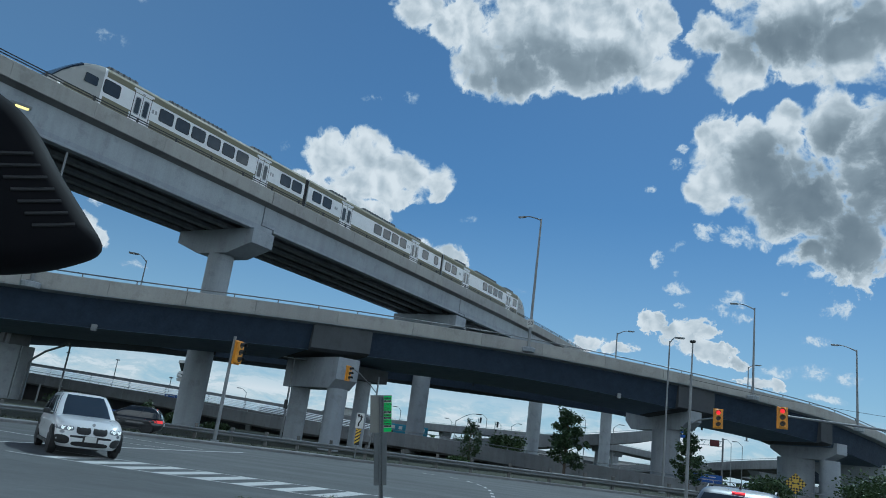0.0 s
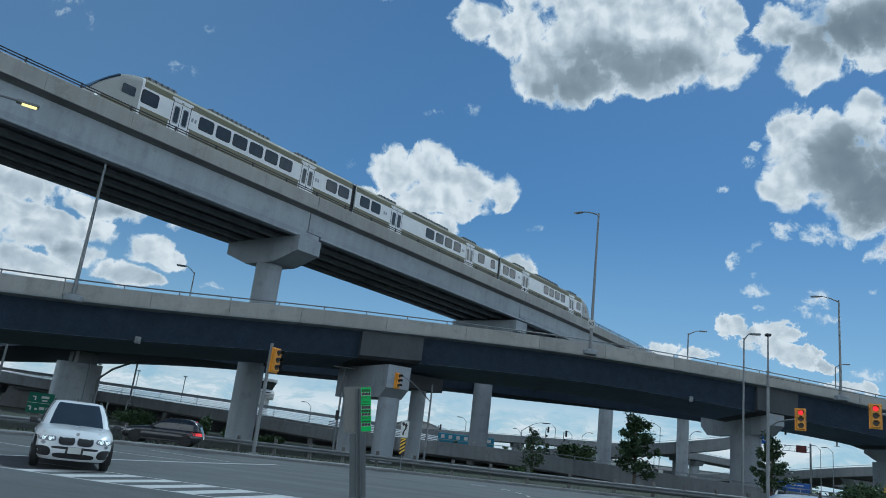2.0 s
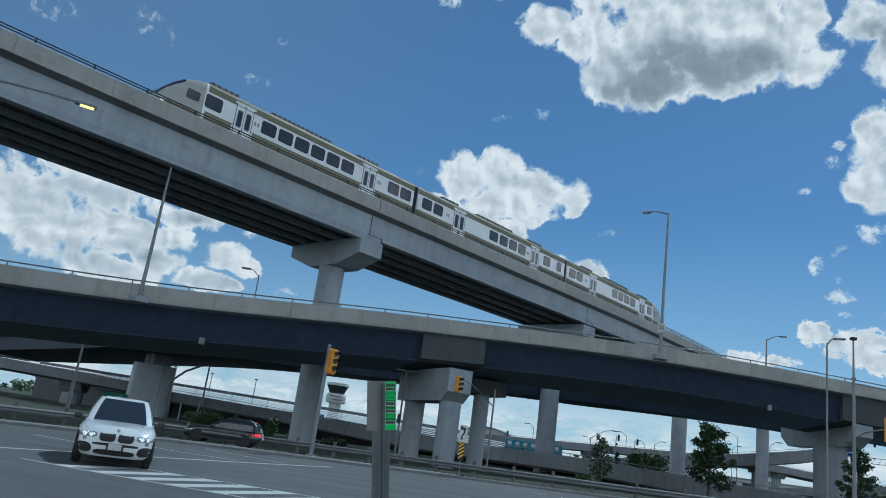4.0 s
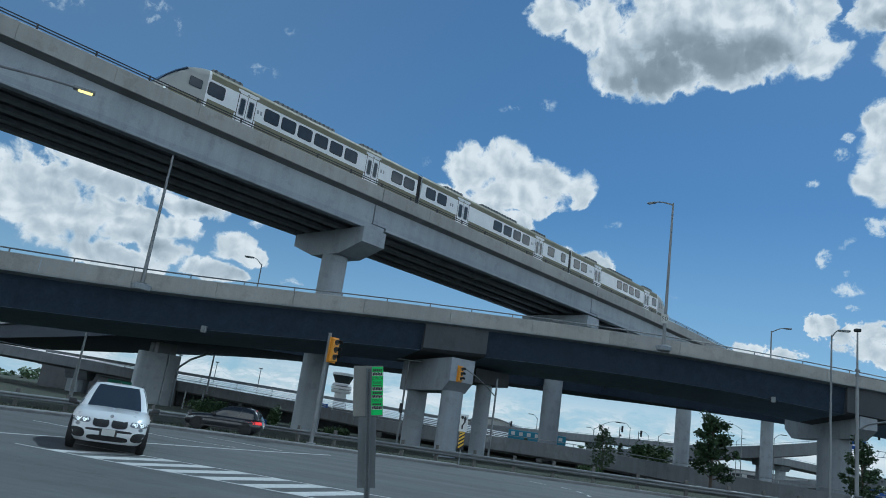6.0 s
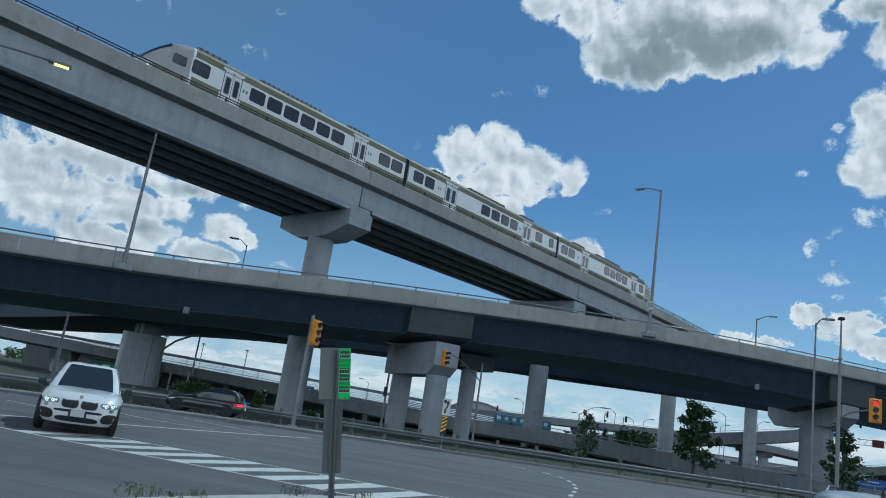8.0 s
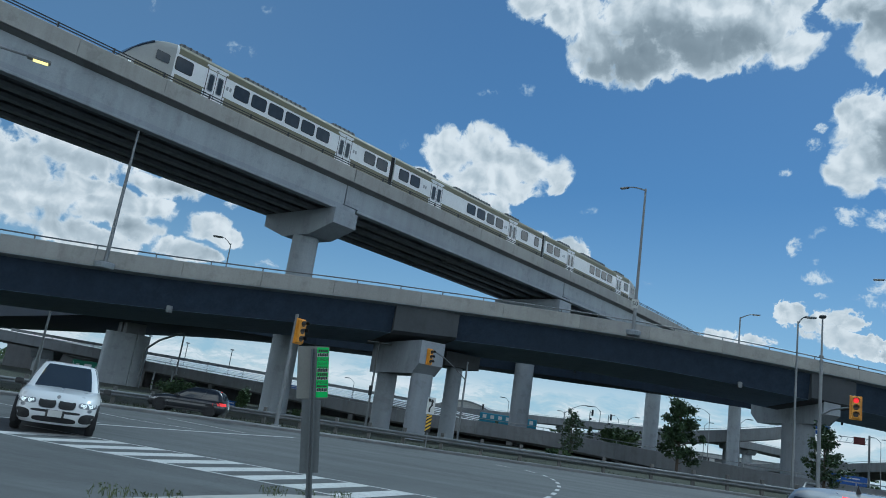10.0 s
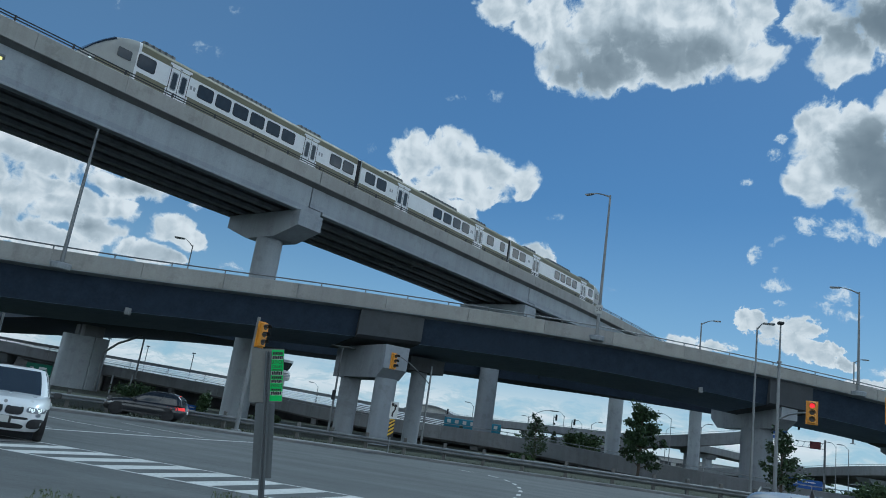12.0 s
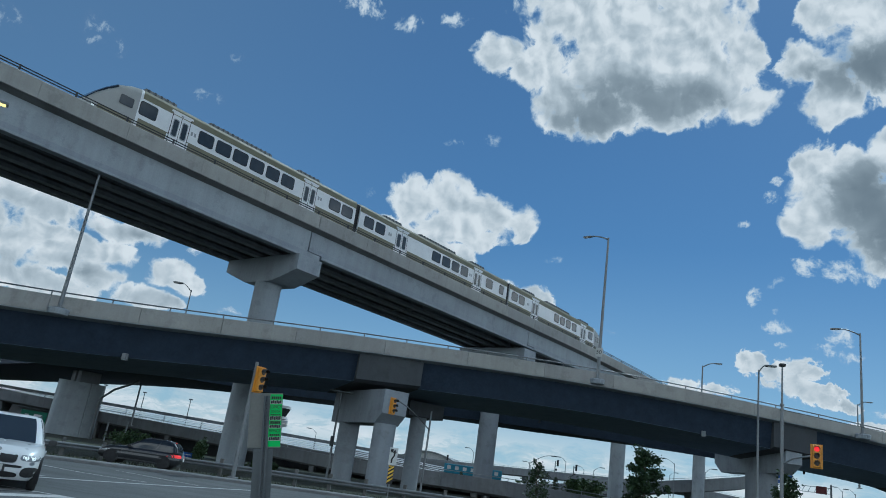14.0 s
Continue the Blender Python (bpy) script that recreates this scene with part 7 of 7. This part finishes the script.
# a trailer on the raised road
t = thing("trailer", (-11.7, 112, 1.75), "long pale blue box trailer on the ramp road", "trailer", turn=4)
part("box", Geo().box((0, 0, 1.6), (8.4, 2.2, 1.3), None, 0.08), M_BLUE, t)
for k in range(7):
    part("white_stripe", Geo().box((-3.5 + 1.15 * k, -1.106, 1.75), (0.55, 0.012, 0.5), None, 0.004), M_SIGNW, t)
for x, y in ((-2.9, -0.9), (-2.9, 0.9), (2.9, -0.9), (2.9, 0.9)):
    g = Geo()
    g.loft([[(x + 0.38 * math.cos(a), y + d, 0.38 + 0.38 * math.sin(a)) for a in (2 * math.pi * k / 16 for k in range(16))] for d in (-0.1, 0.1)])
    part("wheel", g, M_BLACK, t)
part("chassis", Geo().box((0, 0, 0.8), (8.0, 1.4, 0.4)), M_STEEL_D, t)

# ---- rear-view mirror at the start of the ride ----
t = thing("rear_view_mirror", (-1.726, -5.287, 1.665), "black plastic rear-view mirror housing with slots", "mirror")
right, ahead = Vector((0.80, 0.60, 0)), Vector((-0.60, 0.80, 0))
# half outline of the housing: a broad shape that narrows to a round tip
OUT = spline([(-0.150, 0.045, 0), (-0.135, 0.090, 0), (-0.07, 0.088, 0), (-0.02, 0.075, 0), (0.015, 0.063, 0), (0.038, 0.049, 0), (0.064, 0.019, 0), (0.088, -0.007, 0), (0.0965, -0.018, 0), (0.089, -0.029, 0), (0.06, -0.043, 0), (0.02, -0.052, 0), (-0.06, -0.058, 0), (-0.13, -0.050, 0), (-0.152, -0.005, 0), (-0.150, 0.045, 0)], 0.004)
g, rings = Geo(), []
for d, k in ((-0.028, 0.80), (-0.024, 0.90), (-0.015, 0.965), (0.0, 1.0), (0.02, 0.985), (0.04, 0.90), (0.052, 0.74)):
    rings.append([right * ((p.x + 0.03) * k - 0.03) + ahead * d + Vector((0, 0, p.y * k)) for p in OUT[:-1]])
g.loft(rings)
g.smooth = True
housing = part("housing", g, M_MIRROR, t)
for k in range(7):
    c = right * (0.030 + 0.0055 * k) - ahead * 0.0285 + Vector((0, 0, 0.022 - 0.0062 * k))
    g = Geo()
    g.tube([c - right * 0.013 - Vector((0, 0, 0.004)), c + right * 0.010 + Vector((0, 0, 0.003))], 0.0013, 6)
    part("slot", g, M_BLACK, housing)
g = Geo()
g.tube([ahead * 0.03 + Vector((0, 0, 0.03)) - right * 0.09, ahead * 0.10 + Vector((0, 0, 0.12)) - right * 0.09], 0.012, 8)
part("stalk", g, M_MIRROR, t)
